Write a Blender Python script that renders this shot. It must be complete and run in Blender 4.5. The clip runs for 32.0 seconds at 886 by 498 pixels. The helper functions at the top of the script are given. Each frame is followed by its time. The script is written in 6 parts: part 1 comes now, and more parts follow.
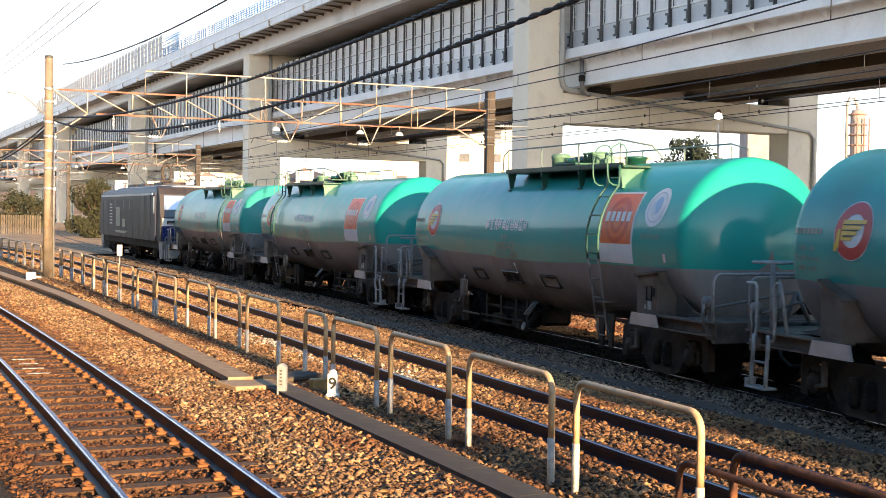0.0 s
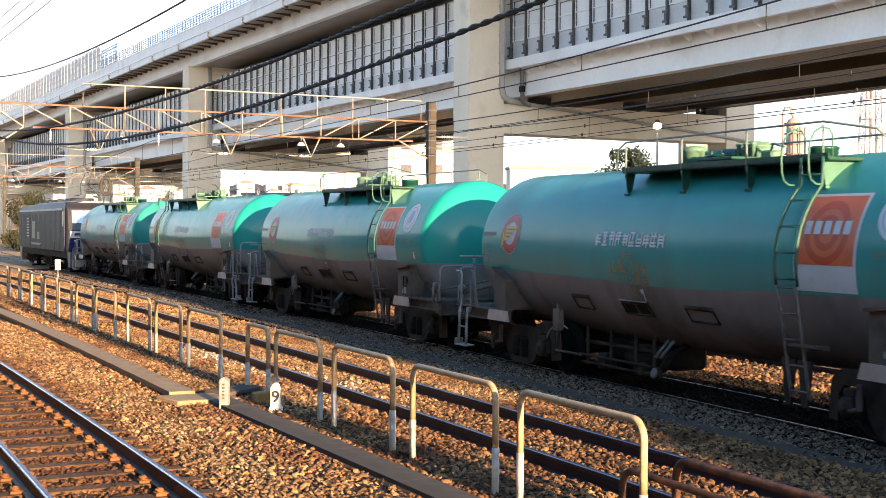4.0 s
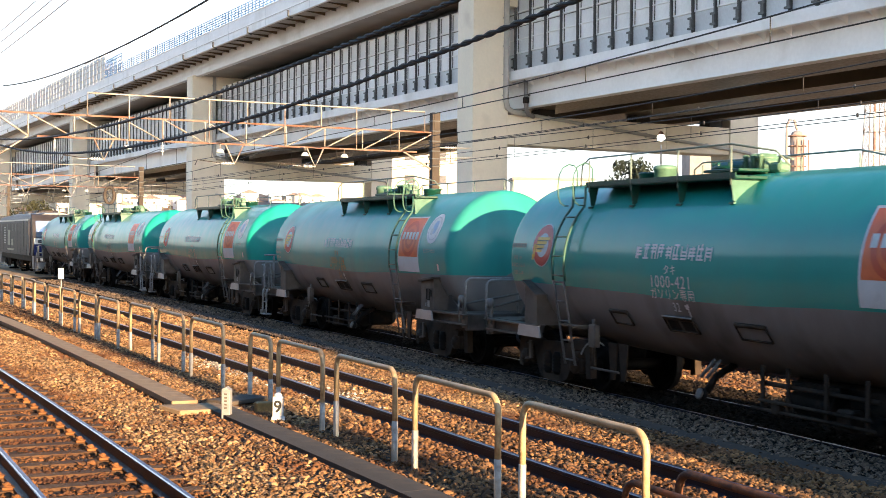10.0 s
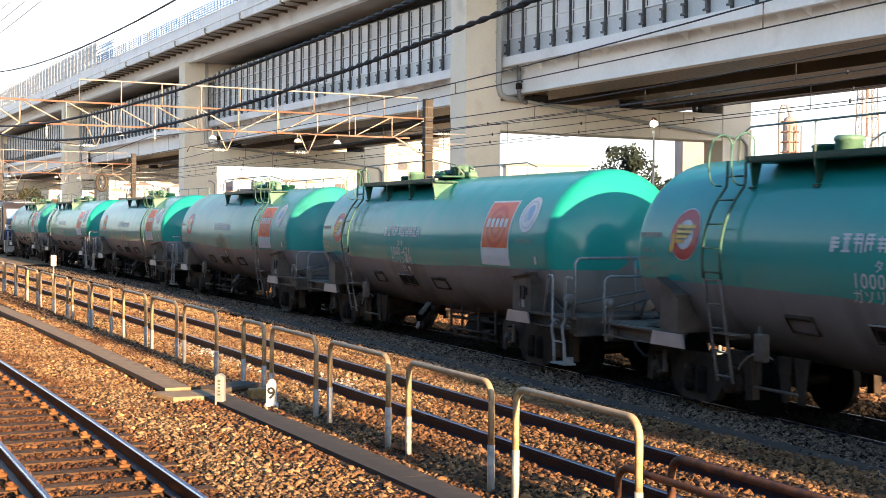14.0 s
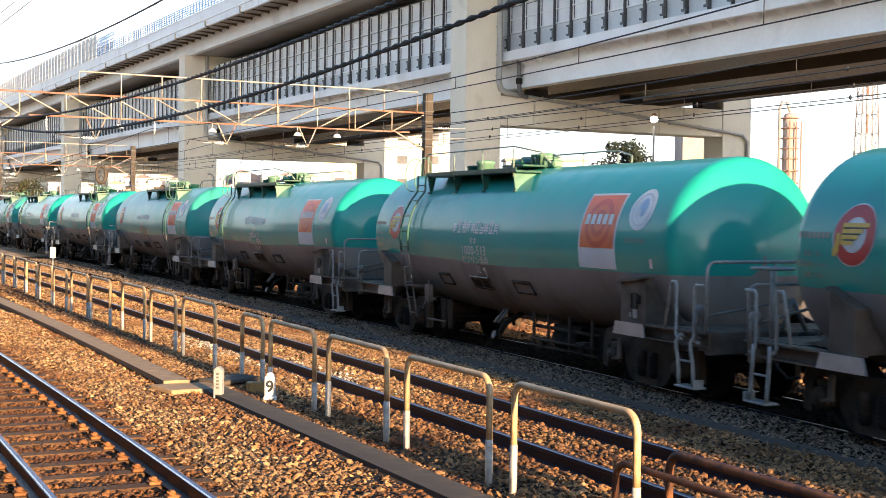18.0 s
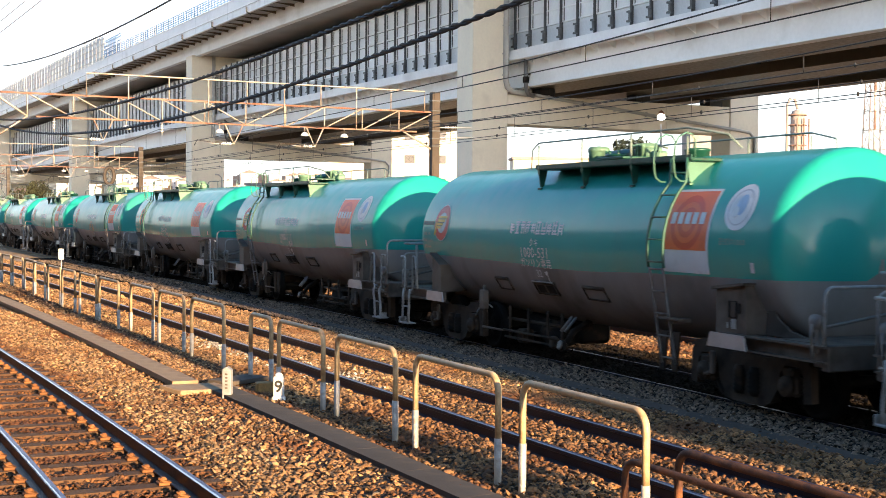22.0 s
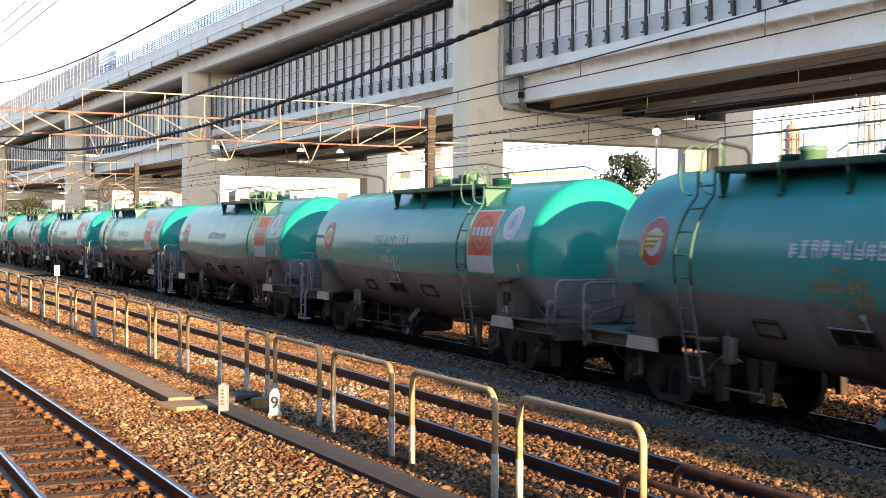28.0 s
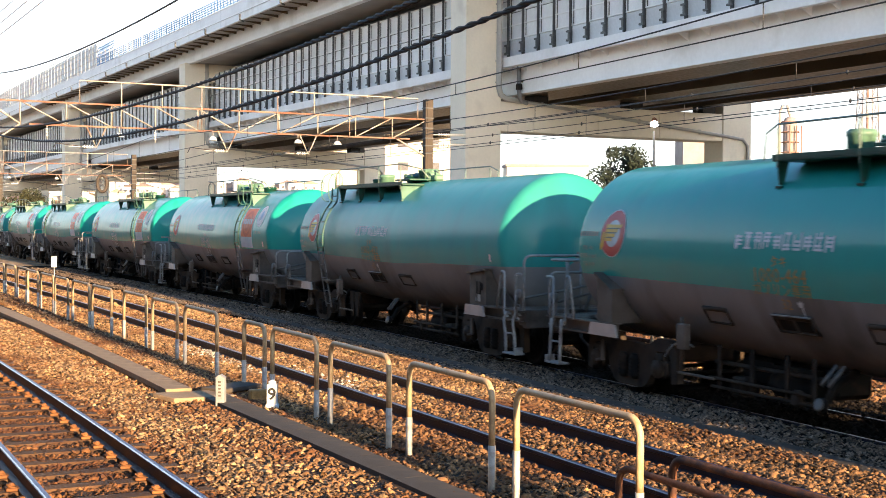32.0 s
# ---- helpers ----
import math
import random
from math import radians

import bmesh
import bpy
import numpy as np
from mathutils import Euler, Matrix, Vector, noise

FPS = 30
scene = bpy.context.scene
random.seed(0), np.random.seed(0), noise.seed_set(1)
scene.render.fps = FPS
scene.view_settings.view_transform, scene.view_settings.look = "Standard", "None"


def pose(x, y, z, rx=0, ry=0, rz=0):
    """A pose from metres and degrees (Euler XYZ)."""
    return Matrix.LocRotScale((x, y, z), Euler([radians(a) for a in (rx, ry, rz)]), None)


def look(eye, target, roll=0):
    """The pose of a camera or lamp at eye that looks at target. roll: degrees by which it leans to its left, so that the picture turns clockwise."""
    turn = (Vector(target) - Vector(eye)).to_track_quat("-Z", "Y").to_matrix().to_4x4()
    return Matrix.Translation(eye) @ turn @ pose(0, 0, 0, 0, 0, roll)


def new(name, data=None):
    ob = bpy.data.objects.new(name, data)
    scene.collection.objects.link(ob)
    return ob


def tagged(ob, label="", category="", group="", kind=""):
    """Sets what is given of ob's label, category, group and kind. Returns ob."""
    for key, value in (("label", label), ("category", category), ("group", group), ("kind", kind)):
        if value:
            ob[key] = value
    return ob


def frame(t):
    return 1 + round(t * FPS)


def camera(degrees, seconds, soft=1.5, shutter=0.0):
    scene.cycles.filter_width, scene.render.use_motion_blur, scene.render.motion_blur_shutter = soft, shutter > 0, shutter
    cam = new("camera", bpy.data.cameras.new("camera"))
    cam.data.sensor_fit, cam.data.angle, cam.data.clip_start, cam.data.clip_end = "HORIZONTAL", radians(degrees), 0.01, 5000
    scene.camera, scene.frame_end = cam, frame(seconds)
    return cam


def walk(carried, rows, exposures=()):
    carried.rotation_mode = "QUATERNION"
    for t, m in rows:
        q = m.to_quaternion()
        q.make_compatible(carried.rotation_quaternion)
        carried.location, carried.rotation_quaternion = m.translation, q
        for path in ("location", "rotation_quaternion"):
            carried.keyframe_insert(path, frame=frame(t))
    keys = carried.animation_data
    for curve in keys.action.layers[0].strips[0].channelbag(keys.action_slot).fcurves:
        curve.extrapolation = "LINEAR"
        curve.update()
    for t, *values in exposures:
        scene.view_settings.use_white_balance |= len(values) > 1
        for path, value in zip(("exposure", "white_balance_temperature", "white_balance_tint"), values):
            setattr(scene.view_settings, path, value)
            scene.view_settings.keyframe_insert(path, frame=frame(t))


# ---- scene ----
# ---- camera and path ----
EYE = Vector((0.0, 0.0, 2.226))
# seconds, turn to the right, tilt up, lean (degrees)
PATH = [
    (0.0, 0.001, -1.581, 0.795),
    (0.5, -0.088, -1.569, 0.714),
    (1.0, 0.934, -1.480, 0.718),
    (1.5, 1.649, -1.401, 0.701),
    (2.0, 1.824, -1.341, 0.587),
    (2.5, 1.962, -1.274, 0.537),
    (3.0, 2.064, -1.206, 0.452),
    (3.5, 2.431, -1.124, 0.380),
    (5.5, 2.672, -0.911, 0.203),
    (6.0, 2.614, -0.802, 0.047),
    (6.5, 2.572, -0.721, 0.125),
    (7.0, 2.603, -0.679, 0.396),
    (7.5, 2.633, -0.638, 0.440),
    (8.0, 2.604, -0.601, 0.560),
    (8.5, 2.405, -0.590, 0.699),
    (9.0, 2.416, -0.569, 0.651),
    (9.5, 2.411, -0.563, 0.631),
    (10.0, 2.415, -0.593, 0.571),
    (10.5, 2.421, -0.669, 0.386),
    (11.0, 2.461, -0.791, 0.401),
    (11.5, 2.518, -0.963, 0.508),
    (12.0, 2.567, -1.067, 0.590),
    (12.5, 2.635, -1.133, 0.592),
    (13.0, 2.678, -1.151, 0.642),
    (13.5, 2.701, -1.169, 0.551),
    (14.0, 2.728, -1.199, 0.476),
    (14.5, 2.761, -1.257, 0.591),
    (16.5, 2.781, -1.316, 0.607),
    (17.0, 2.752, -1.348, 0.593),
    (17.5, 2.739, -1.391, 0.651),
    (18.0, 2.764, -1.449, 0.811),
    (18.5, 2.817, -1.494, 0.799),
    (19.0, 2.807, -1.548, 0.773),
    (19.5, 2.767, -1.615, 0.837),
    (20.0, 2.702, -1.661, 0.844),
    (20.5, 2.655, -1.678, 0.781),
    (21.0, 2.562, -1.620, 0.661),
    (21.5, 2.490, -1.580, 0.574),
    (22.0, 2.420, -1.489, 0.466),
    (22.5, 2.383, -1.416, 0.445),
    (23.0, 2.366, -1.398, 0.509),
    (23.5, 2.354, -1.407, 0.428),
    (24.0, 2.359, -1.395, 0.363),
    (24.5, 2.363, -1.325, 0.145),
    (25.0, 2.362, -1.207, -0.054),
    (25.5, 2.381, -1.048, -0.165),
    (27.5, 2.553, -0.807, 0.131),
    (28.0, 2.592, -0.812, 0.281),
    (28.5, 2.598, -0.822, 0.283),
    (29.0, 2.630, -0.858, 0.269),
    (29.5, 2.645, -0.928, 0.331),
    (30.0, 2.652, -1.005, 0.387),
    (30.5, 2.669, -1.060, 0.491),
    (31.0, 2.710, -1.122, 0.516),
    (31.5, 2.704, -1.150, 0.440),
    (32.0, 2.708, -1.169, 0.392),
]


def aim(turn, tilt, lean):
    a, b = radians(turn), radians(tilt)
    way = Vector((math.sin(a) * math.cos(b), math.cos(a) * math.cos(b), math.sin(b)))
    return look(EYE, EYE + way, lean)


cam = camera(38.007, 32.0, soft=0.6, shutter=0.5)
walk(cam, [(t, aim(a, b, c)) for t, a, b, c in PATH])

# distance run by the train along its line, metres, one value a second
RUN = [
    29.2, 30.98, 32.79, 34.61, 36.51, 38.48, 40.46, 42.5, 44.64, 46.82, 49.05,
    51.33, 53.65, 56.01, 58.42, 60.9, 63.41, 65.94, 68.57, 71.32, 74.15, 77.04,
    80.05, 83.18, 86.4, 89.71, 93.02, 96.35, 99.84, 103.47, 107.07, 110.65, 114.38,
]
NEAR = (-4.1022, 15.0000, -0.424965, -0.0018217, 0.00002701)  # start x, y, heading, bend, change of bend
MIDDLE = (1.1063, 15.0000, -0.395378, -0.0002406, -0.00004681)  # start x, y, heading, bend, change of bend
FREIGHT = (-0.0000, 30.1546, -0.384831, -0.0015584, 0.00004765)  # start x, y, heading, bend, change of bend
CAR = 13.57
SPAN = np.linspace(-70.0, 200.0, 1081)


def line_table(track):
    x0, y0, h0, k0, k1 = track
    s = np.clip(SPAN, -45.0, 105.0)
    h = h0 + k0 * s + k1 * s * s / 2
    step = SPAN[1] - SPAN[0]
    dx, dy = np.sin(h), np.cos(h)
    x = np.concatenate([[0], np.cumsum((dx[1:] + dx[:-1]) / 2 * step)])
    y = np.concatenate([[0], np.cumsum((dy[1:] + dy[:-1]) / 2 * step)])
    zero = int(np.argmin(abs(SPAN)))
    return x - x[zero] + x0, y - y[zero] + y0, h


TABLES = {t: line_table(t) for t in (NEAR, MIDDLE, FREIGHT)}


def on_line(track, s, side=0.0, z=0.0):
    """Place at s metres along a track, side metres to its left, and its heading."""
    x, y, h = (float(np.interp(s, SPAN, a)) for a in TABLES[track])
    return Vector((x - side * math.cos(h), y + side * math.sin(h), z)), h


def line_pose(track, s, side=0.0, z=0.0):
    p, h = on_line(track, s, side, z)
    return pose(p.x, p.y, p.z, 0, 0, 90 - math.degrees(h))


# ---- light ----
SUN_AZ, SUN_EL = 155.6, 8.5  # degrees clockwise from +y, and above the horizon
world = bpy.data.worlds.new("sky")
scene.world = world
world.use_nodes = True
wn = world.node_tree.nodes
sky = wn.new("ShaderNodeTexSky")
sky.sky_type, sky.sun_disc = "NISHITA", False
sky.sun_elevation, sky.sun_rotation = radians(SUN_EL), radians(SUN_AZ)
sky.air_density, sky.dust_density, sky.ozone_density = 1.0, 0.5, 3.0
wn["Background"].inputs["Strength"].default_value = 0.12
# evening haze: the blue pales towards the horizon
way = wn.new("ShaderNodeTexCoord")
split = wn.new("ShaderNodeSeparateXYZ")
height = wn.new("ShaderNodeMapRange")
for key, value in (("From Min", 0.15), ("From Max", 0.5), ("To Min", 0.3), ("To Max", 1.05)):
    height.inputs[key].default_value = value
soft_sky = wn.new("ShaderNodeHueSaturation")
for a, b in ((way.outputs["Generated"], split.inputs["Vector"]), (split.outputs["Z"], height.inputs["Value"]), (height.outputs["Result"], soft_sky.inputs["Saturation"]),
             (sky.outputs["Color"], soft_sky.inputs["Color"]), (soft_sky.outputs["Color"], wn["Background"].inputs["Color"])):
    world.node_tree.links.new(a, b)

lamp = bpy.data.lights.new("sun", "SUN")
lamp.energy, lamp.angle, lamp.color = 4.1, radians(0.6), (1.0, 0.69, 0.385)
sun = new("sun", lamp)
sa, se = radians(SUN_AZ), radians(SUN_EL)
to_sun = Vector((math.sin(sa) * math.cos(se), math.cos(sa) * math.cos(se), math.sin(se)))
sun.matrix_world = look(to_sun * 50, (0, 0, 0))
scene.view_settings.exposure = 2.0


# ---- materials ----
def material(name, colour, rough=0.6, metal=0.0, vary=0.25, scale=6.0, fine=60.0, bump=0.1, dirt=None, dirt_amount=0.0,
             dirt_scale=2.0, coat=0.0, random_piece=0.0, island=0.0, stretch=(1, 1, 1), bump_dist=0.01, spec=0.5):
    """A procedural surface: coarse and fine colour variation, patches of dirt, grain in roughness and relief."""
    m = bpy.data.materials.new(name)
    m.use_nodes = True
    nt = m.node_tree
    n, l = nt.nodes, nt.links
    b = n["Principled BSDF"]
    b.inputs["Metallic"].default_value = metal
    b.inputs["Specular IOR Level"].default_value = spec
    if coat:
        b.inputs["Coat Weight"].default_value = coat
        b.inputs["Coat Roughness"].default_value = 0.12
    co = n.new("ShaderNodeTexCoord")
    mp = n.new("ShaderNodeMapping")
    mp.inputs["Scale"].default_value = stretch
    l.new(co.outputs["Object"], mp.inputs["Vector"])

    def tex(size, detail=4.0):
        t = n.new("ShaderNodeTexNoise")
        t.inputs["Scale"].default_value, t.inputs["Detail"].default_value = size, detail
        l.new(mp.outputs["Vector"], t.inputs["Vector"])
        return t.outputs["Fac"]

    def mix(kind, fac, a, c):
        x = n.new("ShaderNodeMix")
        x.data_type, x.blend_type = "RGBA", kind
        for sock, v in ((x.inputs["Factor"], fac), (x.inputs["A"], a), (x.inputs["B"], c)):
            if hasattr(v, "links"):
                l.new(v, sock)
            else:
                sock.default_value = v
        return x.outputs["Result"]

    def ramp(src, lo, hi, v0=0.0, v1=1.0):
        r = n.new("ShaderNodeMapRange")
        for k, v in zip(("From Min", "From Max", "To Min", "To Max"), (lo, hi, v0, v1)):
            r.inputs[k].default_value = v
        l.new(src, r.inputs["Value"])
        return r.outputs["Result"]

    def grey(v):
        c = n.new("ShaderNodeCombineColor")
        for s in ("Red", "Green", "Blue"):
            l.new(v, c.inputs[s])
        return c.outputs["Color"]

    coarse, grain = tex(scale), tex(fine, 6.0)
    col = (*colour, 1)
    col = mix("MULTIPLY", 1.0, col, grey(ramp(coarse, 0.3, 0.7, 1 - vary, 1 + vary * 0.6)))
    col = mix("MULTIPLY", 1.0, col, grey(ramp(grain, 0.3, 0.7, 1 - vary * 0.6, 1 + vary * 0.4)))
    if random_piece or island:
        if random_piece:
            src = n.new("ShaderNodeObjectInfo").outputs["Random"]
        else:
            src = n.new("ShaderNodeNewGeometry").outputs["Random Per Island"]
        amount = random_piece or island
        col = mix("MULTIPLY", 1.0, col, grey(ramp(src, 0, 1, 1 - amount, 1 + amount)))
    if dirt:
        col = mix("MIX", ramp(tex(dirt_scale, 6.0), 0.62 - 0.3 * dirt_amount, 0.75 - 0.2 * dirt_amount, 0.0, min(1.0, 0.4 + dirt_amount)), col, (*dirt, 1))
    l.new(col, b.inputs["Base Color"])
    l.new(ramp(grain, 0.3, 0.7, max(0.02, rough - 0.08), min(1, rough + 0.1)), b.inputs["Roughness"])
    if bump:
        bn = n.new("ShaderNodeBump")
        bn.inputs["Strength"].default_value, bn.inputs["Distance"].default_value = bump, bump_dist
        l.new(grain, bn.inputs["Height"])
        l.new(bn.outputs["Normal"], b.inputs["Normal"])
    return m


def glow(name, colour, strength):
    m = bpy.data.materials.new(name)
    m.use_nodes = True
    b = m.node_tree.nodes["Principled BSDF"]
    b.inputs["Base Color"].default_value = (*colour, 1)
    b.inputs["Emission Color"].default_value = (*colour, 1)
    b.inputs["Emission Strength"].default_value = strength
    return m


BALLAST = material("ballast_bed", (0.05, 0.026, 0.013), 0.95, vary=0.45, scale=1.2, fine=34.0, bump=1.0, bump_dist=0.05)
STONE = material("ballast_stone", (0.352, 0.179, 0.072), 0.9, vary=0.4, scale=1.3, fine=70, bump=0.3, island=0.8, dirt=(0.19, 0.07, 0.023), dirt_amount=0.55, dirt_scale=0.7)
RED_STONE = material("rusty_stone", (0.200, 0.081, 0.025), 0.9, vary=0.35, scale=1.5, fine=70, bump=0.3, island=0.8, dirt=(0.11, 0.038, 0.013), dirt_amount=0.5, dirt_scale=0.9)
PALE_STONE = material("pale_stone", (0.420, 0.254, 0.117), 0.9, vary=0.3, scale=1.2, fine=70, bump=0.3, island=0.8, dirt=(0.23, 0.11, 0.045), dirt_amount=0.35, dirt_scale=0.6)
WHITE_STONE = material("chalky_stone", (0.6, 0.52, 0.4), 0.9, vary=0.3, scale=2, fine=70, bump=0.3, island=0.4)
DARK_STONE = material("dark_stone", (0.158, 0.066, 0.025), 0.9, vary=0.4, scale=2, fine=70, bump=0.3, island=0.6, dirt=(0.07, 0.03, 0.015), dirt_amount=0.4, dirt_scale=2)
MID_STONE = material("tan_stone", (0.4, 0.225, 0.095), 0.9, vary=0.35, scale=1.3, fine=70, bump=0.3, island=0.75, dirt=(0.25, 0.105, 0.036), dirt_amount=0.4, dirt_scale=0.7)
RUSSET_STONE = material("russet_stone", (0.29, 0.145, 0.056), 0.9, vary=0.4, scale=1.3, fine=70, bump=0.3, island=0.8, dirt=(0.16, 0.06, 0.02), dirt_amount=0.5, dirt_scale=0.7)
# Near black: the shade under the train is put into the colour.
SHADE_STONE = material("shade_stone", (0.03, 0.023, 0.018), 0.95, vary=0.4, scale=1.3, fine=70, bump=0.3, island=0.6, spec=0.1)
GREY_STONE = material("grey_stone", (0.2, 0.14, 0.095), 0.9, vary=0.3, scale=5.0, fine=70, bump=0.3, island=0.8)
GROUND = material("ground", (0.4, 0.275, 0.165), 0.95, vary=0.4, scale=0.4, fine=14.0, bump=0.8, bump_dist=0.04)
RAIL_SIDE = material("rail_side", (0.011, 0.01, 0.022), 0.5, vary=0.4, scale=3, fine=80, bump=0.15, spec=0.3)
RAIL_TOP = material("rail_top", (0.6, 0.61, 0.66), 0.27, metal=1.0, vary=0.1, scale=4, fine=50, bump=0.03)
# Navy of the sky reflected on the rail head, put into the colour.
RAIL_SKY_SHEEN = material("rail_head_sky_sheen", (0.05, 0.05, 0.13), 0.35, metal=0.7, vary=0.2, scale=3, fine=60, bump=0.04)
RAIL_DULL = material("rail_top_dull", (0.3, 0.3, 0.34), 0.35, metal=0.9, vary=0.2, scale=4, fine=50, bump=0.05)
SLEEPER = material("sleeper_concrete", (0.155, 0.076, 0.031), 0.9, vary=0.45, scale=4, fine=50, bump=0.5, random_piece=0.2, dirt=(0.085, 0.037, 0.015), dirt_amount=0.6)
CLIP = material("rusty_clip", (0.24, 0.095, 0.03), 0.85, vary=0.35, scale=20, fine=120, bump=0.3, random_piece=0.25)
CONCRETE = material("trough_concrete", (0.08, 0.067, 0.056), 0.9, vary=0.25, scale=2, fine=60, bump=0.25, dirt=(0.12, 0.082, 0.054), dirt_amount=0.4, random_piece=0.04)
TAN_CONCRETE = material("dusty_concrete", (0.42, 0.285, 0.165), 0.9, vary=0.25, scale=2, fine=60, bump=0.25, dirt=(0.17, 0.11, 0.065), dirt_amount=0.4, dirt_scale=1.5)
POLE = material("pole_concrete", (0.27, 0.215, 0.155), 0.85, vary=0.25, scale=2, fine=50, bump=0.15, dirt=(0.18, 0.11, 0.06), dirt_amount=0.35, dirt_scale=3)
HOOP = material("cream_paint", (0.58, 0.42, 0.24), 0.5, vary=0.2, scale=6, fine=90, bump=0.1, dirt=(0.25, 0.11, 0.04), dirt_amount=0.35, dirt_scale=7)
HOOP_LOW = material("white_sleeve", (0.5, 0.47, 0.42), 0.6, vary=0.2, scale=8, fine=90, bump=0.1, dirt=(0.3, 0.2, 0.13), dirt_amount=0.35, dirt_scale=9)
RUST = material("rust", (0.22, 0.08, 0.03), 0.8, vary=0.45, scale=9, fine=110, bump=0.4, dirt=(0.07, 0.03, 0.02), dirt_amount=0.5, dirt_scale=8)
PIER = material("pier_paint", (0.78, 0.7, 0.56), 0.5, vary=0.06, scale=0.5, fine=6, bump=0.03, dirt=(0.55, 0.47, 0.37), dirt_amount=0.15, dirt_scale=0.6)
DECK_WHITE = material("girder_paint", (0.86, 0.87, 0.88), 0.5, vary=0.06, scale=0.4, fine=5, bump=0.03, dirt=(0.55, 0.53, 0.5), dirt_amount=0.15, dirt_scale=0.3)
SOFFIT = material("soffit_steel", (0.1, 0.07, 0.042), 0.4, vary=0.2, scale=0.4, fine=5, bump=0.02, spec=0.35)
# Near black: shade in the gaps between girders, put into the colour.
GAP_SHADE = material("shaded_deck_underside", (0.022, 0.019, 0.016), 0.7, vary=0.2, scale=0.5, fine=6, bump=0.05)
PANEL = material("barrier_panel", (0.76, 0.78, 0.8), 0.45, vary=0.1, scale=0.6, fine=9, bump=0.05, random_piece=0.06)
PANEL_LOW = material("barrier_base", (0.6, 0.62, 0.64), 0.5, vary=0.12, scale=0.6, fine=9, bump=0.05, random_piece=0.08)
DARK_STEEL = material("dark_steel", (0.09, 0.095, 0.1), 0.5, metal=0.3, vary=0.2, scale=2, fine=30, bump=0.1)
BLUE_FENCE = material("blue_fence", (0.1, 0.24, 0.45), 0.5, vary=0.1, scale=1, fine=10, bump=0.05)
PALE_STEEL = material("galvanised_steel", (0.5, 0.5, 0.5), 0.45, metal=0.6, vary=0.15, scale=3, fine=40, bump=0.08)
GANTRY = material("gantry_paint", (0.42, 0.37, 0.32), 0.6, vary=0.25, scale=1.5, fine=30, bump=0.15, dirt=(0.2, 0.08, 0.035), dirt_amount=0.35, dirt_scale=1.6)
GANTRY_RUST = material("rusty_gantry_paint", (0.24, 0.14, 0.1), 0.65, vary=0.3, scale=1.5, fine=30, bump=0.2, dirt=(0.17, 0.055, 0.025), dirt_amount=0.8, dirt_scale=1.3)
WIRE = material("wire", (0.03, 0.03, 0.032), 0.6, vary=0.2, scale=4, fine=40, bump=0.1)
INSULATOR = material("porcelain", (0.7, 0.7, 0.68), 0.25, vary=0.05, scale=6, fine=40, bump=0.0, coat=0.5)
MAST = material("brown_mast", (0.06, 0.045, 0.035), 0.75, vary=0.3, scale=2, fine=30, bump=0.2)
GREEN = material("tank_green", (0.012, 0.335, 0.272), 0.5, vary=0.08, scale=0.5, fine=3.0, bump=0.0, spec=0.25, dirt=(0.012, 0.275, 0.222), dirt_amount=0.15, dirt_scale=0.8, stretch=(1, 1, 0.5), coat=0.5)
GREEN_DULL = material("weathered_tank_green", (0.035, 0.335, 0.29), 0.55, vary=0.1, scale=0.6, fine=3.0, bump=0.0, spec=0.18, dirt=(0.04, 0.235, 0.2), dirt_amount=0.3, dirt_scale=0.7, stretch=(1, 1, 0.4), coat=0.5)
for m, ior, gloss in ((GREEN, 1.65, 0.14), (GREEN_DULL, 1.6, 0.24)):
    m.node_tree.nodes["Principled BSDF"].inputs["Coat IOR"].default_value = ior
    m.node_tree.nodes["Principled BSDF"].inputs["Coat Roughness"].default_value = gloss
GREY = material("tank_grey", (0.275, 0.252, 0.234), 0.5, vary=0.18, scale=0.8, fine=5, bump=0.0, spec=0.35, dirt=(0.1, 0.083, 0.07), dirt_amount=0.35, dirt_scale=0.9, stretch=(1, 1, 0.4))
GREEN_FIT = material("fitting_green", (0.008, 0.07, 0.045), 0.4, vary=0.2, scale=4, fine=60, bump=0.1, dirt=(0.04, 0.05, 0.035), dirt_amount=0.3, dirt_scale=5)
CAR_GREY = material("underframe_grey", (0.12, 0.093, 0.073), 0.6, vary=0.3, scale=2, fine=50, bump=0.1, dirt=(0.042, 0.029, 0.02), dirt_amount=0.55, dirt_scale=2.5)
BOGIE = material("bogie_grime", (0.012, 0.009, 0.007), 0.75, vary=0.35, scale=4, fine=60, bump=0.2, spec=0.25, dirt=(0.06, 0.036, 0.021), dirt_amount=0.3, dirt_scale=4)
CAST = material("dusty_cast_steel", (0.07, 0.047, 0.032), 0.75, vary=0.4, scale=3, fine=50, bump=0.2, spec=0.25, dirt=(0.015, 0.011, 0.008), dirt_amount=0.5, dirt_scale=3)
WHEEL = material("wheel_steel", (0.009, 0.007, 0.006), 0.7, vary=0.3, scale=5, fine=60, bump=0.1, spec=0.25)
RAILING = material("light_rail", (0.3, 0.3, 0.29), 0.5, vary=0.2, scale=6, fine=80, bump=0.08, dirt=(0.17, 0.14, 0.115), dirt_amount=0.3, dirt_scale=7)
WHITE = material("white_marking", (0.72, 0.72, 0.7), 0.45, vary=0.08, scale=3, fine=60, bump=0.02, dirt=(0.5, 0.47, 0.43), dirt_amount=0.2, dirt_scale=4)
PALE_MARK = material("faded_marking", (0.34, 0.33, 0.25), 0.5, vary=0.3, scale=12, fine=60, bump=0.0)
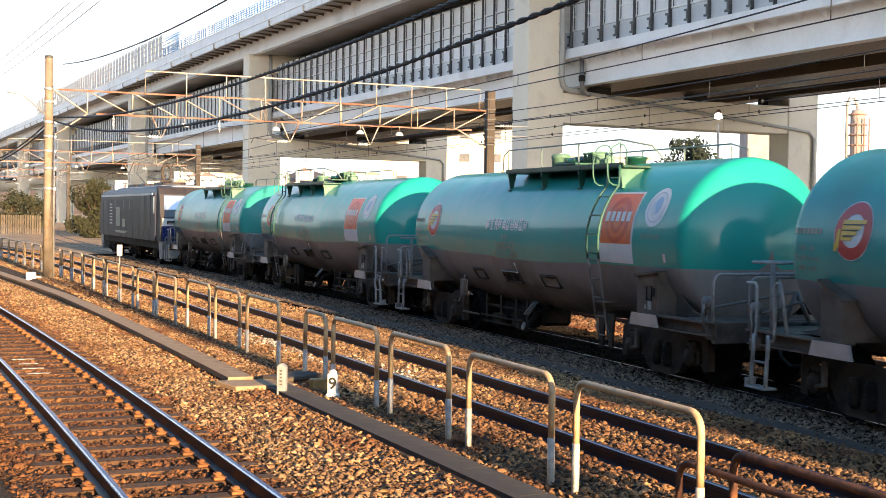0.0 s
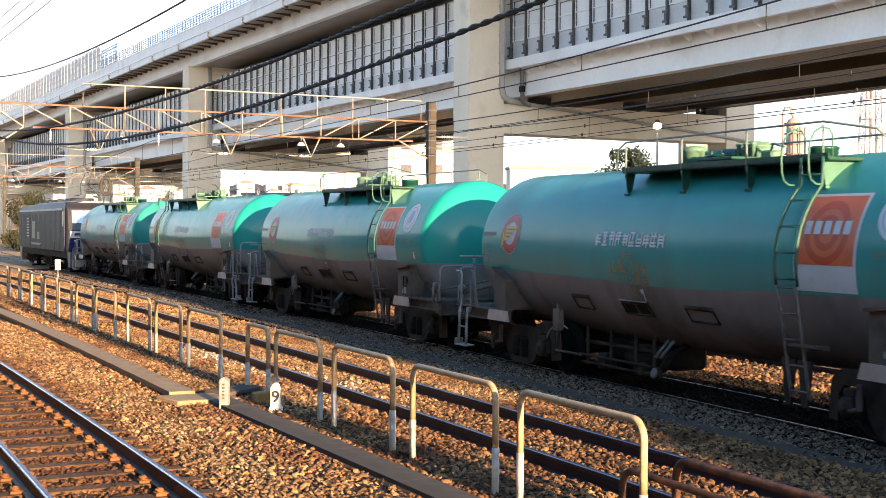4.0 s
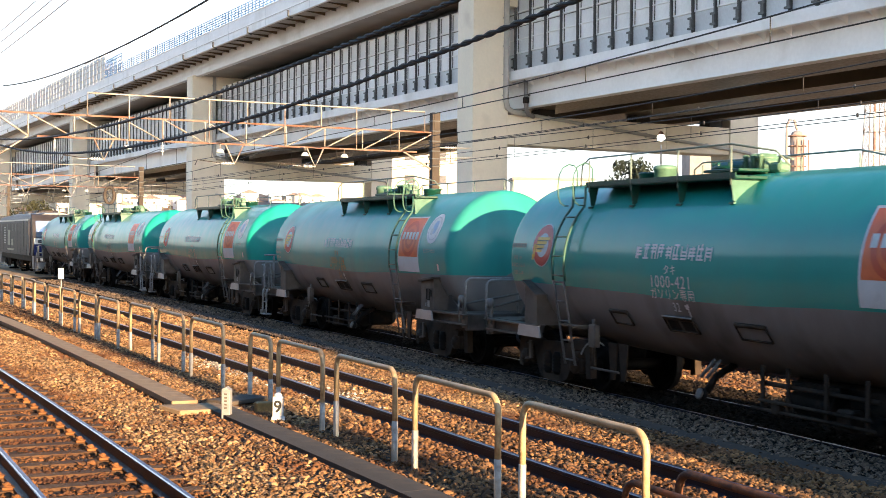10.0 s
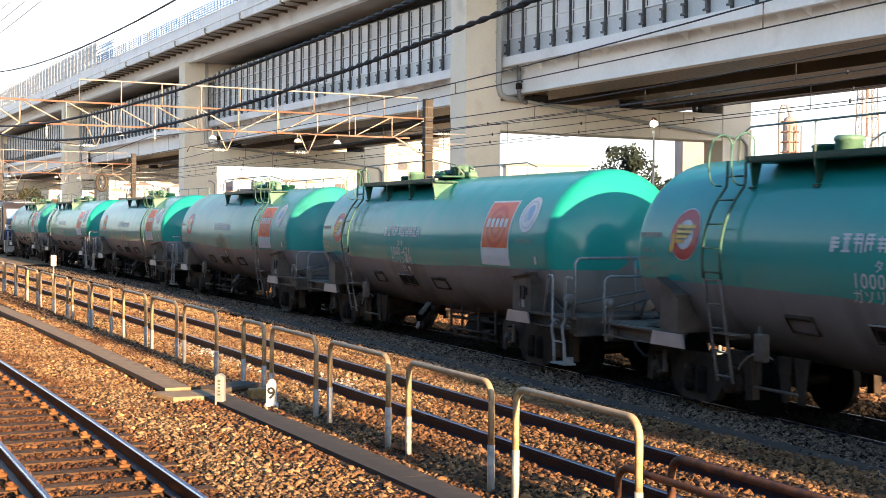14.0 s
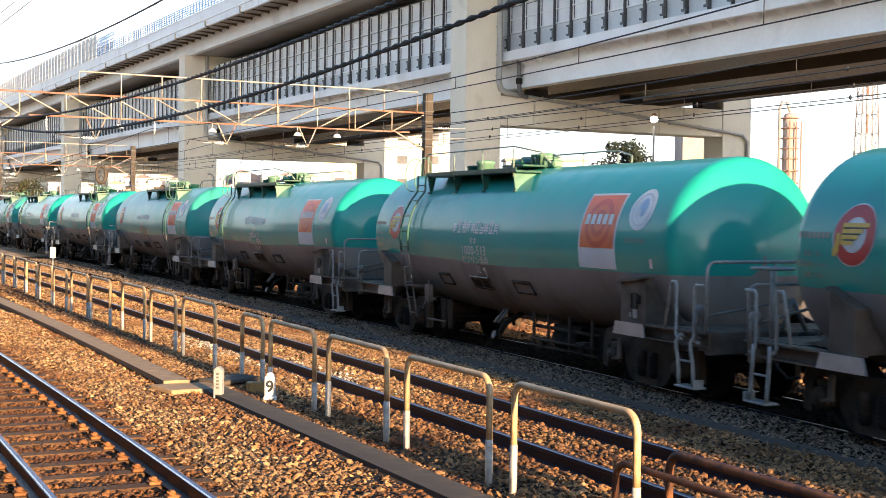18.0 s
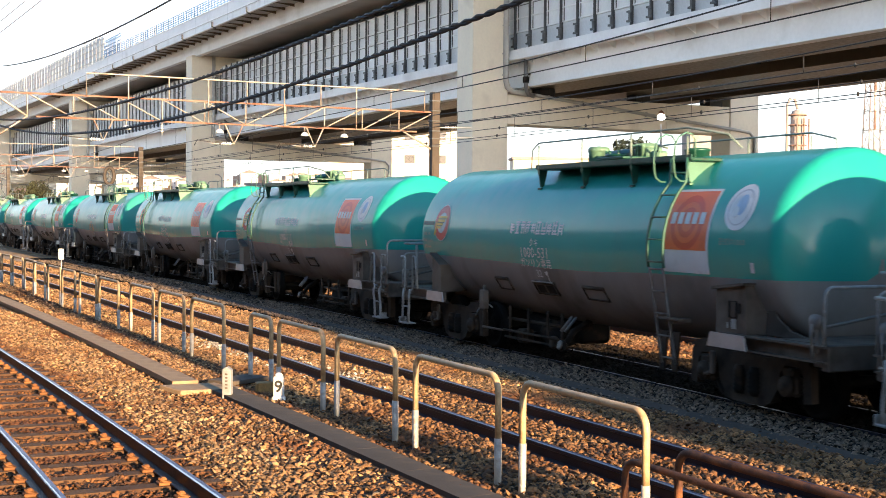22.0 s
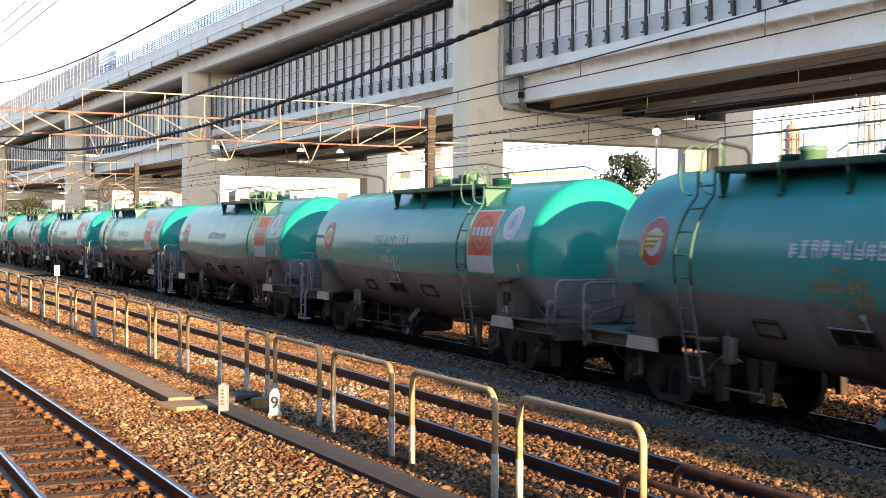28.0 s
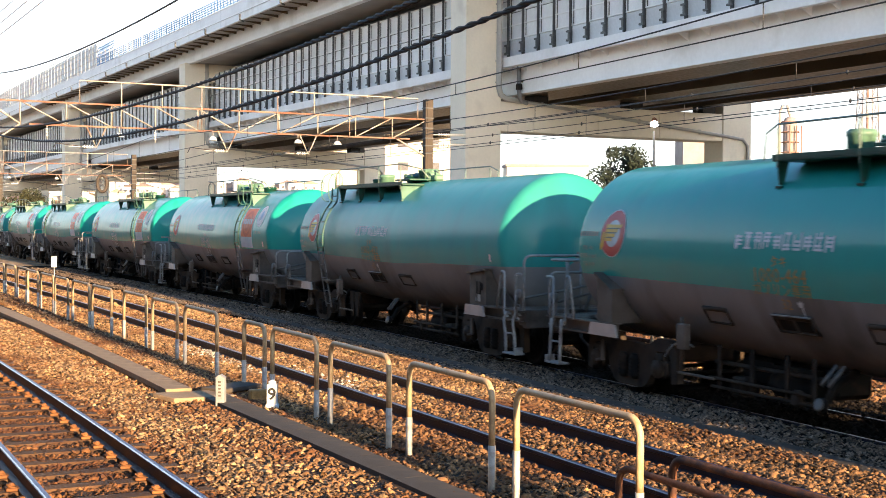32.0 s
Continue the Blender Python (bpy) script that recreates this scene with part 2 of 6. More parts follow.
OCHRE_MARK = material("rusty_faded_marking", (0.55, 0.28, 0.06), 0.6, vary=0.4, scale=14, fine=60, bump=0.0)
ORANGE = material("orange_sign", (0.85, 0.17, 0.05), 0.4, vary=0.1, scale=2, fine=50, bump=0.02, dirt=(0.5, 0.1, 0.04), dirt_amount=0.2, dirt_scale=3)
DEEP_ORANGE = material("deep_orange", (0.68, 0.09, 0.03), 0.4, vary=0.1, scale=2, fine=50, bump=0.0)
RED = material("red_marking", (0.5, 0.03, 0.025), 0.4, vary=0.15, scale=4, fine=50, bump=0.02)
YELLOW = material("yellow_marking", (0.75, 0.45, 0.05), 0.4, vary=0.1, scale=4, fine=50, bump=0.0)
BLACK = material("black_paint", (0.015, 0.015, 0.016), 0.5, vary=0.2, scale=4, fine=50, bump=0.02)
LOCO_BLUE = material("loco_blue", (0.008, 0.012, 0.04), 0.45, vary=0.12, scale=1, fine=40, bump=0.03, spec=0.2)
LOCO_GREY = material("loco_grey", (0.05, 0.045, 0.05), 0.5, vary=0.25, scale=1, fine=40, bump=0.03, spec=0.15, dirt=(0.065, 0.05, 0.04), dirt_amount=0.3)
LOCO_ROOF = material("loco_roof", (0.2, 0.22, 0.25), 0.45, vary=0.2, scale=1, fine=40, bump=0.03)
GLASS = material("dark_glass", (0.02, 0.025, 0.03), 0.06, vary=0.05, scale=2, fine=20, bump=0.0, coat=1.0)
LADDER = material("ladder_paint", (0.03, 0.12, 0.085), 0.5, vary=0.2, scale=5, fine=60, bump=0.1)
PIPE = material("drain_pipe", (0.42, 0.4, 0.36), 0.5, vary=0.1, scale=1, fine=10, bump=0.05)
PIPE_GREY = material("rain_pipe_grey", (0.17, 0.17, 0.17), 0.45, vary=0.15, scale=1, fine=10, bump=0.05)
# Concrete darkened for the shade in which the duct lies.
DUCT = material("shaded_duct_concrete", (0.055, 0.044, 0.035), 0.9, vary=0.25, scale=2, fine=50, bump=0.2, random_piece=0.1, dirt=(0.085, 0.062, 0.043), dirt_amount=0.4)
FENCE = material("fence_board", (0.13, 0.1, 0.07), 0.7, vary=0.3, scale=2, fine=30, bump=0.1, random_piece=0.25)
CAB_BLUE = material("cab_blue", (0.006, 0.02, 0.14), 0.3, vary=0.1, scale=2, fine=30, bump=0.0, coat=0.4)
SKIRT = material("skirt_grey", (0.3, 0.3, 0.3), 0.5, vary=0.2, scale=2, fine=30, bump=0.05, dirt=(0.12, 0.1, 0.09), dirt_amount=0.3)
RAIL_GREEN = material("thin_rail_paint", (0.2, 0.26, 0.22), 0.5, vary=0.2, scale=5, fine=60, bump=0.08)
PALE_GREEN = material("pale_green_paint", (0.075, 0.2, 0.145), 0.5, vary=0.2, scale=5, fine=60, bump=0.08)
MINT = material("mint_paint", (0.13, 0.25, 0.17), 0.5, vary=0.2, scale=5, fine=60, bump=0.08, dirt=(0.05, 0.1, 0.07), dirt_amount=0.3, dirt_scale=9)
MARKER = material("marker_stone", (0.3, 0.3, 0.3), 0.8, vary=0.2, scale=8, fine=70, bump=0.15)
MARK_PAINT = material("worn_white_paint", (0.62, 0.58, 0.55), 0.8, vary=0.3, scale=9, fine=60, bump=0.2, dirt=(0.25, 0.14, 0.07), dirt_amount=0.8, dirt_scale=14)
WALL = material("plain_wall", (0.07, 0.066, 0.06), 0.85, vary=0.25, scale=0.7, fine=20, bump=0.15)
DULL_RAIL = material("dull_rail", (0.17, 0.16, 0.15), 0.6, vary=0.25, scale=6, fine=80, bump=0.1, dirt=(0.09, 0.07, 0.055), dirt_amount=0.4, dirt_scale=6)
PALE_BLUE = material("pale_blue_print", (0.3, 0.45, 0.62), 0.5, vary=0.15, scale=8, fine=40, bump=0.0)
# Pale metallic colour standing in for sky reflected in the windscreen.
SKY_GLASS = material("cab_glass_sky", (0.62, 0.64, 0.66), 0.12, metal=0.8, vary=0.05, scale=1, fine=10, bump=0.0)
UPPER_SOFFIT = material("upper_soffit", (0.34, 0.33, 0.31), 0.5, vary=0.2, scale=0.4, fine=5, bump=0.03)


# ---- mesh building ----
class Shape:
    """Collects vertices and faces of one mesh."""

    def __init__(self):
        self.v, self.f, self.k, self.smooth = [], [], [], []

    def add(self, verts, faces, k=0, smooth=False):
        o = len(self.v)
        self.v += [tuple(p) for p in verts]
        self.f += [tuple(o + i for i in f) for f in faces]
        self.k += [k] * len(faces)
        self.smooth += [smooth] * len(faces)
        return self

    def box(self, c, size, m=None, k=0, cut=0.0):
        """A box round c, with its edges cut off where cut is given; m: a matrix laid over it."""
        hx, hy, hz = (s / 2 for s in size)
        if cut:
            e = min(cut, hx * 0.9, hy * 0.9, hz * 0.9)
            bm = bmesh.new()
            bmesh.ops.create_cube(bm, size=1)
            for v in bm.verts:
                v.co = Vector((v.co.x * 2 * hx, v.co.y * 2 * hy, v.co.z * 2 * hz))
            bmesh.ops.bevel(bm, geom=bm.edges[:], offset=e, segments=1, affect="EDGES")
            bm.verts.index_update()
            vs = [v.co.copy() + Vector(c) for v in bm.verts]
            fs = [tuple(v.index for v in f.verts) for f in bm.faces]
            bm.free()
        else:
            vs = [Vector((c[0] + x * hx, c[1] + y * hy, c[2] + z * hz)) for x in (-1, 1) for y in (-1, 1) for z in (-1, 1)]
            fs = [(0, 1, 3, 2), (4, 6, 7, 5), (0, 4, 5, 1), (2, 3, 7, 6), (0, 2, 6, 4), (1, 5, 7, 3)]
        if m is not None:
            vs = [m @ v for v in vs]
        return self.add(vs, fs, k)

    def tube(self, pts, r, n=8, closed=False, k=0, caps=True):
        """A round bar along a line of points."""
        pts = [Vector(p) for p in pts]
        count = len(pts)
        rings = []
        up = None
        for i, p in enumerate(pts):
            a = pts[i - 1] if (i or closed) else p
            b = pts[(i + 1) % count] if (i < count - 1 or closed) else p
            t = (b - a).normalized()
            if up is None:
                up = Vector((0, 0, 1)) if abs(t.z) < 0.9 else Vector((1, 0, 0))
            u = (up - t * up.dot(t))
            u = u.normalized() if u.length > 1e-6 else t.orthogonal().normalized()
            up = u
            w = t.cross(u)
            rr = r[i] if isinstance(r, (list, tuple)) else r
            rings.append([p + (u * math.cos(q) + w * math.sin(q)) * rr for q in (2 * math.pi * j / n for j in range(n))])
        vs = [v for ring in rings for v in ring]
        fs = []
        for i in range(count if closed else count - 1):
            a, b = i * n, ((i + 1) % count) * n
            fs += [(a + j, a + (j + 1) % n, b + (j + 1) % n, b + j) for j in range(n)]
        self.add(vs, fs, k, True)
        if caps and not closed:
            o = len(self.v) - len(vs)
            self.f += [tuple(o + j for j in reversed(range(n))), tuple(o + (count - 1) * n + j for j in range(n))]
            self.k += [k, k]
            self.smooth += [False, False]
        return self

    def lathe(self, profile, m, n=24, k=0):
        """Turns (radius, height) pairs about the z axis of m."""
        vs, fs = [], []
        for r, h in profile:
            vs += [m @ Vector((r * math.cos(2 * math.pi * j / n), r * math.sin(2 * math.pi * j / n), h)) for j in range(n)]
        for i in range(len(profile) - 1):
            fs += [(i * n + j, i * n + (j + 1) % n, (i + 1) * n + (j + 1) % n, (i + 1) * n + j) for j in range(n)]
        self.add(vs, fs, k, True)
        o = len(self.v) - len(vs)
        last = (len(profile) - 1) * n
        self.f += [tuple(o + j for j in reversed(range(n))), tuple(o + last + j for j in range(n))]
        self.k += [k, k]
        self.smooth += [False, False]
        return self

    def prism(self, outline, m, depth, k=0):
        """Pushes a flat outline (x, y) along the z axis of m."""
        n = len(outline)
        vs = [m @ Vector((x, y, 0)) for x, y in outline] + [m @ Vector((x, y, depth)) for x, y in outline]
        fs = [tuple(reversed(range(n))), tuple(range(n, 2 * n))] + [(i, (i + 1) % n, n + (i + 1) % n, n + i) for i in range(n)]
        return self.add(vs, fs, k)

    def sweep(self, outline, frames, k=0, smooth=False):
        """Carries an outline (side, height) along poses whose x axis is the way."""
        n = len(outline)
        vs = [m @ Vector((0, y, z)) for m in frames for y, z in outline]
        fs = []
        for i in range(len(frames) - 1):
            a, b = i * n, (i + 1) * n
            fs += [(a + j, b + j, b + (j + 1) % n, a + (j + 1) % n) for j in range(n)]
        fs += [tuple(range(n)), tuple(reversed(range((len(frames) - 1) * n, len(frames) * n)))]
        return self.add(vs, fs, k, smooth)

    def mesh(self, name, *mats):
        me = bpy.data.meshes.new(name)
        me.from_pydata(self.v, [], self.f)
        for m in mats:
            me.materials.append(m)
        me.polygons.foreach_set("material_index", self.k)
        me.polygons.foreach_set("use_smooth", self.smooth)
        bm = bmesh.new()
        bm.from_mesh(me)
        bmesh.ops.recalc_face_normals(bm, faces=bm.faces)
        bm.to_mesh(me)
        bm.free()
        me.update()
        return me


def thing(name, label, category, group="", kind="", m=None):
    ob = new(name)
    ob.empty_display_size = 0.3
    if m is not None:
        ob.matrix_world = m
    return tagged(ob, label, category, group, kind)


def part(name, shape, mats, parent=None, label="", m=None):
    mats = mats if isinstance(mats, (list, tuple)) else (mats,)
    data = shape.mesh(name, *mats) if isinstance(shape, Shape) else shape
    if not len(data.materials):
        data.materials.append(mats[0])
    ob = new(name, data)
    if parent is not None:
        ob.parent = parent
    if m is not None:
        ob.matrix_local = m
    if label:
        ob["label"] = label
    return ob


def arc_bar(a, b, top, r=0.12, n=5):
    """Points of a hoop: up from a, over at height top, down to b, with round corners."""
    a, b = Vector(a), Vector(b)
    d = (b - a)
    d.z = 0
    d.normalize()
    pts = [a]
    for i in range(n + 1):
        q = math.pi / 2 * i / n
        pts.append(Vector((a.x, a.y, top - r)) + d * (r - r * math.cos(q)) + Vector((0, 0, r * math.sin(q))))
    for i in range(n + 1):
        q = math.pi / 2 * (1 - i / n)
        pts.append(Vector((b.x, b.y, top - r)) - d * (r - r * math.cos(q)) + Vector((0, 0, r * math.sin(q))))
    return pts + [b]


# ---- ground and tracks ----
def flat(name, x0, x1, y0, y1, z, mat):
    return part(name, Shape().add([(x0, y0, z), (x1, y0, z), (x1, y1, z), (x0, y1, z)], [(0, 1, 2, 3)]), mat)


ground = flat("ground", -1500, 1500, -600, 2400, -0.34, GROUND)
tagged(ground, "brown gravelly ground of the railway yard", "ground", kind="structure")

RAIL_OUT = [(-0.032, 0.0), (0.032, 0.0), (0.034, -0.03), (0.01, -0.042), (0.008, -0.12), (0.064, -0.14), (0.064, -0.153),
            (-0.064, -0.153), (-0.064, -0.14), (-0.008, -0.12), (-0.01, -0.042), (-0.034, -0.03)]


def bed(track, s0, s1, half, z, name, mat, label, crown=0.0):
    """A ballast bed with sloping shoulders, gently uneven."""
    sh = Shape()
    across = [-half - 0.5, -half, -1.6, -1.15, 0, 1.15, 1.6, half, half + 0.5]
    rows = int((s1 - s0) / 0.5) + 1
    vs, fs = [], []
    for i in range(rows):
        s = s0 + i * 0.5
        for j, a in enumerate(across):
            p, _ = on_line(track, s, a, z + (crown if 2 < j < 6 else 0) if 0 < j < 8 else -0.36)
            if 0 < j < 8:
                p.z += 0.02 * noise.noise((p.x * 0.9, p.y * 0.9, 3))
            vs.append(p)
    w = len(across)
    for i in range(rows - 1):
        fs += [(i * w + j, i * w + j + 1, (i + 1) * w + j + 1, (i + 1) * w + j) for j in range(w - 1)]
    sh.add(vs, fs, 0, True)
    ob = part(name, sh, mat)
    return tagged(ob, label, "ballast", kind="structure")


bed(NEAR, -22, 150, 2.7, -0.19, "ballast_bed", BALLAST, "brown rust-stained ballast bed under the nearest track")
bed(MIDDLE, -25, 150, 2.35, -0.2, "ballast_bed", BALLAST, "brown ballast bed under the middle track", 0.055)
# Lit and shaded copies of the ballast: brighter ahead, darker under the train.
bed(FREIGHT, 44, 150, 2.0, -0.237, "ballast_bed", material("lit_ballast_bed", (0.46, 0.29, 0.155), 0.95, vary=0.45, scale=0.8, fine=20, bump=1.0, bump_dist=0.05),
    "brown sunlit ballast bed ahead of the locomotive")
bed(FREIGHT, -45, 44, 2.0, -0.235, "ballast_bed", material("shaded_ballast_bed", (0.02, 0.016, 0.012), 0.95, spec=0.05, vary=0.4, scale=1.5, fine=34, bump=1.0, bump_dist=0.05),
    "ballast bed under the freight track, darkened for the train's shade")


def sleeper_mesh():
    sh = Shape()
    sh.box((0, 0, -0.1), (0.24, 2.0, 0.17), cut=0.025)
    return sh.mesh("sleeper", SLEEPER)


def clip_mesh(looped):
    """A rail fastening: plate, bent spring and bolt."""
    sh = Shape()
    if looped:
        sh.tube([(0.0, -0.03 + 0.026 * math.cos(a), 0.03 + 0.026 * math.sin(a)) for a in np.linspace(-0.1, 3.3, 7)], 0.008, 5)
        sh.box((0, 0, 0.01), (0.08, 0.1, 0.02), cut=0.006)
        return sh.mesh("rail_clip", CLIP)
    sh.box((0, 0, 0.01), (0.13, 0.12, 0.03), cut=0.008)
    sh.box((0.0, -0.01, 0.04), (0.07, 0.06, 0.05), cut=0.014)
    sh.tube([(-0.04, 0.035, 0.02), (-0.04, -0.02, 0.035), (-0.015, -0.045, 0.05), (0.015, -0.045, 0.05), (0.04, -0.02, 0.035), (0.04, 0.035, 0.02)], 0.011, 5)
    sh.tube([(0, 0, 0), (0, 0, 0.06)], 0.014, 6)
    return sh.mesh("rail_clip", CLIP)


SLEEPER_MESH, CLIP_MESH, LOOP_CLIP = sleeper_mesh(), clip_mesh(False), clip_mesh(True)


def lay_track(name, track, s0, s1, z, top_mat, label, n_clip):
    t = thing(name, label, "railway track", kind="structure")
    for side in (0.5655, -0.5655):
        steps = [s0 + (s1 - s0) * i / 140 for i in range(141)]
        frames = [line_pose(track, s, side, z) for s in steps]
        rail = part("rail", Shape().sweep(RAIL_OUT, frames), RAIL_SIDE, t, "dark rusty steel rail")
        # Where top_mat is pale, this narrow strip draws the head's edge highlight.
        part("running_surface", Shape().sweep([(0.006, 0.0), (0.026, 0.0), (0.022, 0.004), (0.008, 0.004)], frames), top_mat, rail, "polished rail head")
        # Rest of the head is coloured navy for its sky sheen.
        part("head_band", Shape().sweep([(-0.032, 0.0), (0.006, 0.0), (0.005, 0.003), (-0.029, 0.003)], frames), RAIL_SKY_SHEEN, rail, "rail head band with the sky's blue sheen in its colour")
    i, s = 0, s0 + 0.3
    while s < s1:
        if s < 70 or i % 2 == 0:
            part("sleeper", SLEEPER_MESH, SLEEPER, t, m=line_pose(track, s, 0.02 * noise.noise((s, 2, 1)), z - 0.145))
            if n_clip[0] < s < n_clip[1]:
                for side in (0.5655, -0.5655):
                    for off in (0.1, -0.1):
                        part("rail_clip", LOOP_CLIP if track is MIDDLE else CLIP_MESH, CLIP, t, m=line_pose(track, s, side + off, z - 0.155) @ pose(0, 0, 0, 0, 0, 0 if off < 0 else 180))
        i += 1
        s += 0.62
    return t


lay_track("railway_track", NEAR, -20, 140, 0.0, RAIL_TOP, "nearest railway track with polished rails on brown concrete sleepers", (-14, 26))
lay_track("railway_track", MIDDLE, -22, 140, 0.0, RAIL_DULL, "middle railway track with rusty rails and fastenings", (-14, 22))
lay_track("railway_track", FREIGHT, -40, 150, -0.2, RAIL_SIDE, "freight railway track in the shade under the train", (0, 0))

marks = thing("sleeper_marks", "white paint marks on sleepers of the nearest track", "paint marks", kind="structure")
for i, s in enumerate((3.86, 4.48, 5.1, 5.72)):
    part("paint_mark", Shape().box((0, 0.1 + 0.03 * noise.noise((i * 1.7, 2, 2)), 0), (0.1, 0.34 - 0.03 * (i % 3), 0.008)), MARK_PAINT, marks, m=line_pose(NEAR, s, 0.0, -0.152))

platform = thing("platform", "plain concrete station platform beside the track", "platform", kind="structure")
part("slab", Shape().sweep([(-2.6, 1.08), (2.6, 1.08), (2.6, -0.4), (-2.6, -0.4)], [line_pose(NEAR, s, 4.2, 0.0) for s in np.linspace(-90, -12.5, 60)]), CONCRETE, platform)
# Unseen wall, added to keep low sky off the tanks and their reflections.
wall = thing("unseen_wall", "plain unseen wall added beyond the platform to darken the tank sides", "wall", kind="structure")
part("panel", Shape().sweep([(-0.15, 8.2), (0.15, 8.2), (0.15, -0.4), (-0.15, -0.4)], [line_pose(NEAR, s, 7.2, 0.0) for s in np.linspace(-60, 85, 80)]), WALL, wall)


# ---- lineside: troughs, hoop fence, markers ----
def lid_mesh(length, width, height, mat):
    return Shape().box((length / 2, 0, -height / 2), (length - 0.001, width, height)).mesh("lid", mat)


def trough(track, s0, s1, side_at, z, width, height, label, mat=CONCRETE):
    """A line of concrete cable-trough lids on a continuous channel."""
    t = thing("cable_trough", label, "cable trough", kind="structure")
    steps = np.linspace(s0, s1, 40)
    half = width / 2 - 0.03
    part("channel", Shape().sweep([(half, -0.03), (-half, -0.03), (-half, -height - 0.15), (half, -height - 0.15)], [line_pose(track, s, side_at(s), z) for s in steps]), mat, t)
    lid = lid_mesh(0.6, width, 0.07, mat)
    s = s0
    while s < s1 - 0.3:
        wob = 0.0012 * noise.noise((s * 3, 1, 7))
        a, b = on_line(track, s, side_at(s))[0], on_line(track, s + 0.6, side_at(s + 0.6))[0]
        ang = math.degrees(math.atan2(b.y - a.y, b.x - a.x))
        part("lid", lid, mat, t, m=pose(a.x, a.y, z + wob, wob * 60, 0, ang))
        s += 0.6
    return t


trough(NEAR, 2.0, 62.0, lambda s: -2.36 - 0.45 * min(1.0, max(0.0, (s - 2) / 18.0)), -0.08, 0.36, 0.16, "raised concrete cable trough beside the nearest track", TAN_CONCRETE)
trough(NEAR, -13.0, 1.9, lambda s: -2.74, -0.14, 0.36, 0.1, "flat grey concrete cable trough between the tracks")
trough(FREIGHT, -34.0, 20.0, lambda s: 1.78, -0.2, 0.32, 0.1, "flat concrete cable duct beside the freight track, shade put into its colour", DUCT)
jog = thing("trough_cover", "loose concrete cover slabs where the cable trough steps sideways", "concrete slab", m=line_pose(NEAR, 1.7, -2.5, -0.19))
part("slab", Shape().box((0, 0, 0.03), (0.62, 0.95, 0.07), pose(0, 0, 0, 2, -1, 12), cut=0.012), TAN_CONCRETE, jog)
part("slab", Shape().box((0.15, -0.75, 0.05), (0.5, 0.7, 0.06), pose(0, 0, 0, -2, 1, 20), cut=0.012), CONCRETE, jog)


def hoop(track, s0, s1, side, z, height, mats, name, label, group, r=0.03, sleeve=0.42):
    a, _ = on_line(track, s0, side)
    b, _ = on_line(track, s1, side)
    lean = 0.02 * noise.noise((s0 * 2.3, 5, 5))
    t = thing(name, label, "safety barrier", group=group, m=pose(a.x, a.y, z))
    sleeve = sleeve and sleeve + 0.16 * noise.noise((s0 * 1.7, 3, 8))
    d = Vector((b.x - a.x, b.y - a.y, 0))
    end = d + Vector((0, 0, 0))
    pts = arc_bar((0, 0, 0.0), end, height + lean, 0.14, 6)
    top = [p.copy() for p in pts]
    top[0].z = top[-1].z = sleeve if sleeve else -0.05
    part("top_bar", Shape().tube(top, r, 10), mats[0], t)
    if sleeve:
        for q in (Vector((0, 0, 0)), end):
            part("post_sleeve", Shape().tube([q + Vector((0, 0, -0.1)), q + Vector((0, 0, sleeve + 0.02))], r + 0.004, 10), mats[1], t, "weathered white post sleeve")
    return t


HOOPS = [(-5.57, -3.69), (-3.24, -1.41), (-0.88, 0.9), (1.4, 3.15), (3.48, 4.45), (5.9, 7.88), (8.39, 10.25), (10.77, 12.77), (13.4, 15.48), (15.81, 17.87),
         (18.4, 20.26), (20.69, 22.67)] + [(23.1 + 2.45 * i, 25.1 + 2.45 * i) for i in range(17)]
for s0, s1 in HOOPS:
    hoop(MIDDLE, s0, s1, 1.47 + (0.12 if 12 < s0 < 24 else 0.0) + 0.03 * noise.noise((s0, 9, 2)), -0.22, 1.02, (HOOP, HOOP_LOW), "pipe_hoop",
         "cream-painted bent pipe hoop on white posts beside the track", "pipe hoops along the track")
hoop(MIDDLE, -8.0, -5.08, 1.33, -0.22, 0.58, (RUST, RUST), "low_pipe_hoop", "low rusty bent pipe hoop beside the rail", "low rusty hoops", r=0.028, sleeve=0)
hoop(MIDDLE, -8.3, -5.12, 0.86, -0.2, 0.6, (RUST, RUST), "low_pipe_hoop", "low rusty bent pipe hoop close to the rail", "low rusty hoops", r=0.034, sleeve=0)

p, h = on_line(MIDDLE, 3.0, 2.22)
post = thing("boundary_post", "small weathered white concrete marker post with faint writing", "marker post", m=pose(p.x, p.y, -0.2, 0, 0, -10))
stone = part("stone", Shape().box((0, 0, 0.14), (0.12, 0.11, 0.5), cut=0.01).prism([(-0.06, 0.385), (0.06, 0.385), (0.0, 0.425)], pose(0, 0.055, 0, 90), 0.11), MARKER, post)
for i in range(5):
    part("writing_bar", Shape().box((0.0, -0.0565, 0.33 - i * 0.045), (0.035, 0.004, 0.022)), CAR_GREY, stone)
p, h = on_line(MIDDLE, 2.5, 1.68)
nine = thing("number_post", "short white post marked with a black nine", "marker post", m=pose(p.x, p.y, -0.2, 0, 0, -2))
stub = part("stub", Shape().box((0, 0, 0.13), (0.135, 0.1, 0.4), cut=0.012).box((0, 0, 0.02), (0.17, 0.13, 0.12), cut=0.02).lathe([(0.06, 0), (0.05, 0.04), (0.02, 0.06)], pose(0, 0, 0.32), 10), WHITE, nine)
cu = bpy.data.curves.new("nine_source", "FONT")
cu.body, cu.size, cu.align_x, cu.extrude, cu.offset = "9", 0.21, "CENTER", 0.004, 0.005
src = new("nine_source", cu)
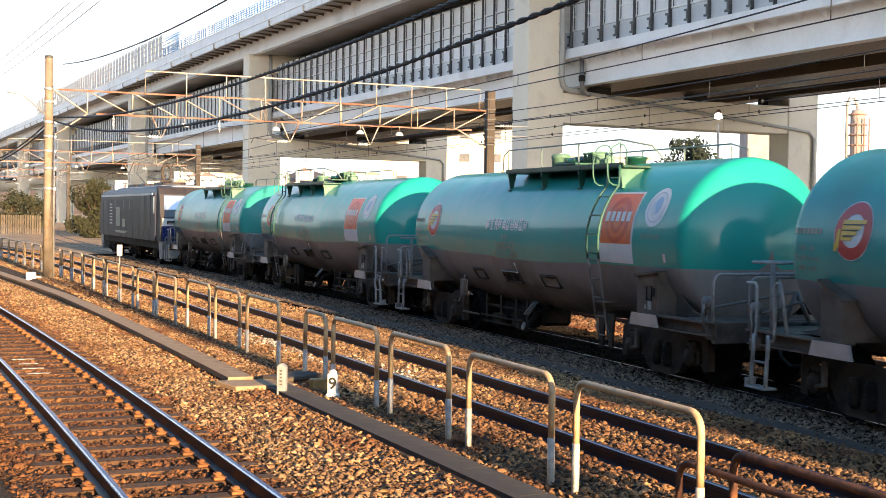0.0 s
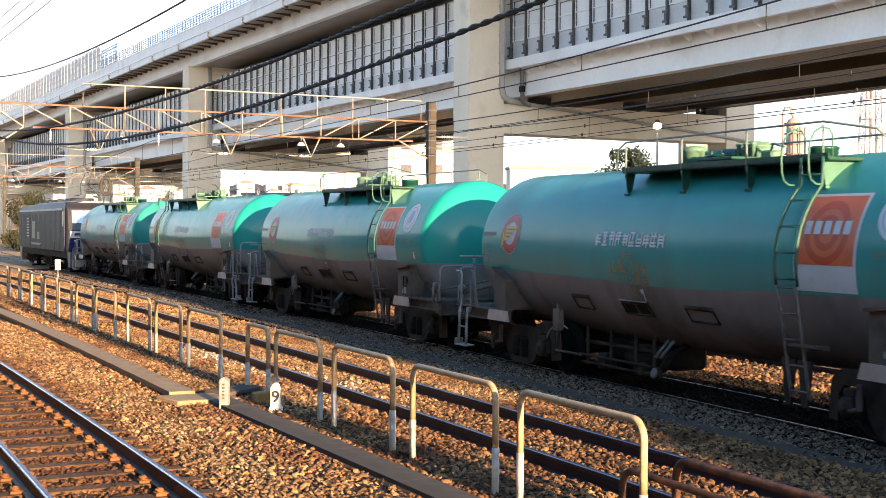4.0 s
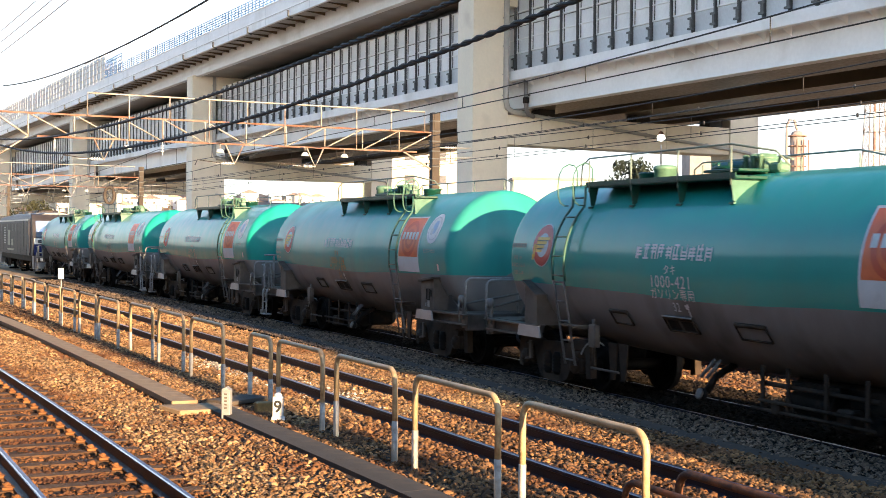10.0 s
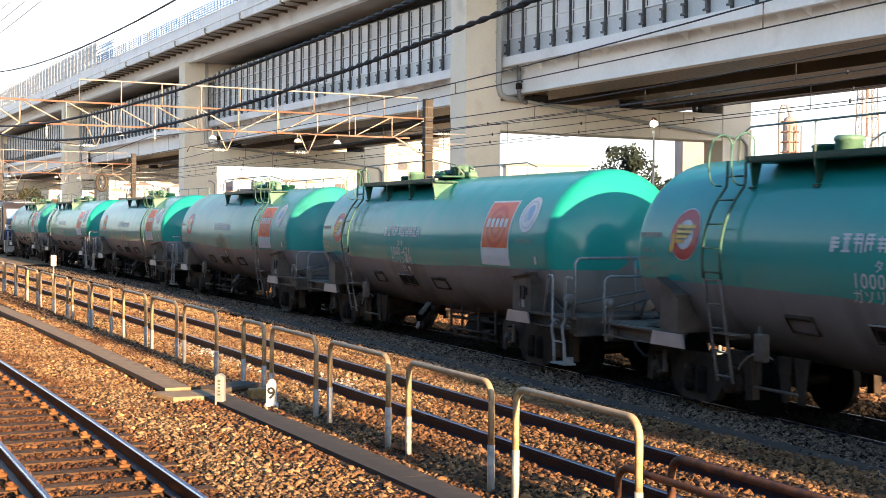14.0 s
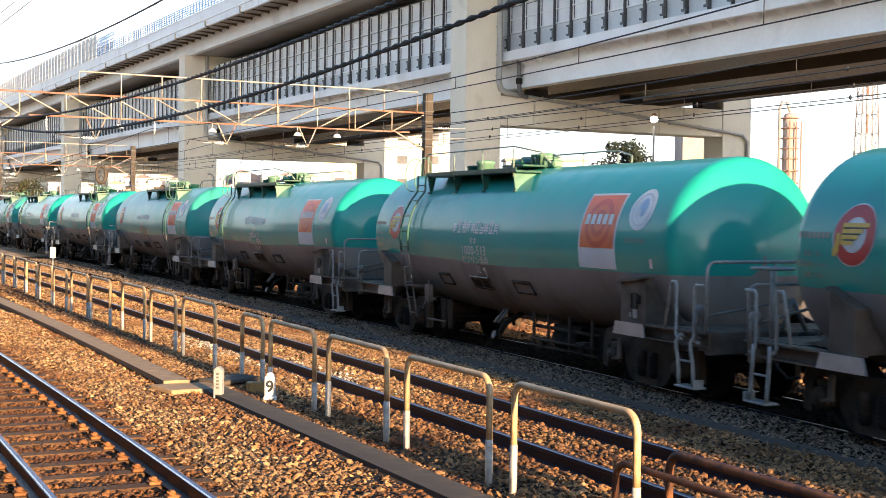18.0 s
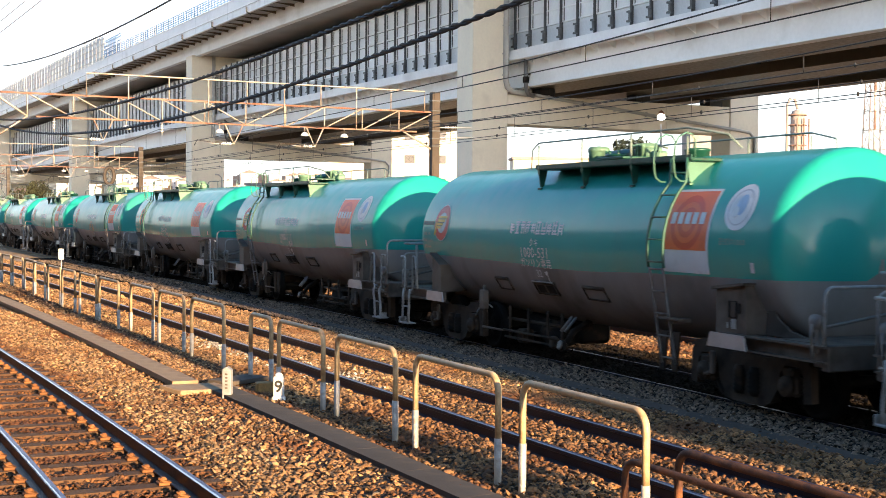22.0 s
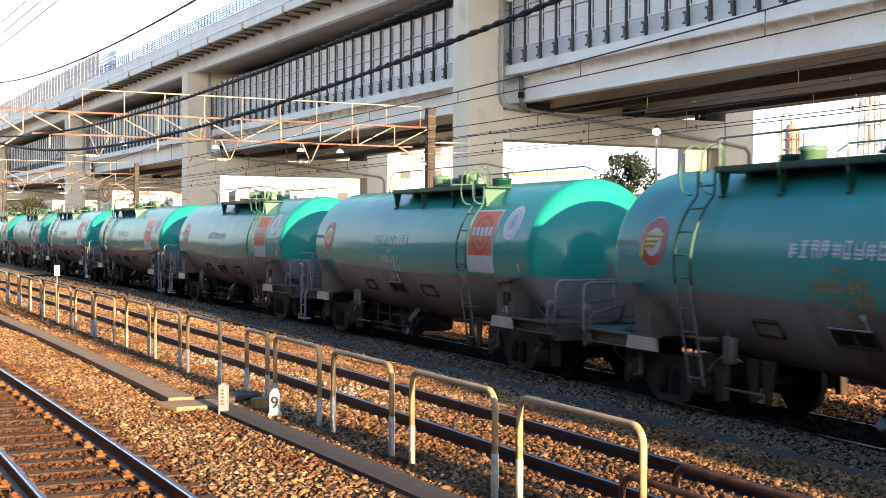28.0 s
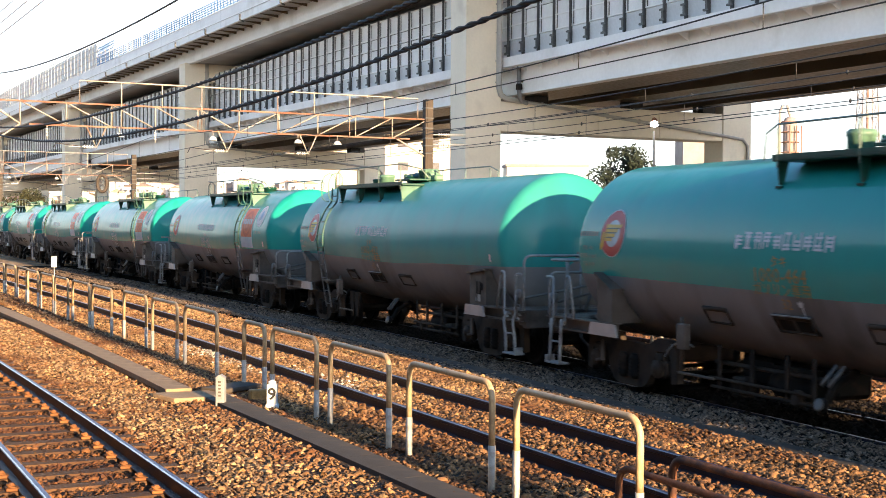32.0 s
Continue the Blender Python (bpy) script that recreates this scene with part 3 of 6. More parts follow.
digit = bpy.data.meshes.new_from_object(src.evaluated_get(bpy.context.evaluated_depsgraph_get()))
bpy.data.objects.remove(src)
digit.materials.append(BLACK)
for v in digit.vertices:
    x, y = v.co.x, v.co.y
    v.co = Vector((x, -0.053 - v.co.z * 0.5, y + 0.135))
part("digit", digit, BLACK, stub, "black figure nine")
p, h = on_line(MIDDLE, 3.3, 1.62)
junction = thing("cable_box", "small rusty yellow cable box in the ballast", "junction box", m=pose(p.x, p.y, -0.22, 0, 0, 20))
part("case", Shape().box((0, 0, 0.08), (0.24, 0.16, 0.2), cut=0.015), material("ochre_box", (0.35, 0.2, 0.06), 0.6, vary=0.3, scale=9, fine=60, bump=0.1), junction)
part("cable", Shape().tube([(0.1, 0.05, 0.1), (0.3, 0.1, 0.06), (0.6, 0.25, 0.02), (1.0, 0.3, -0.02)], 0.018, 6), BLACK, junction)
sign = thing("track_sign", "small blank white sign plate on a thin stick", "sign", m=pose(-13.95, 55.5, -0.3))
part("stick", Shape().tube([(0, 0, -0.1), (0, 0, 0.55)], 0.025, 8), PALE_STEEL, sign)
part("plate", Shape().box((0, -0.03, 0.75), (0.23, 0.02, 0.46), cut=0.006), WHITE, sign)


# ---- train ----
R_MID, R_END, TOP = 1.33, 1.27, 3.31
TX = 0.15  # the tank sits a little forward of the wagon's middle
X_TAPER, X_HEAD = 1.2, 5.35
KNUCKLE, CROWN = 0.22, 2.1  # radii of the dished heads
LEAN = math.asin((R_END - KNUCKLE) / (CROWN - KNUCKLE))
X_APEX = X_HEAD + CROWN - (CROWN - KNUCKLE) * math.cos(LEAN)


def tank_ring(x):
    """Radius and centre height of the tank at x: round, level on top, belly deeper in the middle, dished heads."""
    a = abs(x - TX)
    if a <= X_TAPER:
        r = R_MID
    elif a <= X_HEAD:
        r = R_MID + (R_END - R_MID) * (a - X_TAPER) / (X_HEAD - X_TAPER)
    else:
        r = R_END
    c = TOP - r
    d = a - X_HEAD
    if d > KNUCKLE * math.cos(LEAN):
        r = math.sqrt(max(0.0, CROWN ** 2 - (d + (CROWN - KNUCKLE) * math.cos(LEAN)) ** 2))
    elif d > 0:
        r = R_END - KNUCKLE + math.sqrt(KNUCKLE ** 2 - d * d)
    return r, c


def paint_line(x):
    return 1.6 + 0.055 * min(1.0, abs(x) / X_HEAD) + (0.03 if abs(x) > X_TAPER else 0)


def on_tank(x, z, lift=0.004):
    """The near side of the tank at x along it and height z."""
    r, c = tank_ring(x)
    return Vector((x, math.sqrt(max(0.0, r * r - (z - c) ** 2)) + lift, z))


def tank_shell():
    edge = KNUCKLE * math.cos(LEAN)
    bulge = [X_APEX - X_HEAD - 0.002] + [edge + (X_APEX - X_HEAD - edge) * (1 - (i / 9) ** 2) for i in range(1, 9)]
    bulge += [KNUCKLE * math.sin((math.pi / 2 - LEAN) * i / 6) for i in range(6, -1, -1)]
    xs = [-X_HEAD - d for d in bulge]
    xs += [-X_HEAD + 0.03, -4.0, -2.6, -X_TAPER - 0.03, -X_TAPER, -X_TAPER + 0.03, -0.5]
    xs = [x + TX for x in xs + [-x for x in reversed(xs)]]
    half = 18
    sh = Shape()
    rings = []
    for x in xs:
        r, c = tank_ring(x)
        lim = max(-0.98, min(0.98, (paint_line(x) - c) / max(r, 1e-4)))
        beta = math.acos(lim)
        ang = [beta * i / half for i in range(half + 1)] + [beta + (math.pi - beta) * i / 12 for i in range(1, 13)]
        ang += [2 * math.pi - a for a in reversed(ang[1:-1])]
        rings.append([(x, r * math.sin(a), c + r * math.cos(a)) for a in ang])
    n = len(rings[0])
    vs = [p for ring in rings for p in ring]
    for i in range(len(xs) - 1):
        for j in range(n):
            k = (j + 1) % n
            upper = j < half or j >= n - half
            sh.k.append(0 if upper else 1)
            sh.f.append((i * n + j, i * n + k, (i + 1) * n + k, (i + 1) * n + j))
            sh.smooth.append(True)
    sh.v = vs
    sh.f += [tuple(range(n)), tuple(range((len(xs) - 1) * n, len(xs) * n))]
    sh.k += [0, 0]
    sh.smooth += [True, True]
    return sh


def decal(x0, x1, z0, z1, lean=0.0, lift=0.004, nx=6, nz=10):
    """A patch of paint or foil on the near side, from x0 to x1 and z0 to z1."""
    vs, fs = [], []
    for i in range(nx + 1):
        for j in range(nz + 1):
            z = z0 + (z1 - z0) * j / nz
            vs.append(on_tank(x0 + (x1 - x0) * i / nx, z, lift))
    for i in range(nx):
        for j in range(nz):
            a = i * (nz + 1) + j
            fs.append((a, a + 1, a + nz + 2, a + nz + 1))
    return Shape().add(vs, fs, 0, True)


def disc(x, z, r, inner=0.0, lift=0.005, n=32, squash=1.0):
    vs, fs = [], []
    steps = 4
    for i in range(steps + 1):
        q = inner + (r - inner) * i / steps
        for j in range(n):
            a = 2 * math.pi * j / n
            vs.append(on_tank(x + q * math.cos(a) * squash, z + q * math.sin(a), lift))
    for i in range(steps):
        for j in range(n):
            fs.append((i * n + j, i * n + (j + 1) % n, (i + 1) * n + (j + 1) % n, (i + 1) * n + j))
    sh = Shape().add(vs, fs, 0, True)
    return sh


def rigid_text(body, x, z, height, mirror=True, lift=0.007):
    """Lettering laid on the near side of the tank, its middle at x and z."""
    cu = bpy.data.curves.new("lettering", "FONT")
    cu.body, cu.size, cu.align_x, cu.align_y = body, height, "CENTER", "CENTER"
    cu.resolution_u = 2
    cu.space_character = 1.1
    ob = bpy.data.objects.new("lettering_source", cu)
    scene.collection.objects.link(ob)
    me = bpy.data.meshes.new_from_object(ob.evaluated_get(bpy.context.evaluated_depsgraph_get()))
    bpy.data.objects.remove(ob)
    bpy.data.curves.remove(cu)
    for v in me.vertices:
        v.co = on_tank(x - v.co.x, z + v.co.y, lift)
    me.update()
    return me


def wheelset():
    sh = Shape()
    m = pose(0, 0, 0, 90)
    for y in (0.56, -0.56):
        d = 1 if y > 0 else -1
        w = pose(0, y, 0, -90 * d)
        sh.lathe([(0.1, -0.07), (0.19, -0.06), (0.2, -0.02), (0.37, -0.02), (0.385, -0.06), (0.46, -0.07), (0.435, -0.04), (0.425, 0.065), (0.36, 0.065),
                  (0.34, 0.02), (0.2, 0.01), (0.14, 0.06), (0.1, 0.07)], w, 24)
        for i in range(3):
            a = 2 * math.pi * i / 3
            sh.box((0.27 * math.cos(a), y + 0.035 * d, 0.27 * math.sin(a)), (0.07, 0.02, 0.07), cut=0.01)
    sh.tube([(0, -0.95, 0), (0, 0.95, 0)], 0.08, 10)
    return sh.mesh("wheelset", WHEEL)


def bogie_frame():
    sh = Shape()
    for y in (0.95, -0.95):
        half = [(0.12, 0.74), (0.4, 0.72), (0.56, 0.76), (0.7, 0.84), (1.0, 0.84), (1.12, 0.8), (1.2, 0.68), (1.22, 0.26), (1.08, 0.24), (1.06, 0.56), (0.98, 0.66), (0.72, 0.66), (0.64, 0.56),
                (0.58, 0.34), (0.46, 0.18), (0.3, 0.11)]
        out = half + [(-a, b) for a, b in reversed(half)]
        sh.prism(out, pose(0, y + 0.06, 0, 90), 0.11)
    sh.box((0, 0, 0.55), (0.4, 1.8, 0.25), cut=0.03)
    return sh


def coil(x, y):
    return Shape().lathe([(0.07, 0.22)] + [(0.085 + 0.02 * (k % 2), 0.25 + k * 0.028) for k in range(11)] + [(0.07, 0.58)], pose(x, y, 0), 12)


def axle_box(x, y):
    sh = Shape()
    d = 1 if y > 0 else -1
    sh.box((x, y - 0.02 * d, 0.43), (0.28, 0.16, 0.26), cut=0.05)
    sh.lathe([(0.13, 0), (0.13, 0.05), (0.11, 0.07), (0.06, 0.075), (0.055, 0.1), (0.01, 0.1)], pose(x, y + 0.05 * d, 0.43, -90 * d), 14)
    sh.box((x, y, 0.59), (0.2, 0.14, 0.1), cut=0.02)
    return sh


WHEELSET = wheelset()
BOGIE_FRAME = bogie_frame().mesh("side_frame", CAST)
SPRINGS = {(x, y): coil(x, y).mesh("spring", BOGIE) for x in (-0.15, 0.15) for y in (1.0, -1.0)}
BOXES = {(x, y): axle_box(x, y).mesh("axle_box", CAST) for x in (-0.84, 0.84) for y in (1.0, -1.0)}


def brake_block():
    sh = Shape()
    for y in (0.56, -0.56):
        sh.box((0, y, 0.42), (0.06, 0.1, 0.34), cut=0.015)
    sh.tube([(0, -0.8, 0.3), (0, 0.8, 0.3)], 0.03, 6)
    return sh


BRAKE = brake_block().mesh("brake_beam", BOGIE)
LINKS = {y: Shape().box((0.62, y, 0.56), (0.1, 0.05, 0.3), pose(0, 0, 0), cut=0.015).tube([(0.66, y, 0.42), (0.9, y, 0.38)], 0.03, 6).mesh("link", CAR_GREY) for y in (1.1, -1.1)}


def add_bogie(car, x, wheels):
    frame_ob = part("bogie", BOGIE_FRAME, CAST, car, "grimy cast bogie frame", m=pose(x, 0, 0))
    for y in (1.0, -1.0):
        for bx in (-0.15, 0.15):
            part("spring", SPRINGS[bx, y], BOGIE, frame_ob)
        for bx in (-0.84, 0.84):
            part("axle_box", BOXES[bx, y], CAST, frame_ob)
    for y in (1.1, -1.1):
        part("link", LINKS[y], CAR_GREY, frame_ob)
    for bx in (-0.4, 0.4):
        part("brake_beam", BRAKE, BOGIE, frame_ob, m=pose(bx, 0, 0))
    for bx in (-0.84, 0.84):
        wheels.append(part("wheelset", WHEELSET, WHEEL, frame_ob, m=pose(bx, 0, 0.43)))
    return frame_ob


def bars(rows, lift=0.007):
    """Plain bars for small writing: rows of (x middle, z, width, height)."""
    sh = Shape()
    for x, z, w, h in rows:
        d = decal(x - w / 2, x + w / 2, z - h / 2, z + h / 2, lift=lift, nx=1, nz=2)
        sh.add(d.v, d.f, 0, True)
    return sh


def ladder_shape(x, y, z0, z1, w=0.38, reach=None):
    sh = Shape()
    for d in (-w / 2, w / 2):
        pts = [(x + d, reach(z) if reach else y, z) for z in np.linspace(z0, z1, 10)]
        sh.tube(pts, 0.02, 6)
    z = z0 + 0.08
    while z < z1:
        yy = reach(z) if reach else y
        sh.tube([(x - w / 2, yy, z), (x + w / 2, yy, z)], 0.013, 6)
        z += 0.3
    return sh


TANK = tank_shell().mesh("tank", GREEN, GREY)
DULL_TANK = tank_shell().mesh("tank", GREEN_DULL, GREY)


def seam(x):
    r, c = tank_ring(x)
    sh = Shape()
    lim = math.acos(max(-1.0, min(1.0, (paint_line(x) + 0.02 - c) / r)))
    sh.tube([(x, (r - 0.003) * math.sin(a), c + (r - 0.003) * math.cos(a)) for a in np.linspace(-lim, lim, 40)], 0.004, 4)
    return sh


def tank_car(kind, number, marks=True, dull=False, fore=0.0, ink=None):
    """kind: the ladder at the tail ('tail') or at the head ('head') end; returns the thing and its wheels."""
    e = 1 if kind == "head" else -1
    label = "green and grey petrol tank wagon, " + ("orange panel, ladder towards %s end" % ("leading" if e > 0 else "trailing") if marks
                                                    else "no orange panel, dull green side")
    car = thing("tank_wagon", label, "tank wagon", group="tank wagons of the freight train")
    wheels = []
    paint = GREEN_DULL if dull else GREEN
    tank = part("tank", DULL_TANK if dull else TANK, (paint, GREY), car, "%s green tank with grey belly" % ("weathered" if dull else "glossy"))
    for x in (TX - X_HEAD, TX - X_TAPER, TX + X_TAPER, TX + X_HEAD):
        part("weld_seam", seam(x), paint, tank)
    # markings on the near side
    if marks:
        panel = part("company_panel", decal(-4.01, -2.99, 1.7, 2.8, lift=0.004), WHITE, tank, "orange panel with white border and foot")
        part("panel_field", decal(-3.965, -3.035, 2.0, 2.77, lift=0.008), ORANGE, panel)
        part("panel_ring", disc(-3.5, 2.36, 0.36, 0.27, lift=0.011), DEEP_ORANGE, panel)
        part("panel_ring", disc(-3.5, 2.36, 0.2, 0.12, lift=0.011), DEEP_ORANGE, panel)
        part("panel_lettering", bars([(-3.5 + 0.16 * (2 - i), 2.42, 0.11, 0.15) for i in range(5)], 0.014), WHITE, panel, "white plain block lettering")
        mark = part("round_mark", disc(-4.53, 2.56, 0.29, 0.0), WHITE, tank, "round white mark with fine drawing")
        part("mark_ring", disc(-4.53, 2.56, 0.23, 0.21, lift=0.009), PALE_STEEL, mark)
        part("mark_drawing", disc(-4.55, 2.59, 0.13, 0.0, lift=0.009, squash=0.75), PALE_BLUE, mark)
        part("mark_drawing", disc(-4.47, 2.5, 0.07, 0.0, lift=0.012, squash=0.9), PALE_STEEL, mark)
        part("type_lettering", rigid_text("形式ﾀｷ1000", -4.5, 2.12, 0.1), PALE_MARK, tank)
    part("paper_tag", bars([(-4.9, 1.82, 0.07, 0.13)]), WHITE, tank, "small white card in a holder")
    ex = 4.43 + fore
    logo = part("red_emblem", disc(ex, 2.29, 0.345, 0.0, lift=0.004), WHITE, tank, "red ring emblem with white middle and yellow wing shape")
    part("emblem_ring", disc(ex, 2.29, 0.33, 0.195, lift=0.008), RED, logo)
    wing = bars([(ex - 0.01, 2.395, 0.42, 0.045), (ex + 0.03, 2.33, 0.34, 0.045), (ex + 0.06, 2.265, 0.26, 0.045), (ex + 0.08, 2.2, 0.16, 0.04)], 0.012)
    hook = bars([(ex + 0.17, 2.3, 0.06, 0.24), (ex + 0.25, 2.2, 0.06, 0.22), (ex + 0.29, 2.1, 0.05, 0.1)], 0.013)
    wing.add(hook.v, hook.f, 0, True)
    part("emblem_wing", wing, YELLOW, logo)
    part("wing_outline", bars([(ex - 0.0, 2.363, 0.38, 0.012), (ex + 0.04, 2.298, 0.3, 0.012), (ex + 0.07, 2.233, 0.2, 0.012)], 0.0145), BLACK, logo)
    tagged(part("small_writing", bars([(5.52 - 0.08 * i, 2.28, 0.055, 0.07) for i in range(7)]), PALE_MARK, tank), kind="stuff")
    for row, body in enumerate(("荷重  45t", "実容積 61.6m3", "自重 16.8t")):
        tagged(part("data_lettering", rigid_text(body, 5.28, 2.07 - 0.12 * row, 0.075), PALE_MARK, tank), kind="stuff")
    ox = 0.6 + 0.5 * fore
    rnd = random.Random(7)
    strokes = []
    for i in range(10):
        x = ox + 0.83 - 0.185 * i
        strokes += [(x, 2.24 + dz, rnd.uniform(0.11, 0.165), 0.026) for dz in rnd.sample((0.09, 0.045, 0.0, -0.045, -0.09), 3)]
        strokes += [(x + dx, 2.24 + rnd.uniform(-0.02, 0.02), 0.028, rnd.uniform(0.14, 0.2)) for dx in rnd.sample((-0.06, -0.02, 0.02, 0.06), 2)]
    part("owner_lettering", bars(strokes), WHITE, tank, "line of white owner's lettering")
    ink = ink or PALE_MARK
    nx = ox + 0.03
    part("class_lettering", rigid_text("タキ", nx, 1.99, 0.15), ink, tank)
    part("number_lettering", rigid_text(number, nx, 1.83, 0.24), ink, tank)
    part("load_lettering", rigid_text("ガソリン専用", nx - 0.02, 1.66, 0.17), ink, tank)
    part("date_lettering", bars([(nx - 0.33, 1.46, 0.03, 0.2), (nx - 0.31, 1.53, 0.1, 0.03), (nx - 0.31, 1.5, 0.07, 0.03)]), WHITE, tank)
    part("date_lettering", rigid_text("32", nx - 0.06, 1.5, 0.17), ink, tank)
    # frames of inspection plates on the belly
    for x, w in ((2.2, 0.5), (0.62, 0.7), (-0.95, 0.6)):
        sh = Shape()
        for a, b in ((-w / 2, w / 2),):
            zz0, zz1 = 1.17, 1.34
            pts = [on_tank(x + a, zz0, 0.02), on_tank(x + b, zz0, 0.02), on_tank(x + b, zz1, 0.02), on_tank(x + a, zz1, 0.02)]
            sh.tube(pts, 0.018, 5, closed=True)
            sh.tube([on_tank(x + a, zz1 + 0.02, 0.02), on_tank(x + b, zz1 + 0.02, 0.02)], 0.025, 5)
        holder = part("card_holder", sh, CAST, tank)
        d = decal(x - w / 2, x + w / 2, 1.17, 1.34, lift=0.01, nx=2, nz=3)
        part("holder_plate", d, GREY if w < 0.65 else CAR_GREY, holder)
        if w > 0.65:
            # Dark bars paint the shaded pockets under the holder's lip.
            part("holder_card", bars([(x + 0.17, 1.255, 0.26, 0.12), (x - 0.15, 1.255, 0.26, 0.12)], 0.014), BOGIE, holder)
            part("holder_lip", Shape().tube([on_tank(x - w / 2, 1.37, 0.045), on_tank(x + w / 2, 1.37, 0.045)], 0.012, 5), RAILING, holder)
    # walkway, railing, hatches
    x0, x1 = (-0.4, 3.45) if e > 0 else (-3.25, 1.24)
    top = TOP - 0.1
    walk_ob = part("walkway", Shape().box(((x0 + x1) / 2, 0.78, top), (x1 - x0, 0.5, 0.05), cut=0.01).box(((x0 + x1) / 2, 1.03, top + 0.03), (x1 - x0, 0.02, 0.06)).box(((x0 + x1) / 2, -0.78, top), (x1 - x0, 0.5, 0.05)), GREEN_FIT, tank, "green steel walkway plate along the tank top")
    turned = Matrix(((0, 0, 1, 0), (1, 0, 0, 0), (0, 1, 0, 0), (0, 0, 0, 1)))
    for i in range(4):
        x = x0 + 0.1 + (x1 - x0 - 0.2) * i / 3
        for sd in (1, -1):
            strip = [(0.55, top - 0.02), (1.02, top - 0.02), (1.02, top - 0.09), (0.99, top - 0.3), (0.93, top - 0.32)] if i == 0 else [(0.86, top - 0.02), (1.02, top - 0.02), (1.02, top - 0.1), (0.99, top - 0.3), (0.93, top - 0.32)]
            sh = Shape().prism([(sd * y, z) for y, z in strip], pose(x, 0, 0) @ turned, 0.02).box((x + 0.01, sd * 0.97, top - 0.33), (0.1, 0.09, 0.03))
            # Tail-end bracket is paler: the sun on it is put into its colour.
            part("bracket", sh, PALE_GREEN if i == 0 else GREEN_FIT, walk_ob)
            part("railing_post", Shape().tube([(x, sd * 1.03, top - 0.1), (x, sd * 1.03, top + (0.42 if 0 < i < 3 else 0.38))], 0.014, 6), RAIL_GREEN, walk_ob)
    rt = top + 0.42
    for sd in (1.03, -1.03):
        sh = Shape().tube([(x0 - 0.75, sd * 0.75, top + 0.12), (x0 - 0.6, sd * 0.85, top + 0.3), (x0 + 0.1, sd, rt), (x1 - 0.1, sd, rt), (x1 + 0.12, sd, rt - 0.1), (x1 + 0.16, sd, top)], 0.014, 6)
        part("railing", sh, RAIL_GREEN, walk_ob, "thin grey-green safety railing")
    xl = e * 3.6 if e > 0 else -3.0
    for dx in (-0.24, 0.24):
        sh = Shape()
        loop = ((0.97, 0.0), (0.97, 0.26), (1.02, 0.33), (1.12, 0.35), (1.23, 0.29), (1.29, 0.18), (1.31, 0.0), (1.3, -0.16), (1.27, -0.25), (1.2, -0.3), (1.12, -0.3))
        sh.tube([(xl + dx, y, top + dz) for y, dz in loop], 0.012, 6)
        part("grab_hoop", sh, PALE_GREEN, walk_ob, "pale green grab hoop")

    def stand_off(z):
        r, c = tank_ring(xl)
        return max(1.06, math.sqrt(max(0.0, r * r - (max(z, c - 0.25) - c) ** 2)) + 0.13)

    upper = part("ladder", ladder_shape(xl, 1.4, 1.75, top + 0.02, reach=stand_off), LADDER, car, "narrow pale green access ladder")
    part("lower_ladder", ladder_shape(xl, 1.45, 0.45, 1.75, w=0.32, reach=lambda z: 1.41 - 0.17 * (1.75 - z)), DULL_RAIL, upper, "grey lower ladder")
    part("ladder_bracket", Shape().box((xl - 0.25, 1.3, 1.08), (0.5, 0.16, 0.02)).box((xl - 0.3, 1.2, 1.05), (0.04, 0.3, 0.06)), CAR_GREY, upper)
    # hatches and valves on top
    vx = 0.85 if e > 0 else -0.1
    for x, r, h, tint in ((vx + 1.75, 0.17, 0.16, MINT), (vx + 2.15, 0.18, 0.1, GREEN_FIT)) if e > 0 else ((vx + 0.8, 0.17, 0.2, MINT), (vx - 2.0, 0.18, 0.1, GREEN_FIT)):
        sh = Shape().lathe([(r, 0), (r, h), (r * 1.08, h * 1.05), (r * 1.08, h * 1.3), (r * 0.9, h * 1.45), (r * 0.3, h * 1.5)], pose(x, 0.15, TOP - 0.03), 20)
        part("vent", sh, tint, tank, "small round vent cap")
    dome = part("manhole", Shape().lathe([(0.33, -0.03), (0.33, 0.06), (0.4, 0.07), (0.4, 0.1), (0.36, 0.12), (0.3, 0.16), (0.12, 0.19), (0.02, 0.19)], pose(vx, 0.05, TOP), 28), GREEN_FIT, tank, "dark green bolted manhole cover")
    for k in range(12):
        a = 2 * math.pi * k / 12
        part("bolt", Shape().lathe([(0.025, 0), (0.025, 0.1), (0.01, 0.11)], pose(vx + 0.37 * math.cos(a), 0.05 + 0.37 * math.sin(a), TOP + 0.05), 6), GREEN_FIT, dome)
    part("foot_plate", Shape().box((vx - 0.45, 0.45, TOP + 0.02), (0.8, 0.5, 0.04), cut=0.008), GREEN_FIT, tank)
    block = part("valve_block", Shape().box((vx - 0.62, 0.1, TOP + 0.08), (0.4, 0.3, 0.2), cut=0.03).box((vx - 0.92, 0.1, TOP + 0.06), (0.24, 0.2, 0.13), cut=0.03), MINT, tank, "pale green valve block")
    part("valve_cover", Shape().lathe([(0.19, 0), (0.19, 0.04), (0.16, 0.05), (0.16, 0.08), (0.05, 0.09)], pose(vx - 0.6, 0.1, TOP + 0.17), 18), MINT, block)
    for k in range(3):
        part("valve_stud", Shape().lathe([(0.03, 0), (0.03, 0.17), (0.042, 0.18), (0.042, 0.21), (0.02, 0.22)], pose(vx - 0.46 - 0.16 * k, 0.3, TOP + 0.02), 8), MINT, block)
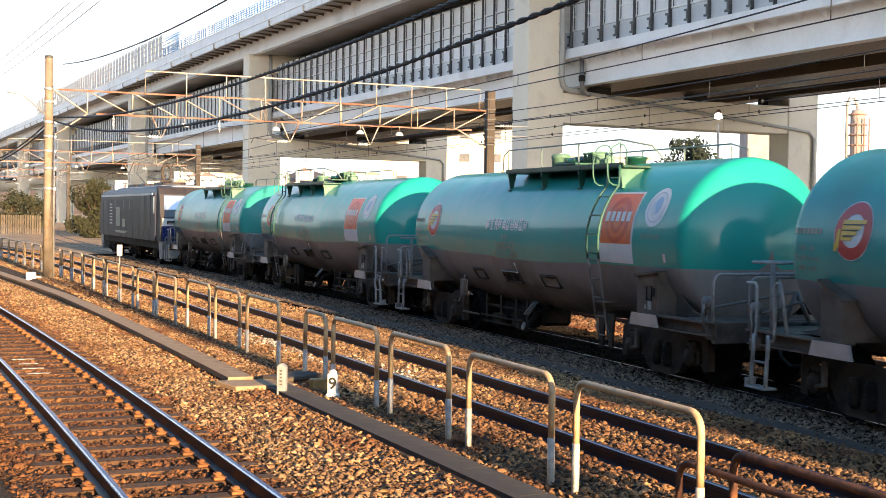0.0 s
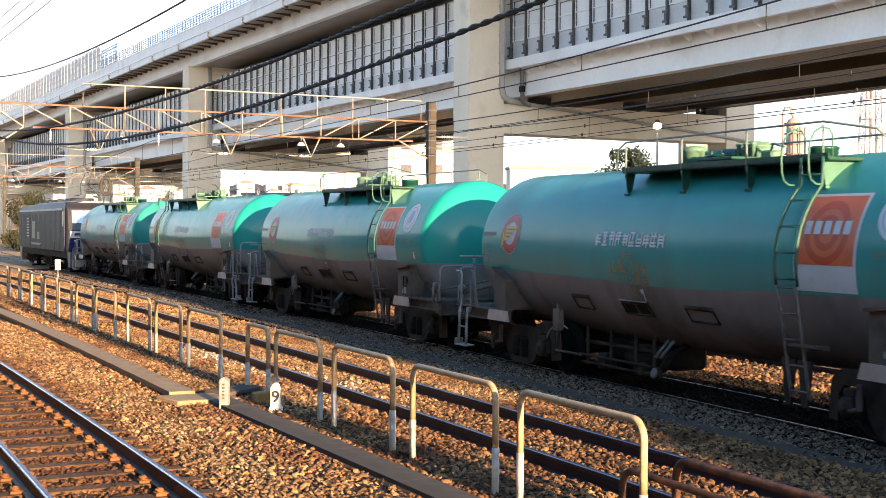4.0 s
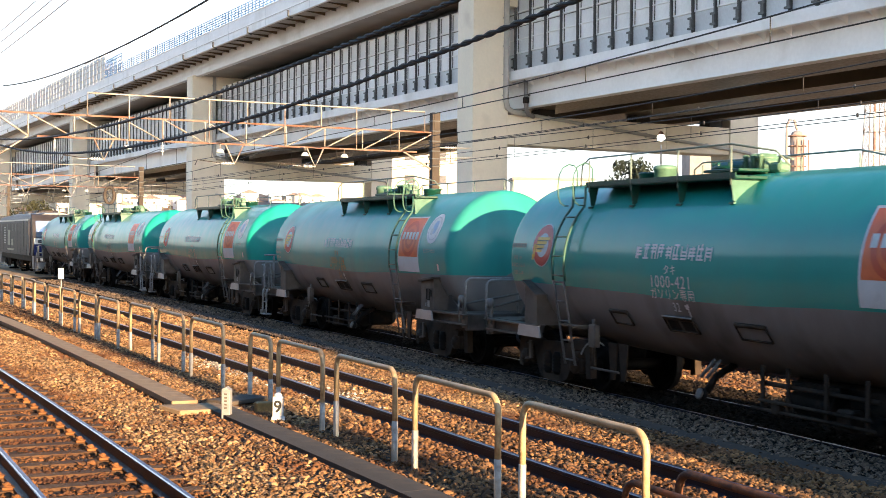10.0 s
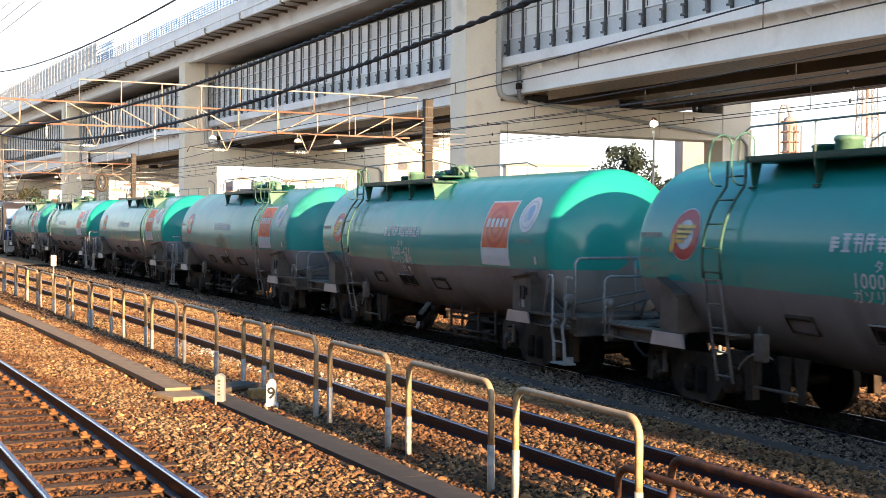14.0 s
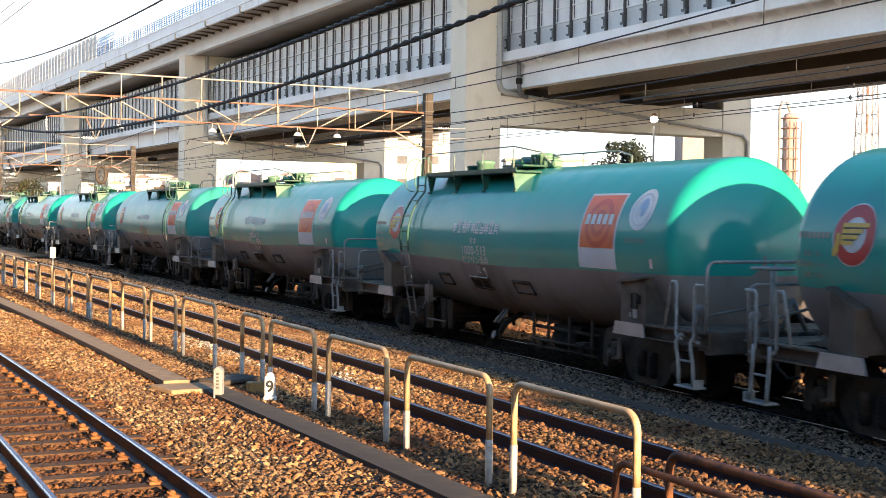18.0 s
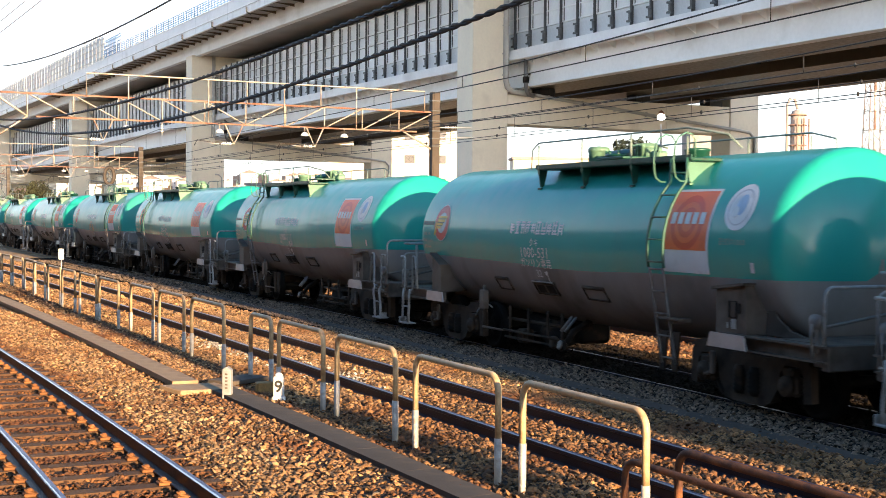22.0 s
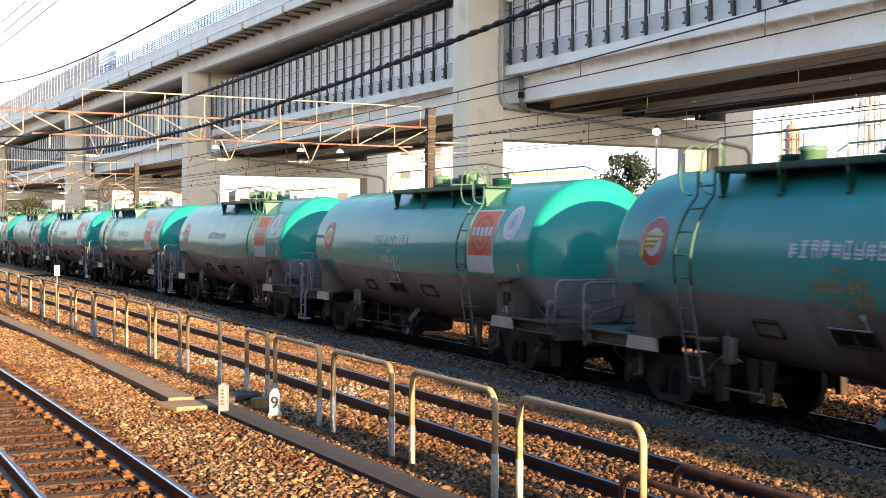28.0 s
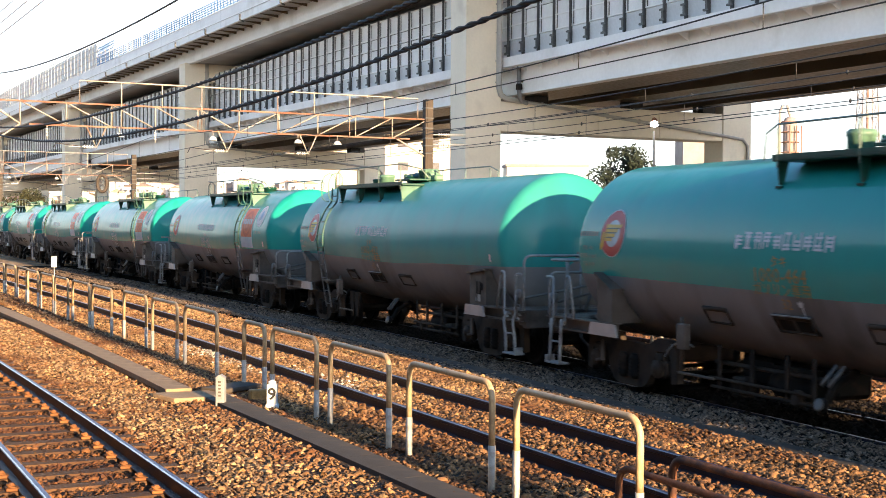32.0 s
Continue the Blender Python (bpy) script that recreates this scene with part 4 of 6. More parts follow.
    part("hand_lever", Shape().tube([(vx - 1.0, 0.18, TOP + 0.12), (vx - 1.12, 0.24, TOP + 0.2), (vx - 1.4, 0.26, TOP + 0.14)], 0.018, 6), RAIL_GREEN, block)
    # frame ends and saddles
    for d in (1, -1):
        sh = Shape()
        sh.box((d * 5.0, 0, 0.88), (3.1, 0.5, 0.26), cut=0.02)
        for y in (1.28, -1.28):
            k = 1 if y > 0 else -1
            sh.box((d * 5.4, y + 0.02 * k, 0.995), (1.95, 0.2, 0.025))
            sh.box((d * 5.4, y - 0.02 * k, 0.905), (1.95, 0.03, 0.16))
            sh.box((d * 5.4, y + 0.03 * k, 0.82), (1.95, 0.13, 0.022))
            sh.box((d * 6.24, y + 0.0 * k, 0.87), (0.24, 0.1, 0.22), cut=0.012)
        sh.box((d * 6.33, 0, 0.87), (0.12, 2.68, 0.3), cut=0.015)
        sh.box((d * 5.9, 0, 1.0), (0.85, 2.5, 0.03))
        end = part("end_frame", sh, CAR_GREY, car, "grey underframe end with deck plate")
        for y in (1, -1):
            sh = Shape()
            m = Matrix(((1, 0, 0, 0), (0, 0, y, 0), (0, 1, 0, 0), (0, 0, 0, 1)))
            out = [(-0.33, 1.0), (0.3, 1.0), (0.26, 1.62), (-0.33, 1.55)] if d < 0 else [(-0.12, 1.0), (0.3, 1.0), (0.3, 1.7), (-0.12, 1.5)]
            sh.prism([(d * (4.6 + px), pz) for px, pz in out], m @ pose(0, 0, 0.75), 0.58)
            sh.prism([(d * (4.6 + px), pz) for px, pz in (((-0.36, 1.53), (0.3, 1.61), (0.3, 1.64), (-0.36, 1.57)) if d < 0 else ((-0.17, 1.47), (0.3, 1.69), (0.3, 1.72), (-0.17, 1.5)))], m @ pose(0, 0, 0.75), 0.64)
            sh.prism([(d * (4.9 + px), pz) for px, pz in ((0, 1.0), (0.9, 1.0), (0.45, 1.08), (0.2, 1.22), (0.05, 1.5))], m @ pose(0, 0, 1.0), 0.04)
            saddle = part("saddle", sh, CAR_GREY, car, "grey tank saddle box")
            if d < 0:
                part("stiffener", Shape().prism([(-4.9, 1.0), (-5.25, 1.0), (-4.9, 1.5)], m @ pose(0, 0, 0.78), 0.03), CAR_GREY, saddle)
            sh = Shape().tube([(d * (4.62 + px), y * 1.335, 1.3 + pz) for px, pz in ((-0.07, -0.1), (0.07, -0.1), (0.07, 0.1), (-0.07, 0.1))], 0.012, 5, closed=True).box((d * 4.75, y * 1.335, 1.32), (0.04, 0.02, 0.12))
            if d < 0:
                part("saddle_port", sh, BOGIE, saddle)
            sh = Shape().prism([(d * 4.6 - 0.34, 1.0), (d * 4.6 + 0.34, 1.0), (d * 4.6 + 0.4, 0.82), (d * 4.6 - 0.4, 0.82)], Matrix(((1, 0, 0, 0), (0, 0, y, 0), (0, 1, 0, 0), (0, 0, 0, 1))) @ pose(0, 0, 1.39), 0.03)
            part("jacking_plate", sh, PALE_STEEL, saddle)
            if d < 0:
                part("data_plate", Shape().box((d * 4.52, y * 1.335, 1.1), (0.035, 0.012, 0.07)).box((d * 4.64, y * 1.335, 1.12), (0.1, 0.008, 0.12)), RAILING, saddle)
        sh = Shape().box((d * 6.5, 0, 0.88), (0.35, 0.2, 0.22), cut=0.03).box((d * 6.72, 0.05, 0.88), (0.2, 0.28, 0.28), cut=0.05)
        part("coupler", sh, BOGIE, car)
        sh = Shape().tube([(d * 6.4, 0.35, 0.8), (d * 6.5, 0.37, 0.55), (d * 6.62, 0.3, 0.42), (d * 6.75, 0.2, 0.45)], 0.025, 6)
        part("brake_hose", sh, BLACK, car)
        sh = Shape()
        rail_top = 1.9 if d == -e and e > 0 else 1.66
        sh.tube(arc_bar((d * 6.34, 1.36, 0.98), (d * 6.34, -1.36, 0.98), rail_top, 0.12), 0.021, 8)
        sh.tube([(d * 6.34, 0.3, 0.98), (d * 6.34, 0.3, rail_top)], 0.018, 6)
        if d == -e:
            for y in (1.4, -1.4):
                grip = ((5.46, 1.0), (5.6, 1.57), (5.63, 1.62), (5.7, 1.62), (5.73, 1.57), (5.73, 0.95), (5.76, 0.9), (5.86, 0.89))
                sh.tube([(d * x, y, z) for x, z in grip], 0.021, 8)
                sh.tube([(d * x, y, z) for x, z in ((6.34, 1.6), (6.17, 1.6), (6.13, 1.56), (6.13, 0.95), (6.16, 0.88), (6.25, 0.87))], 0.021, 8)
        part("end_railing", sh, RAILING, end, "bent pipe end railing")
        add_bogie(car, d * 4.5, wheels)
        sh = Shape()
        sh.box((d * 6.2, 1.33, 1.08), (0.06, 0.05, 0.34), cut=0.01)
        sh.lathe([(0.02, -0.05), (0.085, -0.04), (0.085, 0.04), (0.02, 0.05)], pose(d * 6.2, 1.36, 1.27, 90), 14)
        sh.tube([(d * 6.2, 1.42, 1.25), (d * 6.2, 1.43, 1.1), (d * 6.2, 1.4, 0.86)], 0.018, 6)
        sh.tube([(d * 6.22, 1.3, 1.2), (d * 6.45, 0.1, 1.42)], 0.02, 6)
        sh.tube([(d * 6.45, 0.1, 1.42), (d * 6.42, 0.25, 1.0)], 0.03, 6).tube([(d * 6.45, 0.1, 1.42), (d * 6.5, -0.1, 0.98)], 0.03, 6)
        part("uncoupling_lever", sh, DULL_RAIL, end)
    d = -e
    for y in (1.38, -1.38):
        k = 1 if y > 0 else -1
        sh = Shape()
        for x in (5.82, 6.14):
            bend = ((0.06, -0.04, 0.93), (0.02, 0.03, 0.95), (-0.02, 0.06, 0.86), (-0.015, 0.06, 0.76), (0.015, 0.05, 0.62), (0.03, 0.05, 0.45), (0.04, 0.05, 0.3))
            sh.tube([(d * (x + dx), y + k * dy, z) for dx, dy, z in bend], 0.026, 8)
        sh.tube([(d * 5.84, y + 0.05 * k, 0.62), (d * 6.16, y + 0.05 * k, 0.62)], 0.016, 6)
        sh.box((d * 6.04, y, 0.29), (0.44, 0.2, 0.03), cut=0.008).box((d * 6.24, y + 0.02 * k, 0.34), (0.03, 0.16, 0.12), cut=0.008)
        part("shunter_step", sh, RAILING, car, "pale steel stirrup step")
    if e < 0:
        part("handbrake_wheel", Shape().tube([(d * 6.2 + 0.25 * math.cos(a), 1.12 + 0.25 * math.sin(a), 1.86) for a in (2 * math.pi * i / 24 for i in range(24))], 0.018, 6, closed=True)
         .tube([(d * 6.2, 1.12, 1.0), (d * 6.2, 1.12, 1.88)], 0.03, 8).tube([(d * 6.2 - 0.25, 1.12, 1.86), (d * 6.2 + 0.25, 1.12, 1.86)], 0.012, 5).tube([(d * 6.2, 0.87, 1.86), (d * 6.2, 1.37, 1.86)], 0.012, 5), RAILING, car, "handbrake wheel on a post")
    # gear under the belly, towards the end without the ladder
    g = e
    part("brake_cylinder", Shape().lathe([(0.16, -0.45), (0.18, -0.4), (0.18, 0.3), (0.1, 0.45)], pose(-1.4 * g, 0.5, 0.45, 0, 90), 14).box((-1.4 * g, 0.5, 0.62), (0.9, 0.12, 0.1)), BOGIE, car, "grimy brake cylinder")
    part("air_tank", Shape().lathe([(0.1, -0.5), (0.2, -0.42), (0.2, 0.42), (0.1, 0.5)], pose(-2.1 * g, -0.4, 0.45, 0, 90), 14), BOGIE, car)
    for x in (-2.6, -1.9, -1.2, -0.7):
        part("brake_hanger", Shape().box((x * g, 0.8, 0.55), (0.07, 0.03, 0.6), cut=0.008), CAST, car)
    for x0, x1, y, z, r in ((-2.75, -0.5, 0.82, 0.3, 0.022), (-2.75, -0.7, 0.86, 0.42, 0.022), (-2.75, -0.6, 0.75, 0.62, 0.03)):
        part("brake_rod", Shape().tube([(x0 * g, y, z), (x1 * g, y, z)], r, 6), CAST, car)
    part("slack_adjuster", Shape().box((-2.2 * g, 0.7, 0.35), (0.3, 0.2, 0.25), cut=0.03), CAST, car)
    part("relay_valve", Shape().box((-1.0 * g, 0.8, 0.35), (0.16, 0.12, 0.2), cut=0.03), CAST, car)
    part("reservoir_box", Shape().box((-1.75 * g, 0.1, 0.52), (1.9, 0.6, 0.4), cut=0.06).box((-2.45 * g, 0.5, 0.3), (0.35, 0.25, 0.2), cut=0.03), BOGIE, car, "grimy brake gear case")
    for x in (2.75, 2.45):
        part("hanger", Shape().prism([(-0.13, 0.85), (0.13, 0.85), (0.05, 0.3), (-0.05, 0.3)], pose(x * g - 0.02, 0.95, 0, 90), 0.03), CAST, car)
    sh = Shape()
    sh.tube([(0.3, 0.5, 0.75), (0.3, 0.8, 0.6), (0.3, 0.95, 0.4)], 0.05, 10).lathe([(0.07, 0), (0.09, 0.02), (0.09, 0.06), (0.04, 0.08)], pose(0.3, 0.98, 0.36, -75), 14)
    valve = part("discharge_valve", sh, BOGIE, car, "grimy bottom discharge valve")
    part("valve_face", Shape().lathe([(0.075, 0), (0.075, 0.015), (0.05, 0.02)], pose(0.3, 1.055, 0.38, -75), 14), DULL_RAIL, valve, "round grey valve face")
    for x in (0.05, 0.18):
        part("valve_link", Shape().tube([(x, 0.9, 0.84), (x + 0.09, 1.06, 0.6)], 0.024, 6), DULL_RAIL, valve)
    part("valve_box", Shape().box((2.85, 1.2, 0.95), (0.2, 0.1, 0.34), cut=0.015).tube([(2.95, 1.15, 1.2), (2.95, 1.15, 0.5)], 0.025, 6).tube([(2.3, 1.1, 0.45), (3.1, 1.1, 0.45)], 0.02, 6), CAR_GREY, car)
    sh = Shape()
    sh.tube([(4.55 - 1.45 + 0.55 * math.cos(a), 1.02, 0.35 + 0.5 * math.sin(a)) for a in np.linspace(2.0, 0.3, 8)], 0.014, 5)
    part("brake_pipe", sh, RAILING, car)
    return car, wheels


def locomotive():
    """A dark blue electric locomotive; its tail cab is at the -x end."""
    loco = thing("electric_locomotive", "dark blue electric freight locomotive with grey roof and white cab front", "locomotive")
    hl, hw = 8.45, 1.43
    out = [(-hw, 1.05), (-hw, 3.12), (-hw + 0.12, 3.34), (-0.9, 3.46), (0.9, 3.46), (hw - 0.12, 3.34), (hw, 3.12), (hw, 1.05)]
    sh = Shape().sweep(out, [pose(x, 0, 0) for x in (-hl + 0.9, hl - 0.9)])
    body = part("body", sh, LOCO_BLUE, loco, "dark blue body side")
    for d in (1, -1):
        sh = Shape()
        prof = [(0, 1.05), (0.9, 1.05), (0.9, 2.05), (0.62, 3.1), (0.35, 3.36), (0, 3.46)]
        m = pose(d * (hl - 0.9), 0, 0) @ Matrix(((d, 0, 0, 0), (0, 0, 1, 0), (0, 1, 0, 0), (0, 0, 0, 1)))
        sh.prism(prof, m @ pose(0, 0, -hw + 0.05), 2 * hw - 0.1)
        part("cab", sh, LOCO_GREY, body, "dark grey cab end")
    x = -hl
    for y in (0.62, -0.62):
        # Upper strip is coloured pale for reflected sky, the lower stays dark.
        for z0, z1, glass in ((2.1, 2.42, GLASS), (2.43, 3.04, SKY_GLASS)):
            f0, f1 = ((z - 2.05) / 1.05 * 0.28 for z in (z0, z1))
            sh = Shape().prism([(f0 - 0.015, z0), (f1 - 0.015, z1), (f1 + 0.02, z1), (f0 + 0.02, z0)], Matrix(((1, 0, 0, x), (0, 0, 1, y - 0.58), (0, 1, 0, 0), (0, 0, 0, 1))), 1.16)
            part("windscreen", sh, glass, body, "cab windscreen pane, reflected sky put into the upper one's colour")
        part("headlamp", Shape().box((x - 0.035, y * 1.5, 1.87), (0.05, 0.36, 0.16), cut=0.02), BLACK, body, "dark lamp housing in the white band")
    part("front_band", Shape().box((x - 0.012, 0, 1.88), (0.03, 2.6, 0.33)), WHITE, body, "white band across the cab front")
    part("cab_side", Shape().box((-hl + 1.15, hw + 0.004, 2.1), (0.45, 0.02, 2.0)), LOCO_BLUE, body, "dark blue cab side")
    part("cab_window", Shape().box((-hl + 1.15, hw + 0.014, 2.62), (0.3, 0.02, 0.75), cut=0.005), GLASS, body)
    part("cab_door", Shape().box((-hl + 2.4, hw + 0.006, 2.35), (0.7, 0.024, 1.4), cut=0.005), BLACK, body, "dark cab door window")
    part("side_panel", Shape().box((0.6, hw + 0.003, 2.0), (13.4, 0.012, 1.86)), LOCO_GREY, body, "dull grey-blue side panel")
    for x, z, w, hgt in ((-4.6, 2.65, 0.7, 0.8), (-4.6, 1.85, 0.7, 0.75)):
        part("side_window", Shape().box((x, hw + 0.012, z), (w, 0.02, hgt), cut=0.005), BLACK, body)
    for x in (-6.35, -4.75, -3.6, -2.0, -0.4, 1.4, 3.4, 5.2, 6.9):
        part("panel_joint", Shape().box((x, hw + 0.011, 2.0), (0.05, 0.012, 1.84)), BLACK, body)
    part("waist_line", Shape().box((0.4, hw + 0.01, 3.1), (14.6, 0.02, 0.09)), PALE_STEEL, body, "thin pale line under the roof")
    for i in range(7):
        part("louvre", Shape().box((4.3, hw + 0.02, 1.7 + i * 0.16), (0.75, 0.02, 0.07)), PALE_STEEL, body)
    for x in (6.3, 3.0, 0.4, -1.2):
        part("side_grille", Shape().box((x, hw + 0.012, 2.65), (0.35, 0.02, 0.45), cut=0.005), DARK_STEEL, body)
    for x, z, w, hgt in ((2.2, 2.05, 1.2, 0.95), (0.5, 1.75, 0.7, 0.4)):
        part("side_lettering", Shape().box((x, hw + 0.015, z), (w, 0.012, hgt)), PALE_MARK, body)
    part("side_flash", Shape().prism([(2.6, 1.25), (0.2, 1.25), (-0.6, 1.36), (3.4, 1.36)], Matrix(((1, 0, 0, 0), (0, 0, 1, 0), (0, 1, 0, 0), (0, 0, 0, 1))) @ pose(0, 0, hw + 0.008), 0.014), PALE_MARK, body)
    part("cab_lower", Shape().box((-hl - 0.01, 0, 1.39), (0.03, 2.6, 0.62)), CAB_BLUE, body, "deep blue lower cab front")
    part("skirt", Shape().box((0, 0, 0.88), (15.6, 2.5, 0.36), cut=0.03), BOGIE, loco)
    roof = part("roof", Shape().box((0, 0, 3.46), (11.5, 1.7, 0.14), cut=0.04), LOCO_ROOF, loco, "grey roof with equipment")
    for x in (-3.6, 0.6, 3.4):
        part("roof_case", Shape().box((x, 0, 3.6), (1.7, 1.2, 0.2), cut=0.05), LOCO_GREY, roof)
    for x in (-5.6, 5.6):
        sh = Shape()
        for y in (0.5, -0.5):
            sh.tube([(x - 0.7, y, 3.8), (x + 0.7, y, 3.8)], 0.03, 6)
            sh.tube([(x - 0.6, y * 0.8, 3.85), (x + 0.7, y * 0.4, 4.35), (x - 0.4, 0.3 * y, 4.9)], 0.025, 6)
        sh.tube([(x - 0.4, -0.85, 4.86), (x - 0.4, -0.6, 4.95), (x - 0.4, 0.6, 4.95), (x - 0.4, 0.85, 4.86)], 0.025, 6)
        part("pantograph", sh, DARK_STEEL, roof)
    for d in (1, -1):
        part("cab_roof", Shape().sweep([(-1.2, 3.2), (-0.95, 3.44), (-0.5, 3.55), (0.5, 3.55), (0.95, 3.44), (1.2, 3.2)], [pose(d * (hl - 2.4), 0, 0), pose(d * (hl - 0.75), 0, -0.06)]), LOCO_ROOF, roof, "pale rounded cab roof")
        part("cab_skirt", Shape().prism([(0.05, 1.06), (0.95, 1.06), (0.75, 0.3), (0.3, 0.3)], pose(d * (hl - 0.9), 0, 0) @ Matrix(((d, 0, 0, 0), (0, 0, 1, 0), (0, 1, 0, 0), (0, 0, 0, 1))) @ pose(0, 0, -1.3), 2.6), SKIRT, loco, "pale grey skirt under the cab")
        part("snow_plough", Shape().box((d * (hl + 0.05), 0, 0.62), (0.1, 2.3, 0.55), cut=0.02), PALE_STEEL, loco)
    for x in (-hl - 0.05, hl + 0.05):
        d = 1 if x > 0 else -1
        part("coupler", Shape().box((x + d * 0.25, 0, 0.88), (0.5, 0.24, 0.24), cut=0.04), BOGIE, loco)
        sh = Shape()
        for y in (1.2, -1.2):
            sh.tube(arc_bar((x + d * 0.05, y, 0.7), (x + d * 0.05, y * 0.55, 0.7), 1.25, 0.08), 0.02, 6)
            sh.tube([(x, y, 0.7), (x, y, 0.25), (x, y * 0.75, 0.25), (x, y * 0.75, 0.7)], 0.02, 6)
        part("front_railing", sh, PALE_STEEL, loco)
    wheels = []
    for x in (-6.2, 0, 6.2):
        add_bogie(loco, x, wheels)
    return loco, wheels


# wagons in their order behind the locomotive
WAGONS = [("tail", "1000-212", True, True, 0.0, None), ("head", "1000-377", True, False, 0.0, None), ("tail", "1000-43", True, False, 0.0, PALE_MARK),
          ("tail", "1000-124", True, True, 0.0, OCHRE_MARK), ("head", "1000-421", True, False, 0.0, WHITE), ("head", "1000-513", True, False, 0.0, WHITE),
          ("tail", "1000-531", True, False, 0.18, WHITE), ("tail", "1000-267", True, False, 0.16, WHITE), ("head", "1000-432", False, True, 0.12, OCHRE_MARK),
          ("tail", "1000-464", True, False, 0.16, OCHRE_MARK)]
TRAIN = []
for place, (kind, number, marks, dull, fore, ink) in enumerate(WAGONS):
    TRAIN.append((*tank_car(kind, number, marks, dull, fore, ink), 4.5 - CAR * (place + 1)))
TRAIN.append((*locomotive(), 4.5 - CAR + CAR / 2 + 9.5))


# ---- elevated road ----
VM = pose(4.62, 72.0, 0, 0, 0, 115.08)  # x along the road, away; y towards the railway
PIERS = (-162.0, -108.0, -54.0, 0.0, 54.5, 109.0, 172.0, 228.0, 284.0, 340.0, 396.0)
road = thing("elevated_road", "two-storey elevated motorway with white steel girders on beige piers", "viaduct", kind="structure", m=VM)


def vbox(name, x0, x1, y0, y1, z0, z1, mat, parent, label="", cut=0.0):
    return part(name, Shape().box(((x0 + x1) / 2, (y0 + y1) / 2, (z0 + z1) / 2), (abs(x1 - x0), abs(y1 - y0), abs(z1 - z0)), cut=cut), mat, parent, label)


for x in PIERS:
    pier = thing("pier", "beige painted steel portal pier of the elevated road", "pier", group="piers of the elevated road", kind="structure", m=VM @ pose(x, 0, 0))
    vbox("column", 0, 1.85, 0, -2.3, -0.5, 17.0, PIER, pier, "beige square column", cut=0.04)
    vbox("column", 0, 1.85, -18.4, -20.7, -0.5, 17.0, PIER, pier, "beige square column", cut=0.04)
    vbox("crossbeam", 0.06, 1.79, -2.3, -18.4, 7.45, 9.15, PIER, pier, "beige lower crossbeam", cut=0.03)
    vbox("crossbeam", 0.06, 1.79, -2.3, -18.4, 15.3, 17.0, PIER, pier, "beige upper crossbeam", cut=0.03)
    for y in (-4.5, -9.0, -13.5):
        vbox("bearing_rib", 0.02, 1.83, y, y - 0.08, 7.5, 9.1, PIER, pier)
    sh = Shape()
    sh.tube([(-0.12, -2.08, 17.0), (-0.12, -2.08, 9.9), (-0.12, -2.2, 9.5), (-0.12, -2.55, 9.3), (-0.12, -3.6, 9.2)], 0.17, 8)
    sh.tube([(-0.12, -3.6, 9.2), (-0.12, -17.5, 7.85), (-0.12, -18.6, 7.75), (-0.12, -19.9, 7.6), (-0.12, -20.3, 7.2), (-0.12, -20.3, -0.4)], 0.1, 8)
    part("drain_pipe", sh, PIPE, pier, "grey-beige drain pipe")
    sh = Shape()
    for z in (16.2, 14.6, 13.0, 11.4, 10.2):
        sh.box((-0.07, -2.08, z), (0.2, 0.36, 0.07))
    for i in range(6):
        y = -5 - i * 2.3
        sh.box((-0.06, y, 9.2 - (-y - 3.6) * 0.097), (0.16, 0.08, 0.28))
    part("pipe_clamp", sh, PIPE, pier)
    rain = part("rain_pipe", Shape().tube([(-0.6, -3.1, 11.7), (-0.6, -3.11, 9.75), (-0.55, -3.2, 9.35), (-0.4, -3.4, 9.18), (-0.15, -3.9, 9.1)], 0.13, 10), PIPE_GREY, pier, "dark grey rain pipe with a coupling")
    part("coupling", Shape().lathe([(0.15, -0.18), (0.18, -0.15), (0.18, 0.15), (0.15, 0.18)], pose(-0.6, -3.11, 9.95), 12).box((-0.6, -3.3, 10.25), (0.1, 0.5, 0.06)), BOGIE, rain)

X0, X1 = -190.0, 470.0
# lower storey, between the columns of the portals
def low(y, z):
    """Edge lines of the lower deck, set back to the inner side of the columns."""
    return 34.7 + (y - 34.7) * 1.0662, 2.226 + (z - 2.226) * 1.0662


def lbox(name, y0, y1, z0, z1, mat, parent, label=""):
    (a, c), (b, d) = low(y0, z0), low(y1, z1)
    return vbox(name, X0, X1, a, b, c, d, mat, parent, label)


def sbox(sh, x, y, z, size):
    """A small box of the barrier, placed by the same set-back."""
    yy, zz = low(y, z)
    return sh.box((x, yy, zz), (size[0], size[1], size[2] * 1.0662))


lbox("girder", -1.0, -1.06, 9.15, 10.75, DECK_WHITE, road, "white steel edge girder")
lbox("girder_foot", -0.9, -1.5, 9.12, 9.17, DECK_WHITE, road)
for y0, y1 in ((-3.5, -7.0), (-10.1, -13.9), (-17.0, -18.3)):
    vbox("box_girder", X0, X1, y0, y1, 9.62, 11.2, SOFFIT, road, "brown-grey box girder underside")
# Cross girders, bearings and slab in the gaps carry the painted shade.
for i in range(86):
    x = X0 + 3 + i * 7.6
    vbox("cross_girder", x, x + 0.3, -7.0, -10.1, 10.1, 11.2, GAP_SHADE, road)
    vbox("cross_girder", x, x + 0.3, -13.9, -17.0, 10.1, 11.2, GAP_SHADE, road)
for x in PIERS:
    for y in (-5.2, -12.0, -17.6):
        vbox("bearing", x + 0.4, x + 1.4, y - 0.5, y + 0.5, 9.15, 9.62, GAP_SHADE, road)
